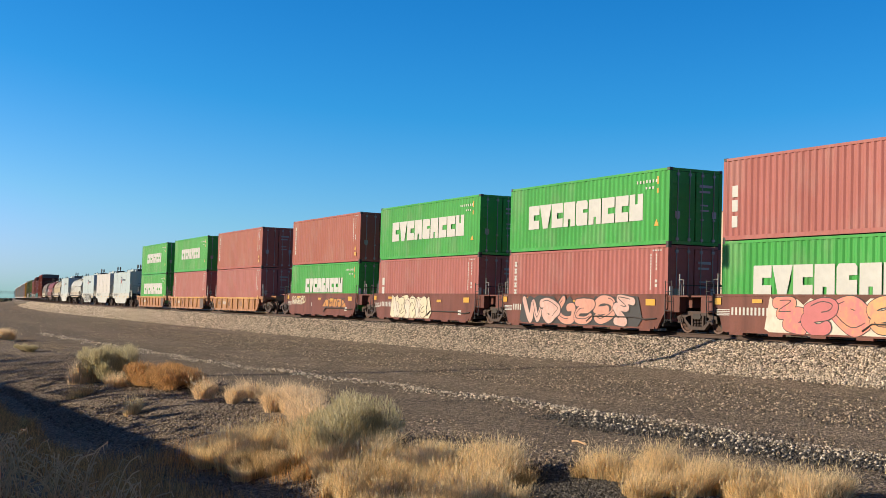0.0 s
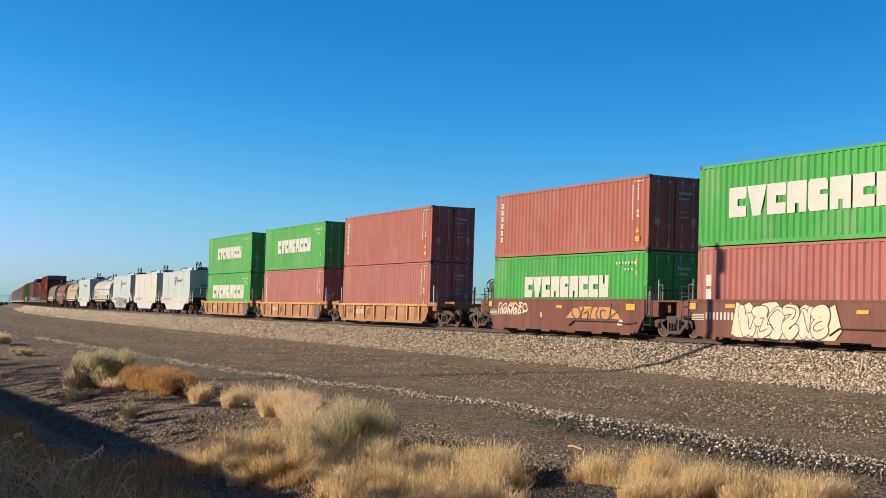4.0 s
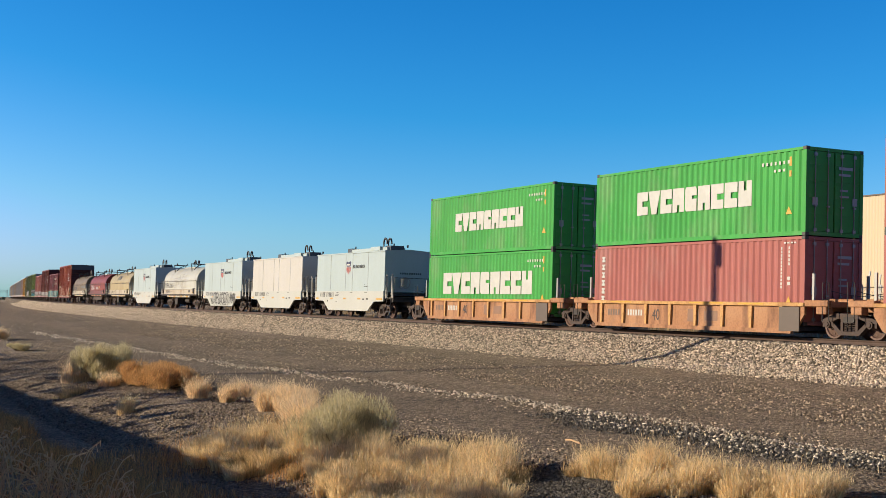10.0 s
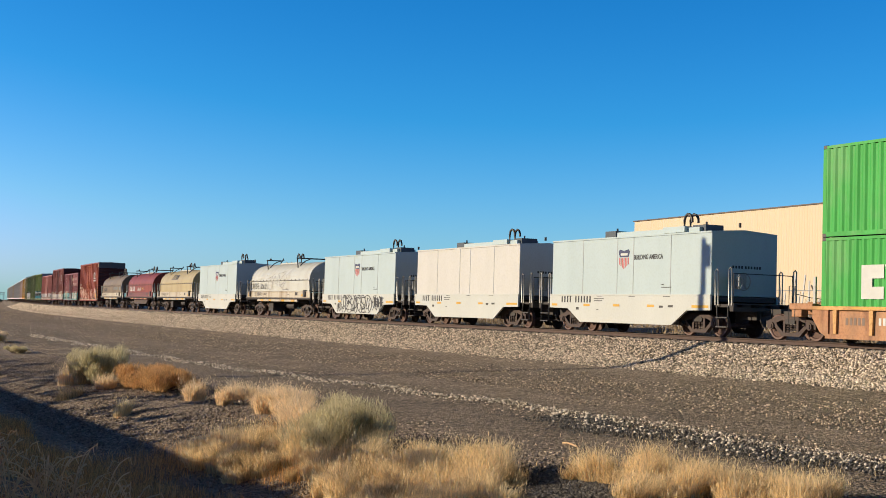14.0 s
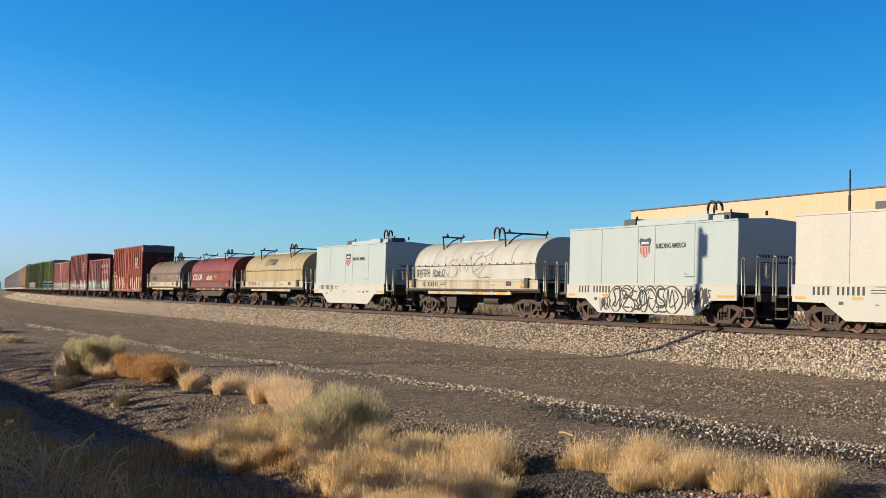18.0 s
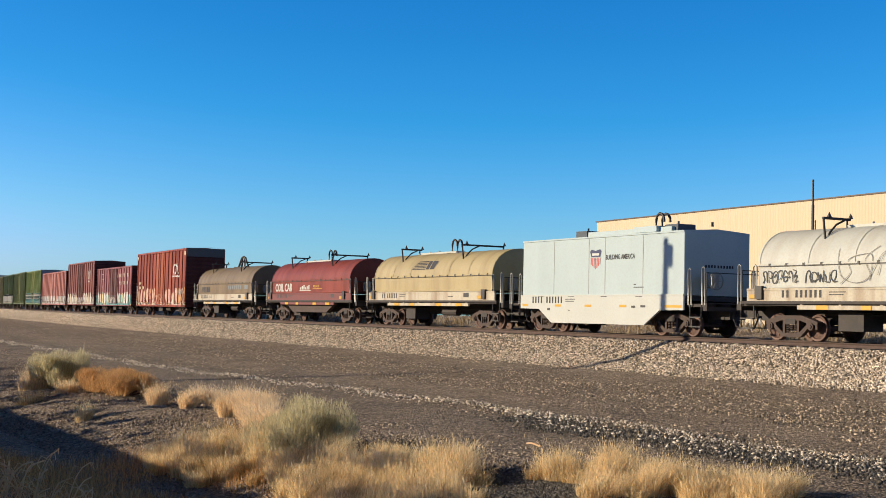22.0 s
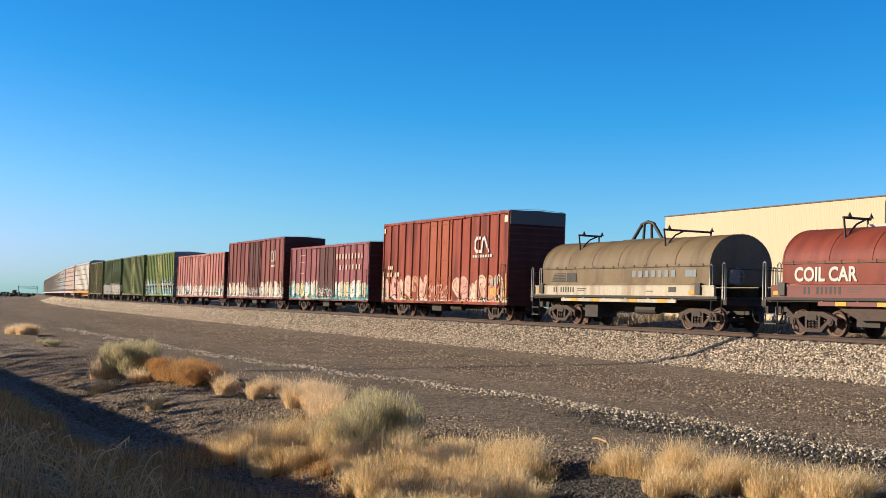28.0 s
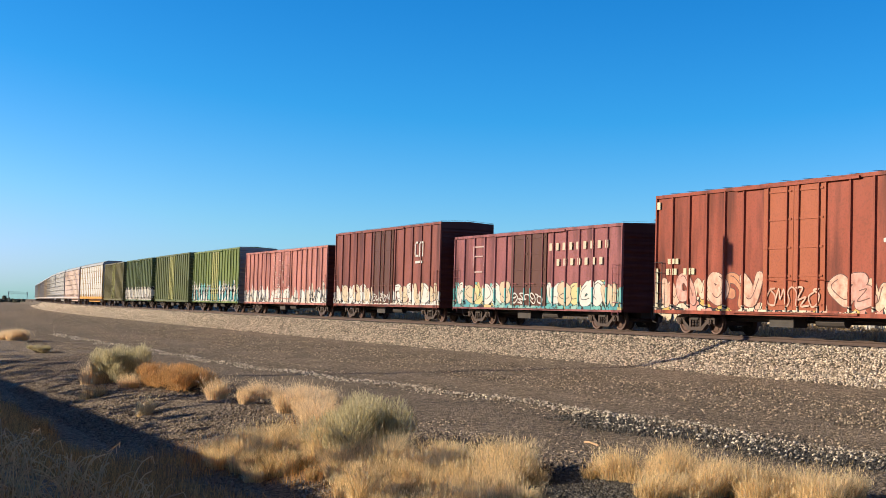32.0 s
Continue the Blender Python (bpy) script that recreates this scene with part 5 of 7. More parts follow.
# ---- box wagons ----
def box_wagon(mat, length, top, label, ribs=15, door=3.0, roof=None, end=None, name_shape=None, blank_end=False, post=0.07, sprays=None, door_mat=None):
    """An outside-braced box wagon with plug doors in the middle."""
    t = thing("box_wagon", label, "wagon", "box wagons")
    roof, end = roof or mat, end or mat
    L, W, low = length / 2, 1.45, 0.72
    eave = top - 0.07
    body = part("body", made(lambda bm: (box(bm, -L + 0.02, L - 0.02, -W, W, low + 0.12, eave), gable(bm, L - 0.01, W + 0.03, eave - 0.01, top - 0.008))), mat, t)

    def side(bm):
        box(bm, -L, L, -0.05, 0.0, low, low + 0.2)
        box(bm, -L, L, -0.06, 0.0, eave - 0.12, eave)
    n = ribs
    for y, turn in ((-W, 0), (W, 180)):
        part("side_frame_rail", made(side), mat, t, at=pose(0, y, 0, 0, 0, turn))
    for k in range(n + 1):
        x = -L + 0.06 + (2 * L - 0.12) * k / n
        if abs(x) < door / 2 + 0.08:
            continue
        for y, turn in ((-W, 0), (W, 180)):
            shared("side_post", ("post", mat.name, top), lambda bm: prism_post(bm, low + 0.18, eave - 0.1, post), mat, t, pose(x, y, 0, 0, 0, turn))
    for y, turn in ((-W, 0), (W, 180)):
        for sgn in (-1, 1):
            d = shared("door", ("door", mat.name, top, door), lambda bm: box(bm, 0.01, door / 2 - 0.01, -0.055, 0.0, low + 0.2, eave - 0.14), door_mat or mat, t, pose(0 if sgn > 0 else -door / 2, y if turn == 0 else y, 0, 0, 0, 0) if turn == 0 else pose(0 if sgn > 0 else door / 2, y, 0, 0, 0, 180))
            for z in np.linspace(low + 0.35, eave - 0.35, 5) if turn == 0 else ():
                shared("door_rib", ("rib", mat.name, door), lambda bm: box(bm, 0.1, door / 2 - 0.1, -0.085, -0.05, 0, 0.06), door_mat or mat, d, pose(0, 0, z))
            if turn == 0:
                shared("door_bar", ("door bar", mat.name, top), lambda bm: (tube(bm, [(0, -0.09, low + 0.1), (0, -0.09, eave - 0.1)], 0.028, 6), tube(bm, [(0.0, -0.12, low + 1.2), (0.4, -0.12, low + 1.15)], 0.02, 5)), mat, d, pose(0.28, 0, 0))
                shared("door_bar", ("door bar", mat.name, top), None, mat, d, pose(door / 2 - 0.28, 0, 0))
    for z in (low + 0.06, eave - 0.15):
        part("door_track", made(box, -door, door, -W - 0.12, -W - 0.055, z, z + 0.08), mat, t)

    def roof_shape(bm):
        m = max(10, int(length / 1.0))
        for i in range(m):
            a = -L + 2 * L * i / m
            b = a + 2 * L / m
            for p, q, h in ((a, b - 0.16, 0.0), (b - 0.16, b, 0.045)):
                for y0, y1, z0, z1 in ((-W - 0.06, 0, eave, top), (0, W + 0.06, top, eave)):
                    v = [bm.verts.new(c) for c in ((p, y0, z0 + h), (q, y0, z0 + h), (q, y1, z1 + h), (p, y1, z1 + h))]
                    bm.faces.new(v)
            if i:
                pass
    part("roof", made(roof_shape), roof, t)
    for sgn in (-1, 1):
        def ends(bm):
            line = [(-0.02, low), (0.05, low), (0.05, low + 0.2), (0.0, low + 0.2)]
            for z in np.arange(low + 0.25, eave - (0.85 if blank_end else 0.3), 0.30):
                line += [(0.0, z), (0.05, z + 0.06), (0.05, z + 0.16), (0.0, z + 0.24)]
            line += [(0.0, eave)]
            lo = [bm.verts.new((x, -W, z)) for x, z in line]
            hi = [bm.verts.new((x, W, z)) for x, z in line]
            for i in range(len(line) - 1):
                bm.faces.new((lo[i], hi[i], hi[i + 1], lo[i + 1]))
        part("end_wall", made(ends), end, t, at=pose(sgn * (L - 0.0), 0, 0, 0, 0, 0 if sgn > 0 else 180))
        if blank_end:
            part("end_band", made(box, 0.0, 0.05, -W, W, eave - 0.62, eave + 0.02), plain("dark_grey_band_paint", (0.11, 0.115, 0.12)), t, "dark grey band across the end's top", at=pose(sgn * L, 0, 0, 0, 0, 0 if sgn > 0 else 180))
        for y in (-W - 0.12, W + 0.12):
            ladder = shared("ladder", ("box ladder", mat.name), lambda bm: tube(bm, [(-0.22, 0, low - 0.1), (-0.22, 0, low + 1.9)], 0.016, 5), DARKPIPE if blank_end else mat, t, pose(sgn * (L - 0.35), y, 0))
            shared("stile", ("ladder stile", mat.name), lambda bm: tube(bm, [(0.22, 0, low - 0.1), (0.22, 0, low + 1.9)], 0.016, 5), DARKPIPE if blank_end else mat, ladder)
            for k in range(6):
                shared("rung", ("ladder rung", mat.name), lambda bm: tube(bm, [(-0.22, 0, 0), (0.22, 0, 0)], 0.014, 5), DARKPIPE if blank_end else mat, ladder, pose(0, 0, low + 0.38 * k))
        hose(t, sgn * (L + 0.1), sgn)
    shared("underframe", ("box frame", length), lambda bm: (box(bm, -L + 0.3, L - 0.3, -0.35, 0.35, 0.5, low + 0.1), box(bm, -1.6, -0.4, -1.1, -0.5, 0.35, 0.72), tube(bm, [(0.6, -0.9, 0.55), (1.9, -0.9, 0.55)], 0.16, 10), tube(bm, [(-L + 2, -0.6, 0.6), (L - 2, -0.6, 0.6)], 0.03, 6)), SOOT, t)
    for x in (-L + 2.0, L - 2.0):
        bogie(t, x)
    if name_shape:
        name_shape(t, -W)
    if sprays:
        fills, seed, height, line = sprays
        d = door / 2 + 0.2
        spray(t, -L + 0.5, -d, 0.95, height, -W - 0.003, fills, seed, 6, line, 0.19, edge=0.028)
        spray(t, d, L - 0.5, 0.95, height, -W - 0.003, fills, seed + 1, 6, line, 0.19, edge=0.028)
        spray(t, -d + 0.4, d - 0.4, 1.0, height - 0.5, -W - 0.088, fills, seed + 2, 5, fills[0], 0.03, edge=0.0)
    return t


def gable(bm, L, W, z0, z1):
    """The low roof prism that closes the ends under the roof sheets."""
    f = [bm.verts.new(c) for c in ((-L, -W, z0), (-L, W, z0), (-L, 0, z1))]
    b = [bm.verts.new(c) for c in ((L, -W, z0), (L, W, z0), (L, 0, z1))]
    bm.faces.new(f)
    bm.faces.new(b[::-1])
    for i in range(3):
        bm.faces.new((f[i], b[i], b[(i + 1) % 3], f[(i + 1) % 3]))


def prism_post(bm, z0, z1, d):
    """A pressed hat-section post."""
    a = [(-0.075, 0.0), (-0.04, -d), (0.04, -d), (0.075, 0.0)]
    lo = [bm.verts.new((x, y, z0)) for x, y in a]
    hi = [bm.verts.new((x, y, z1)) for x, y in a]
    for i in range(3):
        bm.faces.new((lo[i], lo[i + 1], hi[i + 1], hi[i]))
    bm.faces.new(lo[::-1])
    bm.faces.new(hi)


def rack_wagon(mat, base, label):
    """A long enclosed car-carrying wagon."""
    t = thing("autorack_wagon", label, "wagon", "autorack wagons")
    L = 13.2
    part("deck", made(lambda bm: (box(bm, -L, L, -1.45, 1.45, 0.85, 1.15), box(bm, -L + 3, L - 3, -0.6, 0.6, 0.45, 0.85))), base, t)
    part("core", made(box, -L + 0.1, L - 0.1, -1.36, 1.36, 1.15, 5.3), mat, t)
    for y, turn in ((-1.36, 0), (1.36, 180)):
        for k in range(12):
            shared("side_panel", ("rack panel", mat.name), lambda bm: [corrugated(bm, -1.0, 1.0, 1.5 + 0.75 * r, 2.14 + 0.75 * r, -0.07, 0.03, 6) for r in range(5)], mat, t, pose(-L + 1.15 + 2.18 * k, y, 0, 0, 0, turn))
        for k in range(13):
            shared("side_post", ("rack post", base.name), lambda bm: box(bm, -0.05, 0.05, -0.11, 0.0, 1.1, 5.3), base, t, pose(-L + 0.06 + 2.18 * k, y, 0, 0, 0, turn))

    def roof(bm):
        a = [(-1.5, 5.2), (-1.35, 5.5), (-0.8, 5.72), (0.8, 5.72), (1.35, 5.5), (1.5, 5.2)]
        f = [bm.verts.new((-L, y, z)) for y, z in a]
        b = [bm.verts.new((L, y, z)) for y, z in a]
        bm.faces.new(f)
        bm.faces.new(b[::-1])
        for i in range(5):
            bm.faces.new((f[i], b[i], b[i + 1], f[i + 1]))
    shared("roof", "rack roof", roof, plain("rack_roof_grey", (0.42, 0.43, 0.44)), t)
    for x in (-10.0, 10.0):
        bogie(t, x)
    return t


# ---- the train put together ----
def place(ob, s, z=0.0):
    MOVING.append((ob, s, z))


PINK = plain("pink_spray_paint", (0.62, 0.16, 0.17))
OXIDE = plain("dark_oxide_spray_line", (0.13, 0.04, 0.03))
PENCIL = plain("grey_pencil_spray_line", (0.22, 0.21, 0.19))
SAND = plain("sand_spray_paint", (0.62, 0.50, 0.34))
LEMON = plain("lemon_spray_paint", (0.68, 0.60, 0.28))
CHALK = plain("chalk_spray_paint", (0.72, 0.70, 0.66))


def worn_spray(name, colour, under):
    """Sprayed colour, thin and rubbed, with the wagon's own paint showing through."""
    half = tuple((a + b) / 2 for a, b in zip(colour, under))
    return material(name, [colour, half, under], 2.2, 0.6, 0.0, 0.0, 5.0, 2.0, 0.65, lit=(0.4, 0.68))


WORNPEACH = worn_spray("worn_peach_spray", (0.74, 0.50, 0.38), (0.34, 0.085, 0.04))
WORNROSE = worn_spray("worn_rose_spray", (0.70, 0.40, 0.34), (0.34, 0.085, 0.04))
WORNSAND = worn_spray("worn_sand_spray", (0.76, 0.62, 0.46), (0.34, 0.085, 0.04))
WORNDUSK = worn_spray("worn_orange_spray", (0.62, 0.27, 0.12), (0.34, 0.085, 0.04))
EMBER = worn_spray("pink_to_orange_spray", (0.74, 0.19, 0.20), (0.80, 0.38, 0.14))
SUNSET = worn_spray("orange_to_pink_spray", (0.84, 0.45, 0.15), (0.72, 0.22, 0.20))
SALMON = worn_spray("salmon_spray", (0.72, 0.34, 0.25), (0.52, 0.25, 0.19))
BLUSH = worn_spray("blush_spray", (0.70, 0.46, 0.40), (0.50, 0.27, 0.22))
MILK = worn_spray("milky_spray", (0.78, 0.70, 0.58), (0.56, 0.45, 0.36))


def build_train():
    wells = [(-30.3, True, False), (-45.65, False, False), (-60.9, False, False), (-76.1, False, True)]
    jobs = [([EMBER, PINK, EMBER, SUNSET], 3, -3.0, 3.8, 0.14, 1.39, 5, 0.19), ([BLUSH, BLUSH, SALMON, SALMON, SALMON, BLUSH], 5, -4.1, 4.2, 0.14, 1.38, 6, 0.17), ([MILK, CREAMINK], 9, -3.3, 0.8, 0.12, 1.37, 6, 0.17), ([CREAMINK], 12, -5.3, -2.6, 0.74, 1.28, 6, 0.035)]
    for (s, first, last), (fill, seed, x0, x1, z0, z1, n, w) in zip(wells, jobs):
        t = well_brown(first, last)
        if w > 0.1:
            back, label = {3: (MILK, "white sprayed cloud behind lettering"), 5: (BLACKINK, "black sprayed field behind lettering"), 9: (CREAMINK, "cream sprayed field behind lettering")}[seed]
            jagged(t, x0 - 0.3, x1 + 0.3, z0 + 0.02, z1 - 0.04, -1.432, back, seed + 40, label)
            spray(t, x0, x1, z0, z1, -1.436, fill, seed, n, BLACKINK, w, edge=0.028 if seed != 5 else 0.05)
        else:
            spray(t, x0, x1, z0, z1, -1.405, fill, seed, n, CREAMINK, w, edge=0.0)
            part("orange_emblem", made(lambda bm: sheet(bm, [(0.6, 0.62), (4.6, 0.62), (4.4, 0.86), (3.9, 1.08), (1.2, 1.08)], -1.404)), plain("orange_emblem_paint", (0.62, 0.27, 0.06)), t, "worn orange emblem shape")
            spray(t, 1.0, 4.6, 0.45, 1.25, -1.41, [DARKPIPE], 31, 5, DARKPIPE, 0.03, edge=0.0)
        place(t, s)
    for s, first, last in ((-95.2, True, False), (-110.75, False, False), (-126.25, False, True)):
        place(well_orange(first, last), s)
    green = container(GREEN, "large", "green corrugated steel container with large white block shapes")
    small = container(GREEN, "small", "green corrugated steel container with smaller white block shapes")
    red = container(RED, "column", "faded red corrugated steel container")
    bare = container(RED, "tall", "faded red corrugated steel container with pale marks")
    plain_red = container(RED, "none", "faded red corrugated steel container with plain sides")
    brick = container(BRICK, "column", "brick-red corrugated steel container")
    used = set()
    stack = [(-30.3, green, bare), (-45.65, red, green), (-60.85, bare, green), (-76.1, small, brick), (-95.2, plain_red, brick), (-110.75, red, small), (-126.25, green, small)]
    for s, lower, upper in stack:
        for kind, z in ((lower, 0.38), (upper, 0.38 + CH)):
            ob = kind if kind not in used else copy_thing(kind, Matrix())
            used.add(kind)
            place(ob, s, z)

    def wild(t):
        spray(t, -2.1, 2.2, 0.42, 1.42, -1.524, [PALE], 21, 6, BLACKINK, 0.15, edge=0.055, inner_line=0.03)
        spray(t, -2.0, 2.0, 0.5, 1.36, -1.545, [BLACKINK], 27, 7, BLACKINK, 0.03, edge=0.0)
        spray(t, 2.5, 4.0, 0.55, 1.36, -1.524, [BLACKINK], 8, 7, BLACKINK, 0.03, edge=0.0)
        spray(t, -2.9, -2.2, 0.45, 1.0, -1.524, [BLACKINK], 18, 4, BLACKINK, 0.02, edge=0.0)
    place(coil_box(GREY, "pale grey coil wagon with a box-shaped gabled hood"), -142.8)
    place(coil_box(CREAM, "cream coil wagon with a plain box-shaped hood", False), -156.2)
    place(coil_box(GREY, "pale grey coil wagon with black sprayed scrawls", True, wild), -169.6)

    def scrawl(t):
        spray(t, -5.9, -4.3, 1.8, 2.25, -1.387, [BLACKINK], 4, 7, BLACKINK, 0.018, edge=0.0)
        spray(t, -4.0, -2.7, 1.78, 2.2, -1.387, [BLACKINK], 44, 5, BLACKINK, 0.018, edge=0.0)
        bend = lambda z: -1.40 * math.cos(math.asin(max(0.0, min(0.95, (z - 2.4) / 1.16))))
        spray(t, -2.7, 1.7, 1.75, 2.95, -1.4, [PENCIL], 14, 3, PENCIL, 0.011, edge=0.0, curve=bend)
        spray(t, -2.55, 1.85, 1.72, 2.85, -1.4, [PENCIL], 15, 3, PENCIL, 0.011, edge=0.0, curve=bend)
        part("bare_patch", made(lambda bm: bm.faces.new([bm.verts.new((a, bend(b) - 0.012, b)) for a, b in ((1.2, 2.72), (1.75, 2.82), (1.95, 3.12), (1.5, 3.08))])), WHITE, t, "bright scraped patch on the hood")
    place(coil_round(SILVER, DIRTY, "weathered white coil wagon with a barrel-topped hood", marks=scrawl), -183.8)
    place(coil_box(GREY, "pale grey coil wagon with a box-shaped gabled hood"), -198.85)

    def stripes(t):
        for k in range(6):
            bm = bmesh.new()
            z = 2.72 + 0.075 * k
            d = -1.38 * math.cos(math.asin(min(1, (z - 2.4) / 1.16)))
            e = -1.38 * math.cos(math.asin(min(1, (z + 0.04 - 2.4) / 1.16)))
            v = [bm.verts.new(c) for c in ((-1.9 + 0.06 * k, d - 0.02, z), (-0.5, d - 0.02, z), (-0.5, e - 0.02, z + 0.04), (-1.86 + 0.06 * k, e - 0.02, z + 0.04))]
            bm.faces.new(v)
            part("emblem_stripe", bm, BLACKINK, t, "black stripe of an emblem")
        for a, b in ((-0.42, -0.1), (0.0, 0.42)):
            bm = bmesh.new()
            z = 2.72
            d = -1.38 * math.cos(math.asin((z - 2.4) / 1.16))
            e = -1.38 * math.cos(math.asin((z + 0.4 - 2.4) / 1.16))
            v = [bm.verts.new(c) for c in ((a, d - 0.025, z), (b, d - 0.025, z), (b + 0.08, e - 0.07, z + 0.4), (a + 0.08, e - 0.07, z + 0.4))]
            bm.faces.new(v)
            part("emblem_block", bm, BLACKINK, t, "black slanted block of an emblem")
    place(coil_round(TAN, DIRTY, "weathered tan coil wagon with a barrel-topped hood", marks=stripes), -212.9)

    def words(t):
        lettering("COIL CAR", 0.46, WHITE, t, -5.5, -1.387, 1.78, "wagon_name", 0.018, 1.0)
        lettering("INSULATED", 0.13, YELLOW, t, 0.75, -1.387, 1.98, "wagon_note", 0.004, 1.0)
        part("pale_scrawl", made(bars, [(-1.3 + 0.26 * k, -1.12 + 0.26 * k, 1.86, 2.0 + 0.06 * (k % 3)) for k in range(6)] + [(-1.4, 0.4, 1.78, 1.82)], -1.386), WHITE, t)
        part("yellow_bars", made(bars, [(0.72, 2.1, 1.88, 1.91)], -1.386), YELLOW, t)
    place(coil_round(MAROON, plain("maroon_sill_paint", (0.20, 0.045, 0.04)), "maroon coil wagon with white lettering on its hood", rack=1, marks=words), -228.3)

    def pale_row(t):
        part("pale_block", made(bars, [(1.05 + 0.44 * k, 1.30 + 0.44 * k, 1.96, 2.22) for k in (0, 1, 2, 3, 4, 5, 6, 8, 8.5, 9)], -1.388), plain("pale_blue_stencil", (0.24, 0.29, 0.32)), t, "row of pale blue block shapes")
        for k in range(6):
            part("emblem_stripe", made(bars, [(-5.3 + 0.05 * k, -4.1, 1.80 + 0.065 * k, 1.84 + 0.065 * k)], -1.387), BLACKINK, t, "black stripe of an emblem")
        for a in (-4.0, -3.55):
            part("emblem_block", made(bars, [(a, a + 0.35, 1.80, 2.17)], -1.387), BLACKINK, t, "black block of an emblem")
    place(coil_round(DUN, DIRTY, "grey-brown coil wagon with a barrel-topped hood", "arch", marks=pale_row), -244.4)

    sprayed = [(0.62, 0.40, 0.30), (0.70, 0.58, 0.44), (0.66, 0.30, 0.24), (0.74, 0.66, 0.52), (0.60, 0.42, 0.12)]
    teal = [(0.12, 0.42, 0.42), (0.16, 0.48, 0.46), (0.10, 0.36, 0.40), (0.30, 0.52, 0.48), (0.60, 0.50, 0.22)]
    white = [(0.70, 0.67, 0.60), (0.75, 0.73, 0.68), (0.60, 0.52, 0.42), (0.72, 0.70, 0.66)]
    P1 = tagged_paint("red_oxide_wagon_paint", (0.315, 0.064, 0.033), None, sprayed, 0.85, 1.5, 0.45, 0.2)
    P2 = tagged_paint("plum_wagon_paint", (0.31, 0.105, 0.11), None, teal, 0.80, 2.0, 0.5, 0.4)
    P3 = tagged_paint("dark_brown_wagon_paint", (0.255, 0.078, 0.06), None, white, 0.85, 2.0, 0.5, 0.3)
    P4 = tagged_paint("pink_red_wagon_paint", (0.50, 0.20, 0.165), None, white, 0.85, 2.4, 0.55, 0.3)
    P5 = tagged_paint("leaf_green_wagon_paint", (0.17, 0.235, 0.06), None, teal[:3] + white, 0.85, 2.5, 0.42, 0.42)
    P6 = painted("olive_green_wagon_paint", (0.105, 0.135, 0.048), wear=0.35)
    P7 = tagged_paint("dull_green_wagon_paint", (0.095, 0.14, 0.052), None, white, 0.85, 2.2, 0.5, 0.5)
    P8 = painted("olive_brown_wagon_paint", (0.155, 0.145, 0.065), wear=0.35)
    rusty_door = painted("rusty_brown_door", (0.105, 0.042, 0.032), wear=0.4)
    lime = painted("faded_yellow_green_door", (0.36, 0.37, 0.14), wear=0.3)
    grey_roof = plain("galvanised_roof", (0.34, 0.35, 0.36), 0.5, 0.3)
    # wagon red darkened to hold the shade that falls on the ends
    shaded_end = painted("shade_darkened_red_end", (0.085, 0.022, 0.02))

    def arcs(t, y):
        y -= 0.062
        bm = bmesh.new()
        pts = [(4.75, 3.95), (4.4, 3.95), (4.25, 3.8), (4.25, 3.45), (4.4, 3.3), (4.95, 3.3), (5.05, 3.88), (5.25, 3.95), (5.7, 3.3)]
        for i, ((ax, az), (bx, bz)) in enumerate(zip(pts, pts[1:])):
            d = Vector((bx - ax, bz - az)).normalized() * 0.075
            sheet(bm, [(ax - d.y - d.x, az + d.x - d.y), (ax + d.y - d.x, az - d.x - d.y), (bx + d.y + d.x, bz - d.x + d.y), (bx - d.y + d.x, bz + d.x + d.y)], y - 0.0006 * i)
        part("corner_patch", made(bars, [(7.3, 7.66, 4.62, 4.92)], y), CREAMINK, t, "cream patch at the top corner")
        part("corner_patch", made(bars, [(-7.68, -7.45, 4.62, 4.9)], y), CREAMINK, t, "cream patch at the top corner")
        part("reflector", made(bars, [(7.5, 7.66, 0.95, 2.2)], y), YELLOW, t, "yellow reflector strip")
        part("reflector", made(bars, [(-7.66, -7.5, 0.95, 2.4)], y), CREAMINK, t, "cream reflector strip")
        part("stencil_patch", made(bars, [(6.0, 6.9, 1.2, 1.5)], y), worn_spray("worn_yellow_spray", (0.68, 0.42, 0.08), (0.34, 0.085, 0.04)), t, "yellow sprayed patch")
        part("stencil_patch", made(bars, [(6.0, 6.3, 1.65, 1.95), (6.5, 6.8, 1.7, 2.1)], y), worn_spray("worn_teal_spray", (0.30, 0.48, 0.46), (0.34, 0.085, 0.04)), t, "teal sprayed patch")
        bars(bm, [(4.0 + 0.27 * k, 4.18 + 0.27 * k, 3.0, 3.13) for k in range(8)], y)
        part("emblem", bm, WHITE, t, "white bent-line emblem shape")
        part("number_bar", made(bars, [(-6.9 + 0.24 * k, -6.72 + 0.24 * k, 2.55, 2.75) for k in range(3)] + [(-7.0 + 0.24 * k, -6.82 + 0.24 * k, 2.15, 2.38) for k in (0, 1, 2, 4.5, 5.5, 6.5)], y), plain("cream_stencil_paint", (0.70, 0.62, 0.42)), t, "pale number bars")

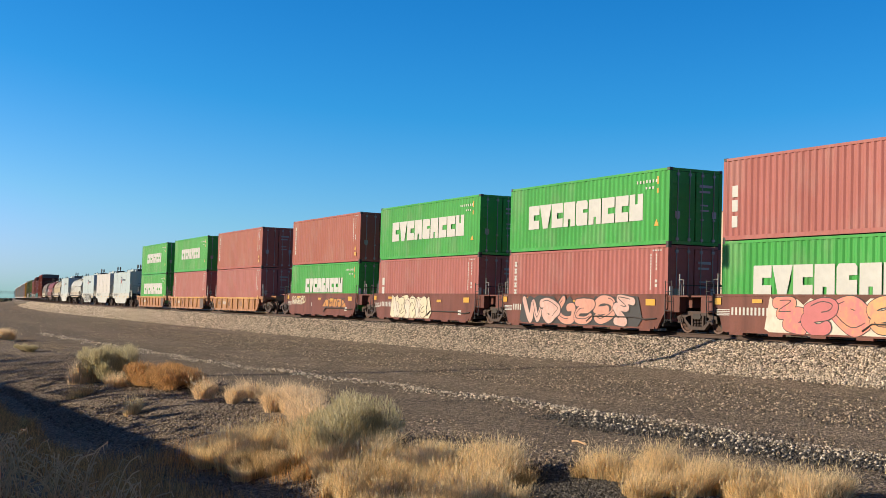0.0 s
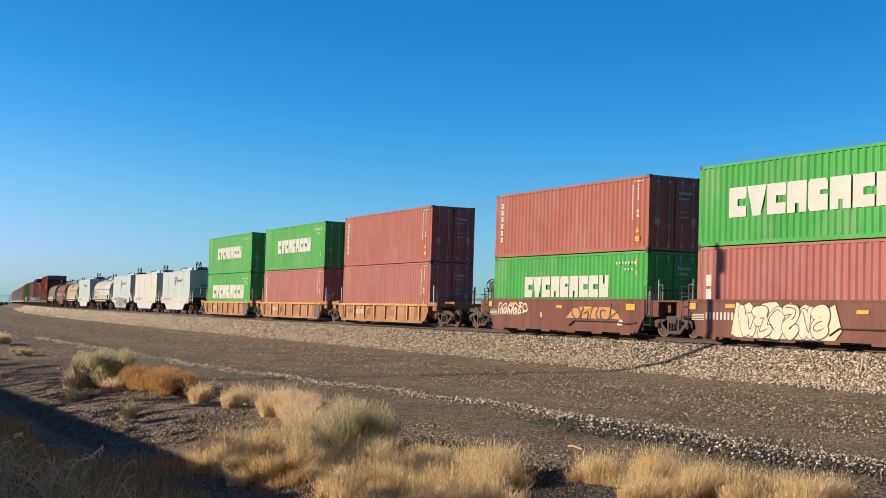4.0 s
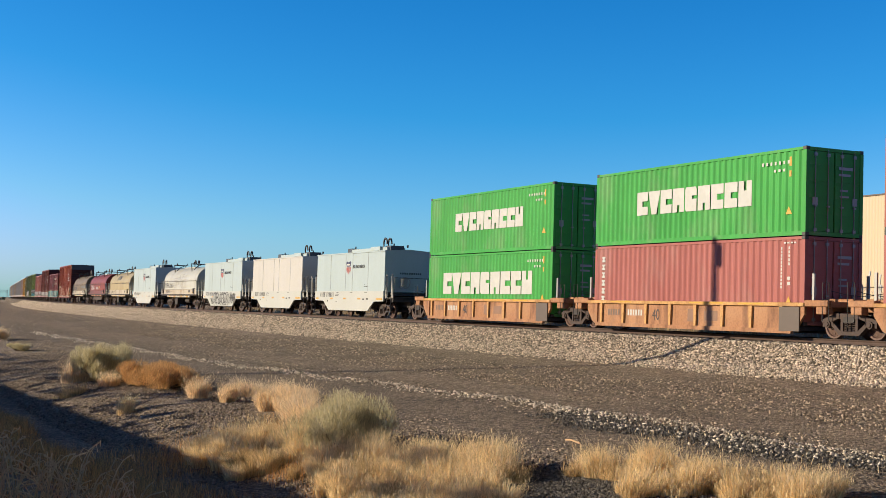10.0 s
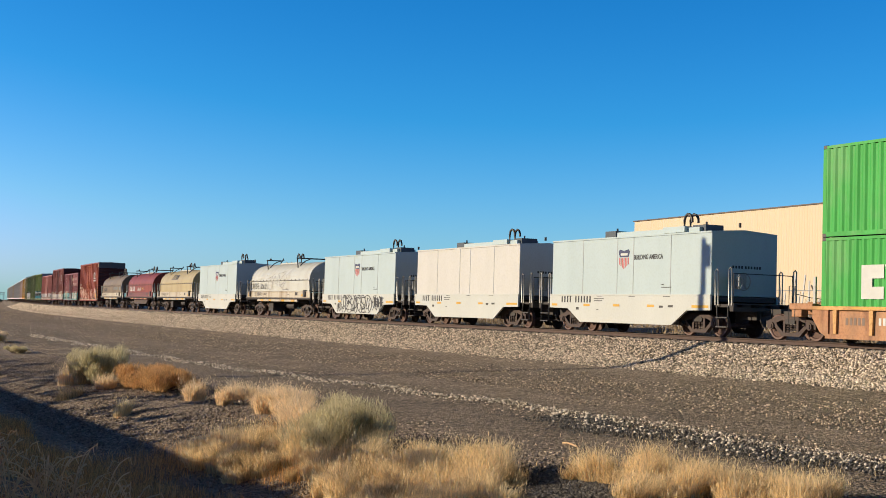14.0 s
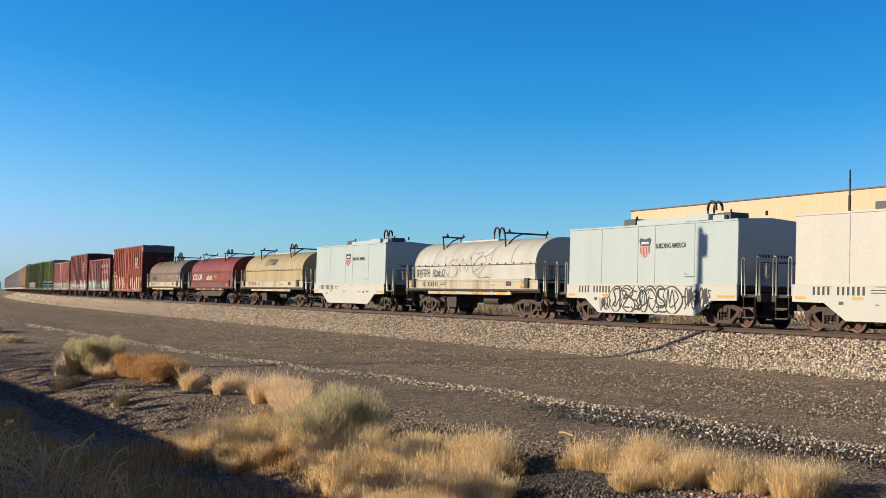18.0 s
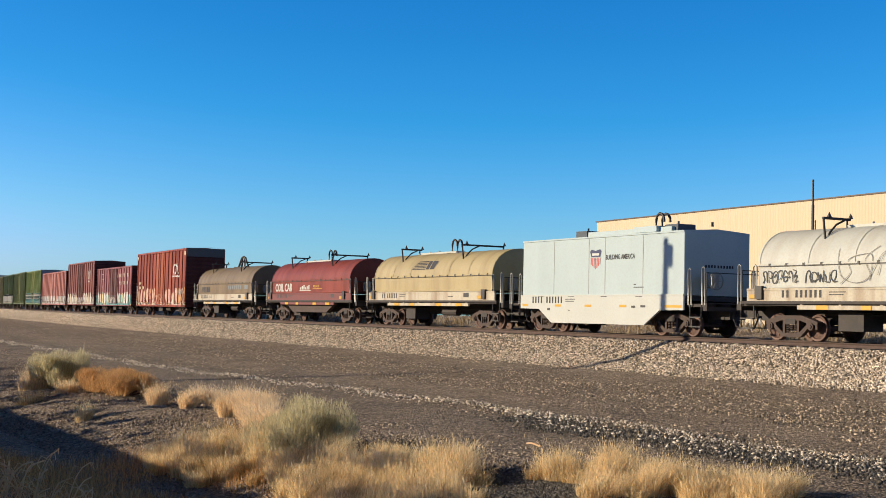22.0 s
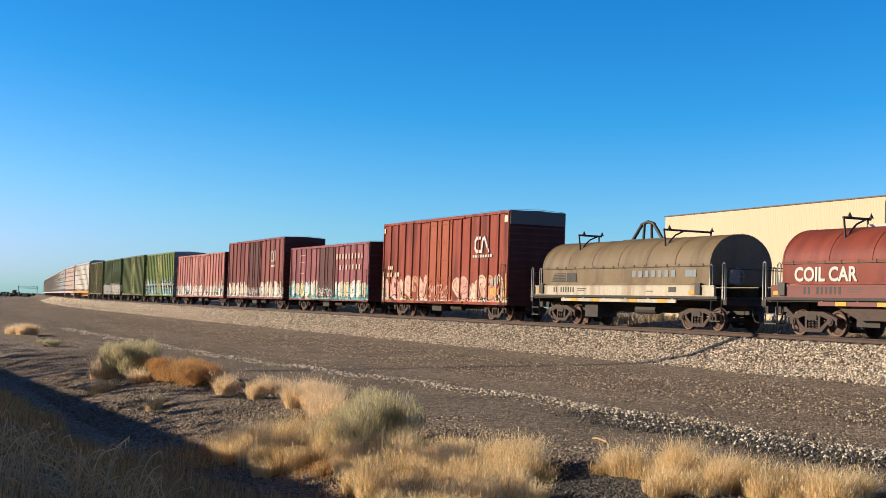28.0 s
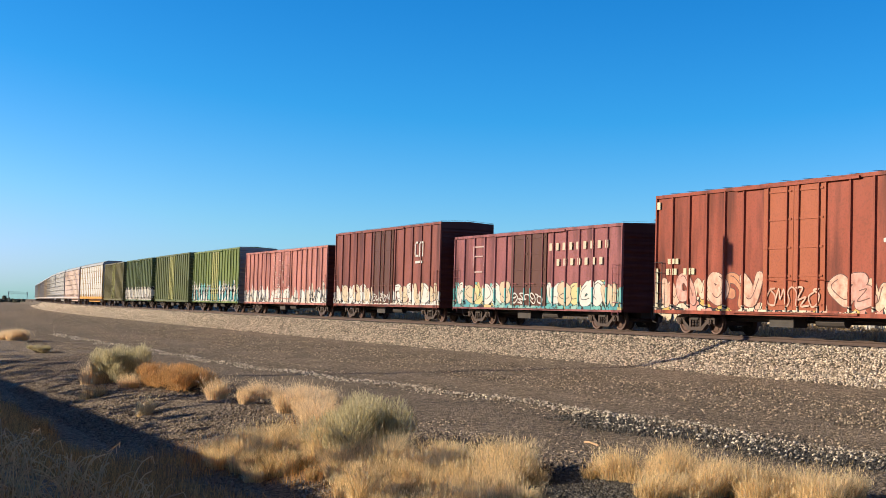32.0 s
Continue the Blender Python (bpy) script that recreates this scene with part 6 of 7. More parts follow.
    def rows(t, y):
        y -= 0.062
        part("name_block", made(bars, [(1.85 + 0.56 * k, 2.08 + 0.56 * k, 3.30, 3.62) for k in range(9)] + [(2.5 + 0.57 * k, 2.73 + 0.57 * k, 2.64, 2.94) for k in range(7)], y), plain("cream_block_paint", (0.66, 0.56, 0.42)), t, "two rows of plain cream block shapes")
        part("shield", made(lambda bm: [sheet(bm, [(a, b), (c, b), (c, d), (a, d)], y) for a, b, c, d in ((-5.5, 3.65, -4.3, 3.72), (-5.5, 2.7, -5.43, 3.65), (-4.37, 2.7, -4.3, 3.65), (-5.3, 2.45, -4.5, 2.52), (-5.35, 3.2, -4.45, 3.26))]), plain("faded_shield_paint", (0.55, 0.38, 0.36)), t, "faded outline of a shield")

    def corner(t, y):
        y -= 0.062
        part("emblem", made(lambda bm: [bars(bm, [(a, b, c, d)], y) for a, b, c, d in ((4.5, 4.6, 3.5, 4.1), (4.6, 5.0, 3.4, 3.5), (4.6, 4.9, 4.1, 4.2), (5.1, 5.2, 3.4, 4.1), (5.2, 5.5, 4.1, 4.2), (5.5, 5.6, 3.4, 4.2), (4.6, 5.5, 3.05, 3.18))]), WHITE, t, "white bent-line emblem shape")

    def patch(t, y):
        y -= 0.062
        rnd = random.Random(5)
        part("worn_patch", made(bars, [(a, a + rnd.uniform(0.15, 0.5), z, z + 0.05) for z in np.arange(1.2, 4.2, 0.12) for a in (rnd.uniform(-2.2, -1.6), rnd.uniform(-1.4, 0.2))], y - 0.03), plain("peeling_pale_paint", (0.62, 0.46, 0.38)), t, "peeling pale paint on the door")
    for mat, length, top, s, label, kw in (
            (P1, 15.5, 5.22, -261.35, "tall red-oxide box wagon with sprayed lettering along its foot", dict(ribs=15, roof=grey_roof, end=shaded_end, name_shape=arcs, blank_end=True, door_mat=painted("orange_oxide_door", (0.37, 0.095, 0.042), wear=0.35), sprays=([WORNPEACH, WORNROSE, WORNSAND, WORNPEACH, WORNDUSK], 51, 2.2, OXIDE))),
            (P2, 15.2, 4.32, -278.9, "low plum-coloured box wagon with teal and cream sprayed lettering", dict(ribs=14, door=3.2, end=shaded_end, door_mat=rusty_door, name_shape=rows, sprays=([CHALK, SAND, LEMON, CHALK], 61, 2.0, BLACKINK))),
            (P3, 15.5, 5.2, -295.9, "dark brown box wagon with white sprayed lettering", dict(ribs=13, end=shaded_end, door_mat=rusty_door, name_shape=corner, sprays=([CHALK, SAND], 71, 2.0, BLACKINK))),
            (P4, 18.6, 4.55, -314.35, "sun-faded pink-red long box wagon with peeling paint", dict(ribs=18, door=4.0, end=shaded_end, name_shape=patch)),
            (P5, 15.3, 5.1, -333.3, "leaf-green box wagon with grey roof and sprayed foot", dict(ribs=17, door=2.4, roof=grey_roof, end=grey_roof, door_mat=lime)),
            (P6, 15.4, 5.2, -350.5, "olive-green box wagon with ribbed sides", dict(ribs=17, door=2.4, roof=grey_roof, door_mat=lime)),
            (P7, 15.8, 5.2, -368.2, "dull green box wagon with white sprayed shapes", dict(ribs=17, door=2.4)),
            (P8, 15.8, 5.2, -386.4, "olive-brown box wagon with ribbed sides", dict(ribs=17, door=2.4, roof=grey_roof, door_mat=lime))):
        place(box_wagon(mat, length, top, label, **kw), s)
    amber_deck = painted("amber_deck_paint", (0.60, 0.30, 0.04), wear=0.2)
    dun = painted("dusty_pink_panel", (0.66, 0.52, 0.46), wear=0.2)
    grey = painted("dusty_grey_panel", (0.56, 0.55, 0.54), wear=0.2)
    pale = painted("pale_panel", (0.62, 0.62, 0.60), wear=0.15)
    sand = painted("sand_panel", (0.64, 0.55, 0.43), wear=0.2)
    for k, (mat, base, label) in enumerate(((pale, amber_deck, "white autorack wagon on an amber deck"), (dun, dun, "dusty pink long autorack wagon"), (grey, grey, "dusty grey long autorack wagon"), (pale, grey, "pale grey autorack wagon"), (sand, grey, "sand-coloured long autorack wagon"), (sand, sand, "sand-coloured long autorack wagon"), (dun, grey, "dusty pink long autorack wagon"), (grey, grey, "dusty grey long autorack wagon"), (sand, sand, "sand-coloured long autorack wagon"), (pale, grey, "pale grey autorack wagon"), (grey, grey, "dusty grey long autorack wagon"))):
        place(rack_wagon(mat, base, label), -409.5 - 28.4 * k)


build_train()

# ---- beyond the track ----
def build_warehouse():
    t = thing("warehouse", "long tan ribbed-metal warehouse behind the track", "building")
    wall = material("tan_ribbed_cladding", [(0.68, 0.535, 0.35), (0.72, 0.57, 0.38), (0.60, 0.47, 0.31)], 0.2, 0.6, 0, 0.0, 4, 6, 0.2)
    a, b = Vector((-97.86, 71.29, 0)), Vector((-40.0, 66.8, 0))
    d = (b - a)
    length, turn = d.length, math.degrees(math.atan2(d.y, d.x))
    t.matrix_basis = pose(a.x, a.y, 0.3, 0, 0, turn)
    H = 9.15

    def front(bm):
        corrugated(bm, 0, length, 0, H, 0, 0.022, int(length / 0.3))
    part("wall", made(front), wall, t)
    part("wall", made(box, 0.0, length, 0.2, 45, 0, H - 0.1), wall, t)
    trim = plain("brown_roof_trim", (0.13, 0.09, 0.07))
    part("roof", made(box, -0.15, length + 0.15, -0.08, 45, H - 0.02, H + 0.07), trim, t, "dark brown roof edge")


build_warehouse()


def build_mast():
    t = thing("radio_mast", "thin dark steel mast in front of the warehouse", "mast")
    t.matrix_basis = pose(-62.63, 62.85, 0.35)
    part("pole", made(lambda bm: (tube(bm, [(0, 0, 0), (0, 0, 8)], 0.09, 8), tube(bm, [(0, 0, 8), (0, 0, 9.65)], 0.06, 8))), DARKPIPE, t)
    part("arm", made(lambda bm: tube(bm, [(0, 0, 1.8), (-3.0, 0, 1.75)], 0.05, 8)), DARKPIPE, t)
    part("cable", made(lambda bm: tube(bm, [(0.22, 0, 7.0), (0.25, 0, 2.4), (0.9, 0, 1.0)], 0.04, 6)), DARKPIPE, t)
    part("base", made(box, -0.3, 0.3, -0.3, 0.3, -0.1, 0.25), plain("concrete_base", (0.4, 0.38, 0.35)), t)


build_mast()


def build_fence():
    t = thing("chain_link_fence", "grey steel chain-link fence behind the track", "fence")
    n = 34
    for k in range(n):
        s = -110 + 3.0 * k
        p = on_track(s, -13, 0.1)
        shared("post", "fence post", lambda bm: tube(bm, [(0, 0, 0), (0, 0, 2.1), (0, -0.15, 2.35)], 0.035, 6), STEEL, t, Matrix.Translation(p))
    v, tri = [], []
    for s0 in np.arange(-110, -11, 0.3):
        for lean in (-2.0, 2.0):
            p, q = on_track(s0, -13, 0.15), on_track(s0 + lean, -13, 2.15)
            i = len(v)
            v += [tuple(p), (p.x + 0.012, p.y, p.z), tuple(q), (q.x + 0.012, q.y, q.z)]
            tri += [(i, i + 1, i + 3), (i, i + 3, i + 2)]
    ob = new("mesh", mesh_of("mesh", v, tri, STEEL))
    ob.parent = t
    part("top_rail", made(lambda bm: tube(bm, [tuple(on_track(s, -13, 2.2)) for s in range(-110, -10, 5)], 0.025, 6)), STEEL, t)


build_fence()


def build_yard():
    """Dry weeds along the fence and pale boards leaning behind it."""
    rng = np.random.default_rng(21)
    n = 26000
    s = -150 + 150 * rng.uniform(0, 1, n)
    q = -7 - 9 * rng.uniform(0, 1, n)
    a, r = BEND * s, 1 / BEND + q
    x, y = r * np.sin(a), NEAR + 1 / BEND - r * np.cos(a)
    h = rng.uniform(0.1, 0.4, n) * (1.0 + 0.8 * np.sin(s * 0.7) * np.sin(s * 0.23))
    v, t = blades(x, y, ground_height(x, y) - 0.05, h, (rng.normal(0, 0.35, n) * h, rng.normal(0, 0.35, n) * h), rng.uniform(0.02, 0.05, n), rng)
    tagged(new("dry_weeds", mesh_of("dry_weeds", v, t, straw("dusty_weeds", (0.46, 0.34, 0.20), (0.62, 0.48, 0.30)))), "dusty dry weeds along the fence", "weeds", kind="stuff")
    rnd = random.Random(6)
    for k in range(56):
        s = -64 + 0.44 * k + rnd.uniform(-0.2, 0.2)
        b = thing("board", "pale weathered board leaning behind the fence", "board", "boards behind the fence")
        b.matrix_basis = Matrix.Translation(on_track(s, -15.5, 0.3)) @ pose(0, 0, 0, rnd.uniform(-8, -2), rnd.uniform(-5, 5), 0)
        part("plank", made(box, -0.05, 0.05, -0.02, 0.02, 0, rnd.uniform(1.5, 2.9)), plain("pale_board", (0.62, 0.60, 0.55)) if k == 0 else bpy.data.materials["pale_board"], b)
    for k, (s, h) in enumerate(((-47, 2.4), (-52, 1.9), (-66, 2.2), (-43, 1.8))):
        p = on_track(s, -14.2)
        shrub("shrub", p.x, p.y, 1.3, h, 5000, SAGE, "grey-green shrub by the fence", 300 + k)


def build_gantry():
    """A far signal bridge by the track."""
    t = thing("signal_gantry", "far grey steel signal gantry over the line", "gantry")
    a = radians(-80.9)
    t.matrix_basis = pose(800 * math.sin(a), 800 * math.cos(a), -1.5, 0, 0, 81)
    for x in (-5.2, 5.2):
        for y in (-0.6, 0.6):
            part("leg", made(box, x - 0.18, x + 0.18, y - 0.15, y + 0.15, 0, 6.2), STEEL, t)
    for z in (5.0, 6.2):
        part("beam", made(box, -5.6, 5.6, -0.3, 0.3, z - 0.14, z), STEEL, t)
    for k in range(8):
        part("brace", made(prism, [(-5.2 + 1.3 * k, 4.95), (-5.02 + 1.3 * k, 4.95), (-3.9 + 1.3 * k, 6.1), (-4.08 + 1.3 * k, 6.1)], -0.08, 0.08), STEEL, t)


build_gantry()


SCRUB = material("far_scrub", [(0.035, 0.045, 0.025), (0.06, 0.065, 0.035), (0.03, 0.035, 0.02)], 0.1, 0.9, 0, 0, 1, 1, 0.4)


def build_far_trees():
    """A thin dark line of scrub and trees along the horizon."""
    rng = np.random.default_rng(8)
    x, y, z, size = [], [], [], []
    for k in range(2600):
        a = math.radians(rng.uniform(-125, 10))
        d = rng.uniform(700, 1100)
        h = abs(rng.normal(0, 1)) * (2.2 + 1.8 * math.sin(a * 37) + math.sin(a * 91))
        px, py = d * math.sin(a), d * math.cos(a)
        for j in range(3):
            x.append(px + rng.normal(0, 2.5))
            y.append(py + rng.normal(0, 2.5))
            z.append(-1.0 + max(0, h) * rng.uniform(0.2, 1))
            size.append(rng.uniform(0.7, 2.0))
    ob = stones("far_scrub", np.array(x), np.array(y), np.array(z), np.array(size), SCRUB, "dark line of far scrub and trees on the horizon")
    ob["category"] = "scrub"


build_far_trees()


# ---- unseen things added behind the eye to cast the shade ----
def build_shade_shed():
    # only its shade is known: the shed is an added stand-in, never in view
    t = thing("shade_shed", "plain low shed added out of view to shade the ditch", "shed")
    y1 = -14.0
    reach = 24.0
    h = reach * math.tan(radians(SUN_HEIGHT)) / math.cos(radians(SHADOW_TURN)) - 2.35
    part("wall", made(box, -95, 8, y1 - 6, y1, -1.2, h - 0.9), plain("shed_wall", (0.30, 0.26, 0.22)), t)
    part("roof", made(box, -95.3, 8.3, y1 - 6.3, y1, h - 0.9, h - 0.7), plain("shed_roof", (0.18, 0.17, 0.16)), t)


build_shade_shed()


def build_shade_hedge():
    """Unseen shrubs added before the shed, so that their tops break its shadow's edge."""
    rng = np.random.default_rng(31)
    n = 1800
    h = 24.0 * math.tan(radians(SUN_HEIGHT)) / math.cos(radians(SHADOW_TURN)) - 2.35
    x = rng.uniform(-95, 8, n)
    top = 0.25 * np.sin(x * 0.9) + 0.22 * np.sin(x * 2.3 + 1) + 0.15 * np.sin(x * 5.1)
    z = h + 0.1 + np.minimum(0, -rng.uniform(0, 1, n) ** 2 * h) + top * 1.1
    ob = stones("hedge", x, -13.5 + rng.uniform(0, 0.6, n), z, rng.uniform(0.12, 0.36, n), SCRUB, "uneven leafy hedge added out of view to roughen the shade's edge")
    ob["category"] = "hedge"


def build_pole():
    t = thing("utility_pole", "tall wooden utility pole carrying a steel transformer", "pole")
    back = 33.0
    a = radians(SHADOW_TURN)
    x, y = -36.5 - back * math.sin(a), 29.9 - back * math.cos(a)
    top = 3.45 + back * math.tan(radians(SUN_HEIGHT))
    t.matrix_basis = pose(x, y, 0)
    
    def tapered(bm):
        rings = [[bm.verts.new((r * math.cos(a), r * math.sin(a), z)) for a in np.linspace(0, 5.76, 12)] for z, r in ((-1.6, 0.24), (4.0, 0.215), (8.5, 0.18), (top, 0.12))]
        for lo, hi in zip(rings, rings[1:]):
            for i in range(12):
                bm.faces.new((lo[i], lo[(i + 1) % 12], hi[(i + 1) % 12], hi[i]))
        bm.faces.new(rings[-1])
    part("pole", made(tapered), WOOD, t, soft=50)
    part("transformer", made(lambda bm: tube(bm, [(0.26, 0.0, top - 1.0), (0.26, 0.0, top - 0.25)], 0.14, 14)), STEEL, t, soft=50)
    part("bracket", made(box, 0.0, 0.3, -0.03, 0.03, top - 0.5, top - 0.42), STEEL, t)


build_pole()
build_shade_hedge()

# ---- road gravel ----
GRIT = material("road_grit", [(0.42, 0.325, 0.23), (0.66, 0.54, 0.40), (0.12, 0.09, 0.065)], 8, 0.95, 0, 0, 30, 1, 0.4, island=0.8)
PALESTONE = material("pale_windrow_stone", [(0.62, 0.53, 0.42), (0.90, 0.80, 0.66), (0.26, 0.21, 0.17)], 8, 0.9, 0, 0, 30, 1, 0.3, island=0.75)
DARKSTONE = material("dark_slope_pebble", [(0.25, 0.195, 0.155), (0.44, 0.35, 0.28), (0.11, 0.088, 0.07)], 8, 0.9, 0, 0, 30, 1, 0.3, island=0.6)


def on_ground(s, q):
    a, r = BEND * s, 1 / BEND + q
    x, y = r * np.sin(a), NEAR + 1 / BEND - r * np.cos(a)
    return x, y, ground_height(x, y)


def scatter_road():
    rng = np.random.default_rng(11)
    n = 120000
    s = -13 - 75 * rng.uniform(0, 1, n) ** 1.6
    q = rng.uniform(4.0, 19.5, n)
    clump = np.array([noise.noise((a * 0.35, b * 0.9, 7)) for a, b in zip(s, q)])
    bare = np.exp(-((q - 5.2) / 1.0) ** 2) + np.exp(-((q - 15.7) / 1.5) ** 2) + 0.8 * np.exp(-((q - 11.9) / 0.8) ** 2)
    keep = rng.uniform(-0.5, 0.7, n) < clump + 0.15 - 1.0 * bare
    x, y, z = on_ground(s[keep], q[keep])
    stones("road_gravel", x, y, z + 0.004, 0.008 + 0.040 * rng.uniform(0, 1, keep.sum()) ** 2.6, GRIT, "loose grey-brown gravel on the service road")
    n = 9000
    s, q = rng.uniform(-230, -80, n), rng.uniform(4.2, 19.5, n)
    x, y, z = on_ground(s, q)
    stones("far_gravel", x, y, z + 0.003, rng.uniform(0.02, 0.055, n), GRIT, "loose grey-brown gravel far along the service road")
    n = 5200
    s = -13 - 81 * rng.uniform(0, 1, n) ** 1.5
    q = np.interp(s, [-95, -50, -36, -27, -20, -12], [15.6, 15.0, 14.0, 13.4, 13.55, 14.1]) + 0.2 * np.sin(s * 0.9)
    off = rng.normal(0, 0.17, n)
    x, y, z = on_ground(s, q + off)
    stones("windrow_stones", x, y, z + 0.012 + 0.10 * rng.uniform(0, 1, n) * np.exp(-(off / 0.18) ** 2), rng.uniform(0.016, 0.054, n) * np.where(s > -24, 0.6, 1.0), PALESTONE, "low windrow of pale stones along the road")
    n = 7000
    s = -12 - 14 * rng.uniform(0, 1, n)
    q = 14.35 + rng.normal(0, 0.42, n) + 0.25 * np.sin(s * 1.3)
    x, y, z = on_ground(s, q)
    stones("dark_stones", x, y, z + 0.015, rng.uniform(0.012, 0.042, n), material("dark_grey_stone", [(0.07, 0.062, 0.055), (0.20, 0.18, 0.155), (0.03, 0.027, 0.025)], 8, 0.85, 0, 0, 30, 1, 0.3, island=0.8), "spill of dark and pale broken stones")
    n = 420
    s = -12 - 14 * rng.uniform(0, 1, n)
    x, y, z = on_ground(s, 14.2 + rng.normal(0, 0.45, n) + 0.25 * np.sin(s * 1.3))
    stones("pale_stones", x, y, z + 0.03, rng.uniform(0.02, 0.055, n), PALESTONE, "pale broken stones among the dark spill")
    n = 9000
    x, y = -17.1 + rng.normal(0, 0.75, n), 11.5 + rng.normal(0, 0.5, n)
    stones("dark_stones", x, y, ground_height(x, y) + 0.02, rng.uniform(0.015, 0.045, n), bpy.data.materials["dark_grey_stone"], "dark broken stones between the grass tufts")
    n = 30000
    s = -14 - 46 * rng.uniform(0, 1, n)
    q = rng.uniform(18.0, 24.0, n)
    x, y, z = on_ground(s, q)
    stones("slope_pebbles", x, y, z + 0.01, rng.uniform(0.015, 0.045, n), DARKSTONE, "dark brown pebbles on the ditch slope")


scatter_road()


# ---- plants ----
def straw(name, low, high, island=0.35):
    return material(name, [low, high, tuple(c * 0.6 for c in low)], 3, 0.8, 0, 0, 20, 1, 0.2, island=island, thin=0.5)


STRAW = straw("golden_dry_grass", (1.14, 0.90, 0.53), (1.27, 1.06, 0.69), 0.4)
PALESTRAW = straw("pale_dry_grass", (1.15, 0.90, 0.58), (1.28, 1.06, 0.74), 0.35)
DULLSTRAW = straw("dull_dry_grass", (0.80, 0.58, 0.30), (0.92, 0.70, 0.40), 0.5)
DITCHGRASS = straw("brown_ditch_grass", (0.84, 0.46, 0.18), (1.0, 0.62, 0.28), 0.6)
RUSSET = straw("russet_dry_shrub", (0.84, 0.49, 0.20), (0.95, 0.60, 0.29))
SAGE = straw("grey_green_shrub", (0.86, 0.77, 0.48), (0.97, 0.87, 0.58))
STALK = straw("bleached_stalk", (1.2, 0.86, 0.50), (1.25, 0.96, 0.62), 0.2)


def blades(x, y, z, height, lean, width, rng, droop=0.35):
    """Curved tapering blades, three triangles each."""
    n = len(x)
    a = rng.uniform(0, 6.283, n)
    wx, wy = np.cos(a) * width, np.sin(a) * width
    lx, ly = lean
    v = np.empty((n, 5, 3))
    m = rng.uniform(0.5, 0.62, n)
    for k, (f, w) in enumerate(((0, 1), (0, -1), (1, 0.7), (1, -0.7))):
        bx = x + f * lx * m * 0.45
        by = y + f * ly * m * 0.45
        v[:, k] = np.stack([bx + wx * w, by + wy * w, z + f * height * m], -1)
    v[:, 4] = np.stack([x + lx, y + ly, z + height * (1 - droop * rng.uniform(0, 1, n))], -1)
    t = np.array([(0, 1, 3), (0, 3, 2), (2, 3, 4)])
    return v.reshape(-1, 3), (t[None] + 5 * np.arange(n)[:, None, None]).reshape(-1, 3)


def tuft(x, y, radius, height, n, mat, label, seed, group="dry grass tufts", width=0.006):
    """Bunch grass: loose fine blades and seed heads, thick at the foot and feathery above."""
    rng = np.random.default_rng(seed)
    a, r = rng.uniform(0, 6.283, n), np.sqrt(rng.uniform(0, 1, n))
    core = rng.uniform(0.45, 0.9) * radius
    bx, by = core * r * np.cos(a), core * r * np.sin(a)
    h = height * (1 - 0.45 * r ** 2) * (0.2 + 0.8 * rng.uniform(0, 1, n) ** 0.8)
    h *= 1 + 0.22 * np.sin(4 * a + 2 * seed) * r
    tall = rng.uniform(0, 1, n) < 0.05
    h = np.where(tall, height * rng.uniform(0.9, 1.2, n), h)
    out = rng.uniform(0.1, 0.55, n) * r + 0.05
    loose = np.abs(rng.normal(0, 0.22, n)) + 0.04
    b = rng.uniform(0, 6.283, n)
    sway = rng.normal(0, 0.08, 2)
    lean = (h * (out * np.cos(a) + loose * np.cos(b) + sway[0] + 0.05), h * (out * np.sin(a) + loose * np.sin(b) + sway[1]))
    z = ground_height(x + bx, y + by) - float(ground_height(x, y))
    v, t = blades(bx, by, z - 0.05, h, lean, width * rng.uniform(0.5, 1.2, n) * np.where(tall, 0.6, 1), rng, 0.25)
    # seed heads: short bright flecks about the tops
    k = rng.choice(n, n // 4)
    f = rng.uniform(0.65, 1.0, len(k))
    v2, t2 = blades(bx[k] + lean[0][k] * f, by[k] + lean[1][k] * f, z[k] + h[k] * (f - 0.15), rng.uniform(0.04, 0.11, len(k)), (rng.normal(0, 0.03, len(k)), rng.normal(0, 0.03, len(k))), width * 0.8, rng, 0.3)
    ob = tagged(new("grass_tuft", mesh_of("grass_tuft", np.concatenate([v, v2]), np.concatenate([t, t2 + len(v)]), mat)), label, "grass", group)
    ob.location = (x, y, float(ground_height(x, y)))
    return ob


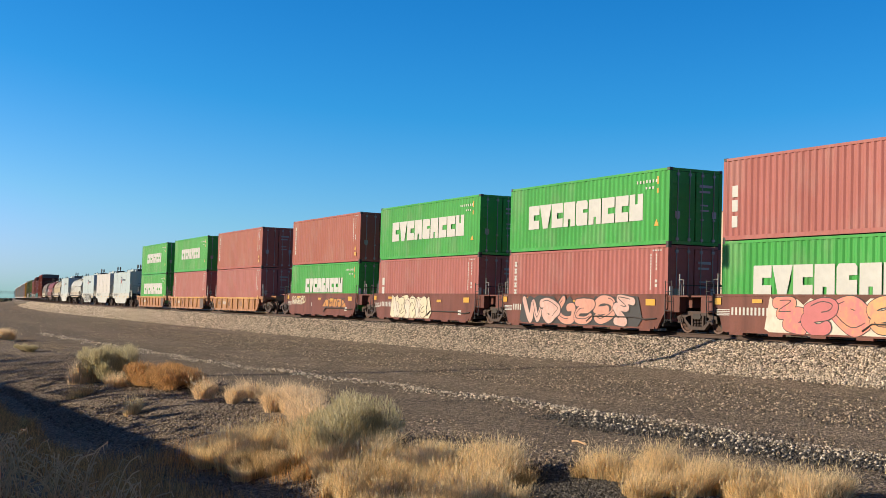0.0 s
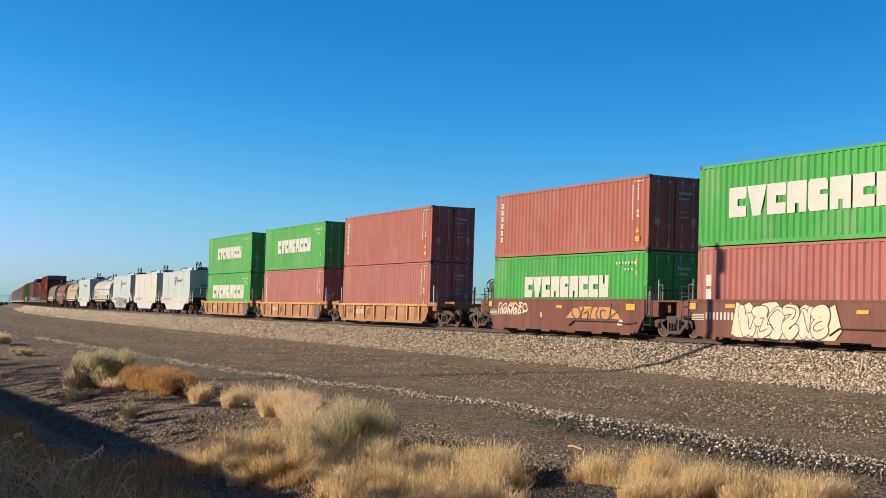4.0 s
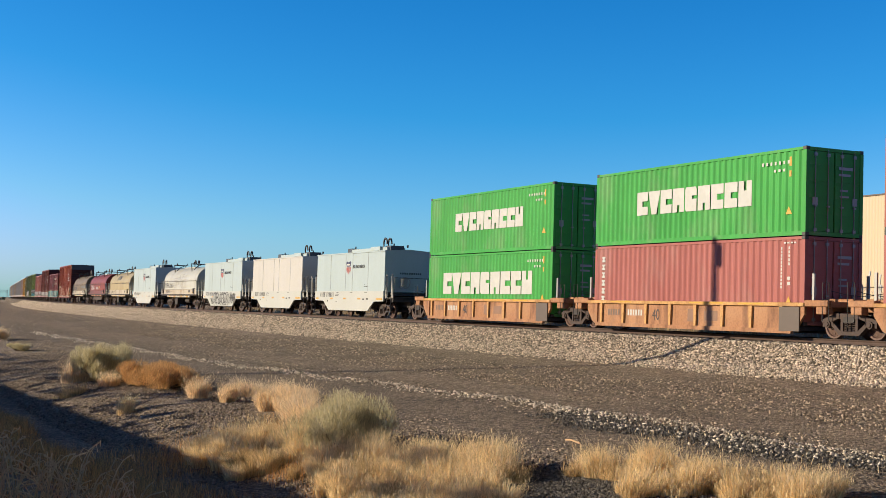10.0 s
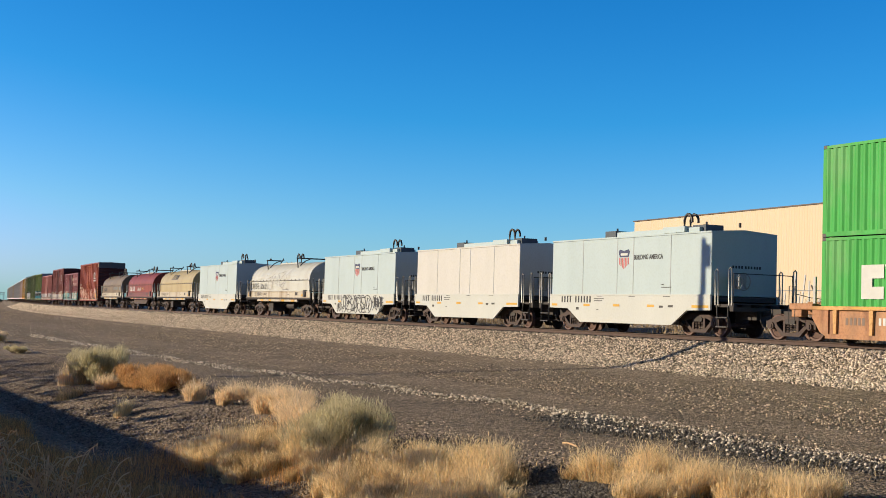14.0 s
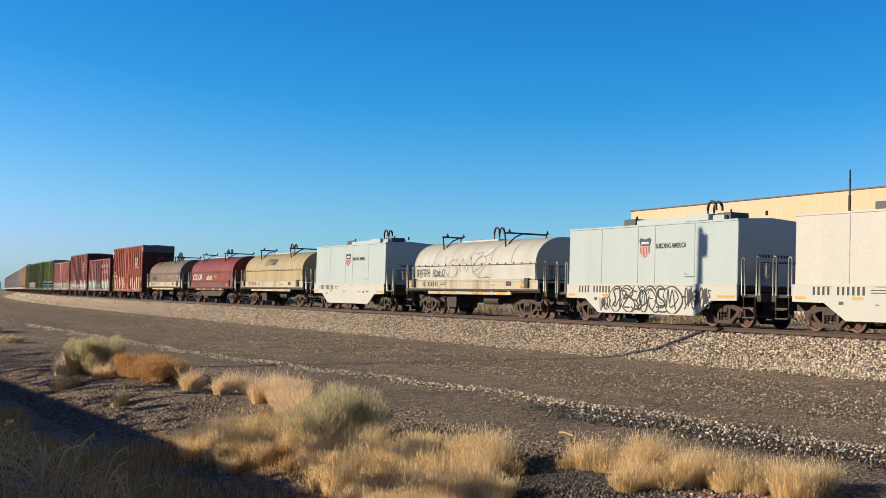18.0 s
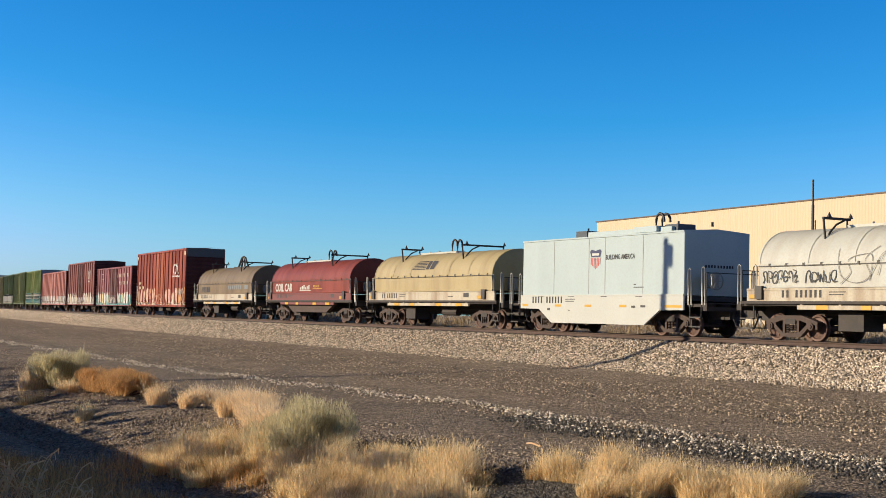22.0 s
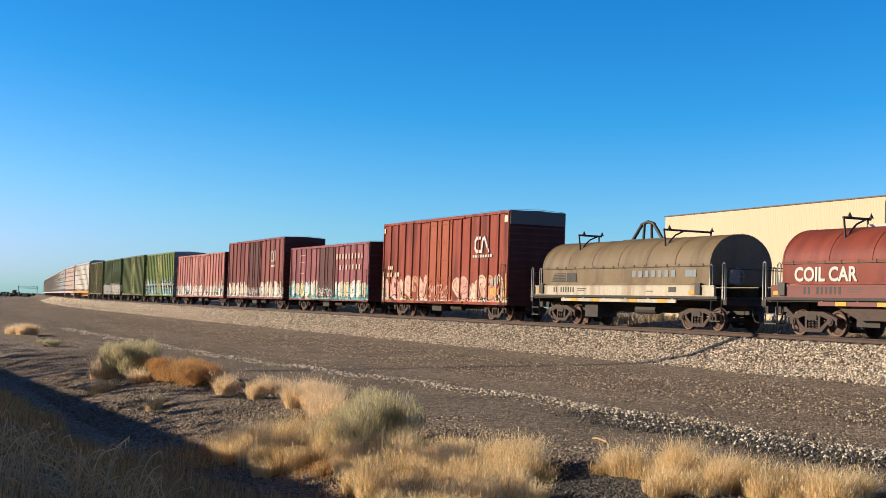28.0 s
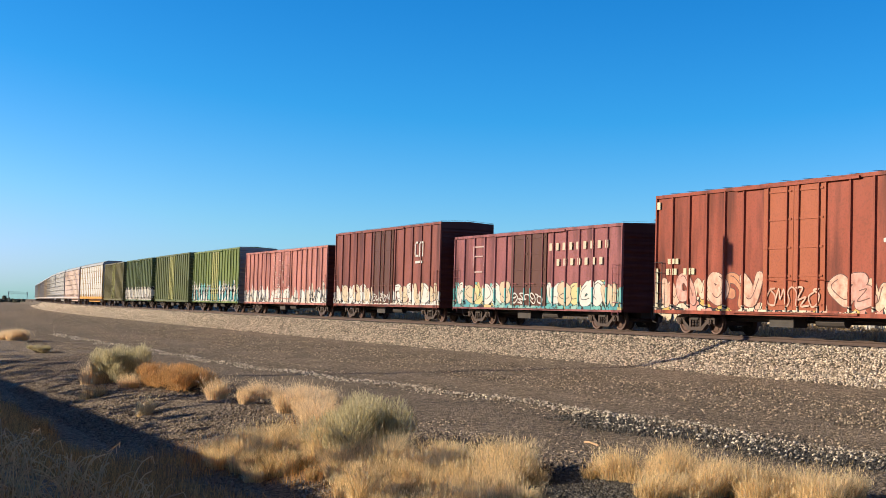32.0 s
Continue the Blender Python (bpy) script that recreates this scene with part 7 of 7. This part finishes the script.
def shrub(name, x, y, rx, height, n, mat, label, seed, stem=None, ry=None, lobe_count=20, twig=1.0):
    """A low bush: woody stems and a cloud of fine twigs and leaves with an uneven outline."""
    rng = np.random.default_rng(seed)
    ry = ry or rx * 0.8
    t = thing(name, label, "shrub", "desert shrubs")
    t.location = (x, y, float(ground_height(x, y)))
    lobes = [(rng.uniform(-0.8, 0.8) * rx, rng.uniform(-0.7, 0.7) * ry, rng.uniform(0.2, 0.66) * height, rng.uniform(0.18, 0.36)) for _ in range(lobe_count)]
    vs, ts, off = [], [], 0
    for lx, ly, lz, f in lobes:
        k = n // len(lobes)
        d = rng.normal(0, 1, (k, 3))
        d /= np.linalg.norm(d, axis=1)[:, None]
        r = rng.uniform(0.35, 1.0, k) ** 0.6
        px, py, pz = lx + d[:, 0] * r * rx * f, ly + d[:, 1] * r * ry * f, np.maximum(0.02, lz + d[:, 2] * r * height * f)
        h = rng.uniform(0.04, 0.13, k) * height ** 0.4 * twig
        v, tr = blades(px, py, pz, h, ((d[:, 0] + rng.normal(0, 0.7, k)) * h * 0.7, (d[:, 1] + rng.normal(0, 0.7, k)) * h * 0.7), rng.uniform(0.003, 0.007, k), rng, 0.6)
        vs.append(v)
        ts.append(tr + off)
        off += len(v)
    ob = new("crown", mesh_of("crown", np.concatenate(vs), np.concatenate(ts), mat))
    ob.parent = t

    def stems(bm):
        for lx, ly, lz, f in lobes:
            tube(bm, [(lx * 0.15, ly * 0.15, -0.05), (lx * 0.6, ly * 0.6, lz * 0.5), (lx, ly, lz)], 0.012, 5)
    part("stem_cluster", made(stems), stem or WOOD, t)
    return t


def build_plants():
    gold, pale = "golden dry bunch grass on the gravel slope", "pale dry bunch grass by the road"
    shrub("shrub", -42.4, 10.1, 1.2, 1.35, 26000, SAGE, "grey-green rounded desert shrub", 1, lobe_count=34, twig=1.5)
    tuft(-43.1, 9.55, 0.75, 1.0, 2200, PALESTRAW, pale, 3, width=0.009)
    tuft(-40.6, 9.9, 0.4, 0.6, 1000, PALESTRAW, pale, 4, width=0.008)
    shrub("shrub", -38.6, 10.95, 2.0, 0.78, 32000, RUSSET, "russet-brown dry sprawling shrub", 2, ry=1.0, lobe_count=60, twig=1.5)
    for k, (x, y, r, h) in enumerate(((-34.8, 10.9, 0.5, 0.62), (-33.2, 11.2, 0.38, 0.55), (-34.4, 12.2, 0.45, 0.6), (-30.4, 11.3, 0.4, 0.7), (-34.0, 13.2, 0.4, 0.45), (-32.8, 13.2, 0.55, 0.5), (-31.2, 12.0, 0.45, 0.75), (-29.6, 11.6, 0.5, 0.75), (-28.3, 11.2, 0.45, 0.7), (-27.2, 10.9, 0.5, 0.75), (-26.2, 10.6, 0.45, 0.7))):
        tuft(x, y, r * 1.0, h * 1.15, 2400, PALESTRAW, pale, 20 + k, width=0.008)
    tuft(-34.1, 8.75, 0.4, 0.65, 900, STRAW, gold, 5, width=0.007)
    tuft(-39.6, 8.6, 0.6, 0.42, 900, DULLSTRAW, "dull brown dry bunch grass on the gravel slope", 6, width=0.007)
    shrub("shrub", -65.1, 11.5, 0.75, 0.42, 6000, SAGE, "low grey-green shrub by the road", 7, twig=1.5)
    tuft(-82.8, 13.3, 1.1, 0.8, 6000, PALESTRAW, pale, 8, width=0.012)
    tuft(-84.5, 13.2, 1.1, 0.7, 5000, PALESTRAW, pale, 18, width=0.012)
    shrub("shrub", -23.5, 10.15, 1.3, 1.12, 30000, SAGE, "grey-green rounded desert shrub among dry grass", 9, lobe_count=34, twig=1.4)
    rnd = random.Random(3)
    mass = [(-26.2, 8.9), (-24.7, 10.0), (-25.4, 9.2), (-21.3, 9.4), (-20.2, 9.6), (-19.9, 10.3), (-19.2, 10.3), (-18.8, 10.8), (-19.4, 11.3), (-22.8, 9.5), (-20.9, 10.7), (-21.8, 10.1), (-18.3, 10.0), (-19.2, 9.2), (-17.4, 9.6), (-23.6, 9.4), (-24.3, 9.3), (-22.0, 9.3), (-20.4, 9.0), (-26.0, 8.3), (-24.9, 8.5), (-23.9, 8.6), (-25.7, 10.4), (-18.3, 10.5)]
    place_at = []
    for x, y in mass:
        place_at += [(x, y, rnd.uniform(0.38, 0.52), rnd.uniform(0.62, 0.95))]
        place_at += [(x + rnd.uniform(-0.6, 0.6), y + rnd.uniform(-0.5, 0.5), rnd.uniform(0.2, 0.36), rnd.uniform(0.35, 0.85)) for _ in range(3)]
    place_at += [(rnd.uniform(-21.5, -17.2), rnd.uniform(8.4, 10.4), rnd.uniform(0.28, 0.42), rnd.uniform(0.4, 0.7)) for _ in range(34)]
    for k, (x, y, r, h) in enumerate(place_at):
        dull = k % 9 in (3, 7)
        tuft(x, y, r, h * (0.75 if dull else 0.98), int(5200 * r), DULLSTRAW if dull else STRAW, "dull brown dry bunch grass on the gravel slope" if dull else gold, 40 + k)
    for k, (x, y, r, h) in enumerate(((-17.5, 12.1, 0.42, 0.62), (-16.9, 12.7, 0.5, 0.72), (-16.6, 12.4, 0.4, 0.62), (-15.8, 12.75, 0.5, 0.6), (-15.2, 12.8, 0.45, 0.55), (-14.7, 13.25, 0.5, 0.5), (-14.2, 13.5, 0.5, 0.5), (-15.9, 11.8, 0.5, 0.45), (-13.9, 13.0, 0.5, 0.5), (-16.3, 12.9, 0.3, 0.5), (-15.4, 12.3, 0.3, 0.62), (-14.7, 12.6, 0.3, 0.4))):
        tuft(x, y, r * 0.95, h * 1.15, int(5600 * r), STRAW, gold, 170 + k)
        for m in range(3):
            tuft(x + rnd.uniform(-0.6, 0.6), y + rnd.uniform(-0.45, 0.45), rnd.uniform(0.16, 0.3), rnd.uniform(0.2, 0.5), 700, DULLSTRAW if m == 0 else STRAW, "small dull bunch grass between the tufts" if m == 0 else gold, 400 + 3 * k + m)
    # loose dry grass over ditch and bank
    rng = np.random.default_rng(5)
    n = 190000
    s = -8 - 52 * rng.uniform(0, 1, n) ** 1.2
    q = np.where(s > -27, rng.uniform(20.6, 29.0, n), rng.uniform(24.8, 29.0, n))
    clump = np.array([noise.noise((a * 0.5, b * 0.5, 2)) for a, b in zip(s, q)])
    keep = clump + 0.1 * (s > -27) - 0.5 * (s > -17.5) > rng.uniform(-0.3, 0.3, n)
    x, y, z = on_ground(s[keep], q[keep])
    h = rng.uniform(0.1, 0.42, len(x)) * (1 + 0.9 * clump[keep])
    v, t = blades(x, y, z - 0.03, h, (rng.normal(0, 0.5, len(x)) * h, rng.normal(0, 0.3, len(x)) * h), rng.uniform(0.002, 0.005, len(x)), rng)
    tagged(new("dry_grass", mesh_of("dry_grass", v, t, DITCHGRASS)), "thin dry grass over the shaded ditch", "grass", kind="stuff")
    # tall arching stalks on the near bank
    for k, (x, y, tall) in enumerate(((-11.85, 1.75, 1.0), (-11.8, 2.0, 0.95), (-11.9, 2.3, 0.8), (-11.74, 2.5, 0.95), (-11.7, 2.72, 0.9), (-11.6, 3.0, 0.85), (-11.55, 3.25, 0.6), (-12.3, 1.95, 0.9))):
        t = thing("dead_weed", "bleached arching dead weed stalks on the bank", "weed", "dead weeds")
        z0 = float(ground_height(x, y))
        t.location = (x, y, z0)
        rnd = random.Random(90 + k)

        def arching(bm):
            for _ in range(18):
                a, h, d = rnd.uniform(0, 6.28), tall * rnd.uniform(0.45, 1.0), rnd.uniform(0.1, 0.42)
                bx, by = rnd.uniform(-0.14, 0.14), rnd.uniform(-0.14, 0.14)
                pts = [(bx + d * f ** 2 * math.cos(a), by + d * f ** 2 * math.sin(a), -0.04 + h * (f * 1.35 - 0.42 * f ** 3)) for f in np.linspace(0, 1, 8)]
                tube(bm, pts, rnd.uniform(0.004, 0.008), 4)
                for _ in range(4):
                    p, b, e = rnd.choice(pts[3:]), rnd.uniform(0, 6.28), rnd.uniform(0.05, 0.14)
                    tube(bm, [p, (p[0] + e * 0.6 * math.cos(b), p[1] + e * 0.6 * math.sin(b), p[2] + e * 0.2), (p[0] + e * math.cos(b), p[1] + e * math.sin(b), p[2] - e * 0.5)], 0.004, 3)
        part("stalk_clump", made(arching), STALK, t)
    stick = thing("stick", "bleached bent stick lying on the road edge", "stick")
    stick.location = (-21.4, 14.17, float(ground_height(-21.4, 14.17)) + 0.02)
    part("branch", made(lambda bm: tube(bm, [(-0.32, 0.06, 0.0), (-0.1, 0.01, 0.03), (0.1, -0.02, 0.02), (0.3, -0.03, 0.0)], 0.018, 6)), STALK, stick)


build_plants()
build_yard()


# ---- the train runs ----
def motions():
    for ob, s, z in MOVING:
        walk(ob, [(t, train_pose(s + advance(t)) @ Matrix.Translation((0, 0, z))) for t in range(0, 33, 2)])
    steps = [k / 15 for k in range(481)]
    for w, x, z, r in WHEELS:
        car = w.parent.parent
        s = next(a for ob, a, _ in MOVING if ob == car)
        if s < -325:
            continue
        walk(w, [(t, Matrix.Translation((x, 0, z)) @ Matrix.Rotation(advance(t) / r, 4, "Y")) for t in steps])


motions()
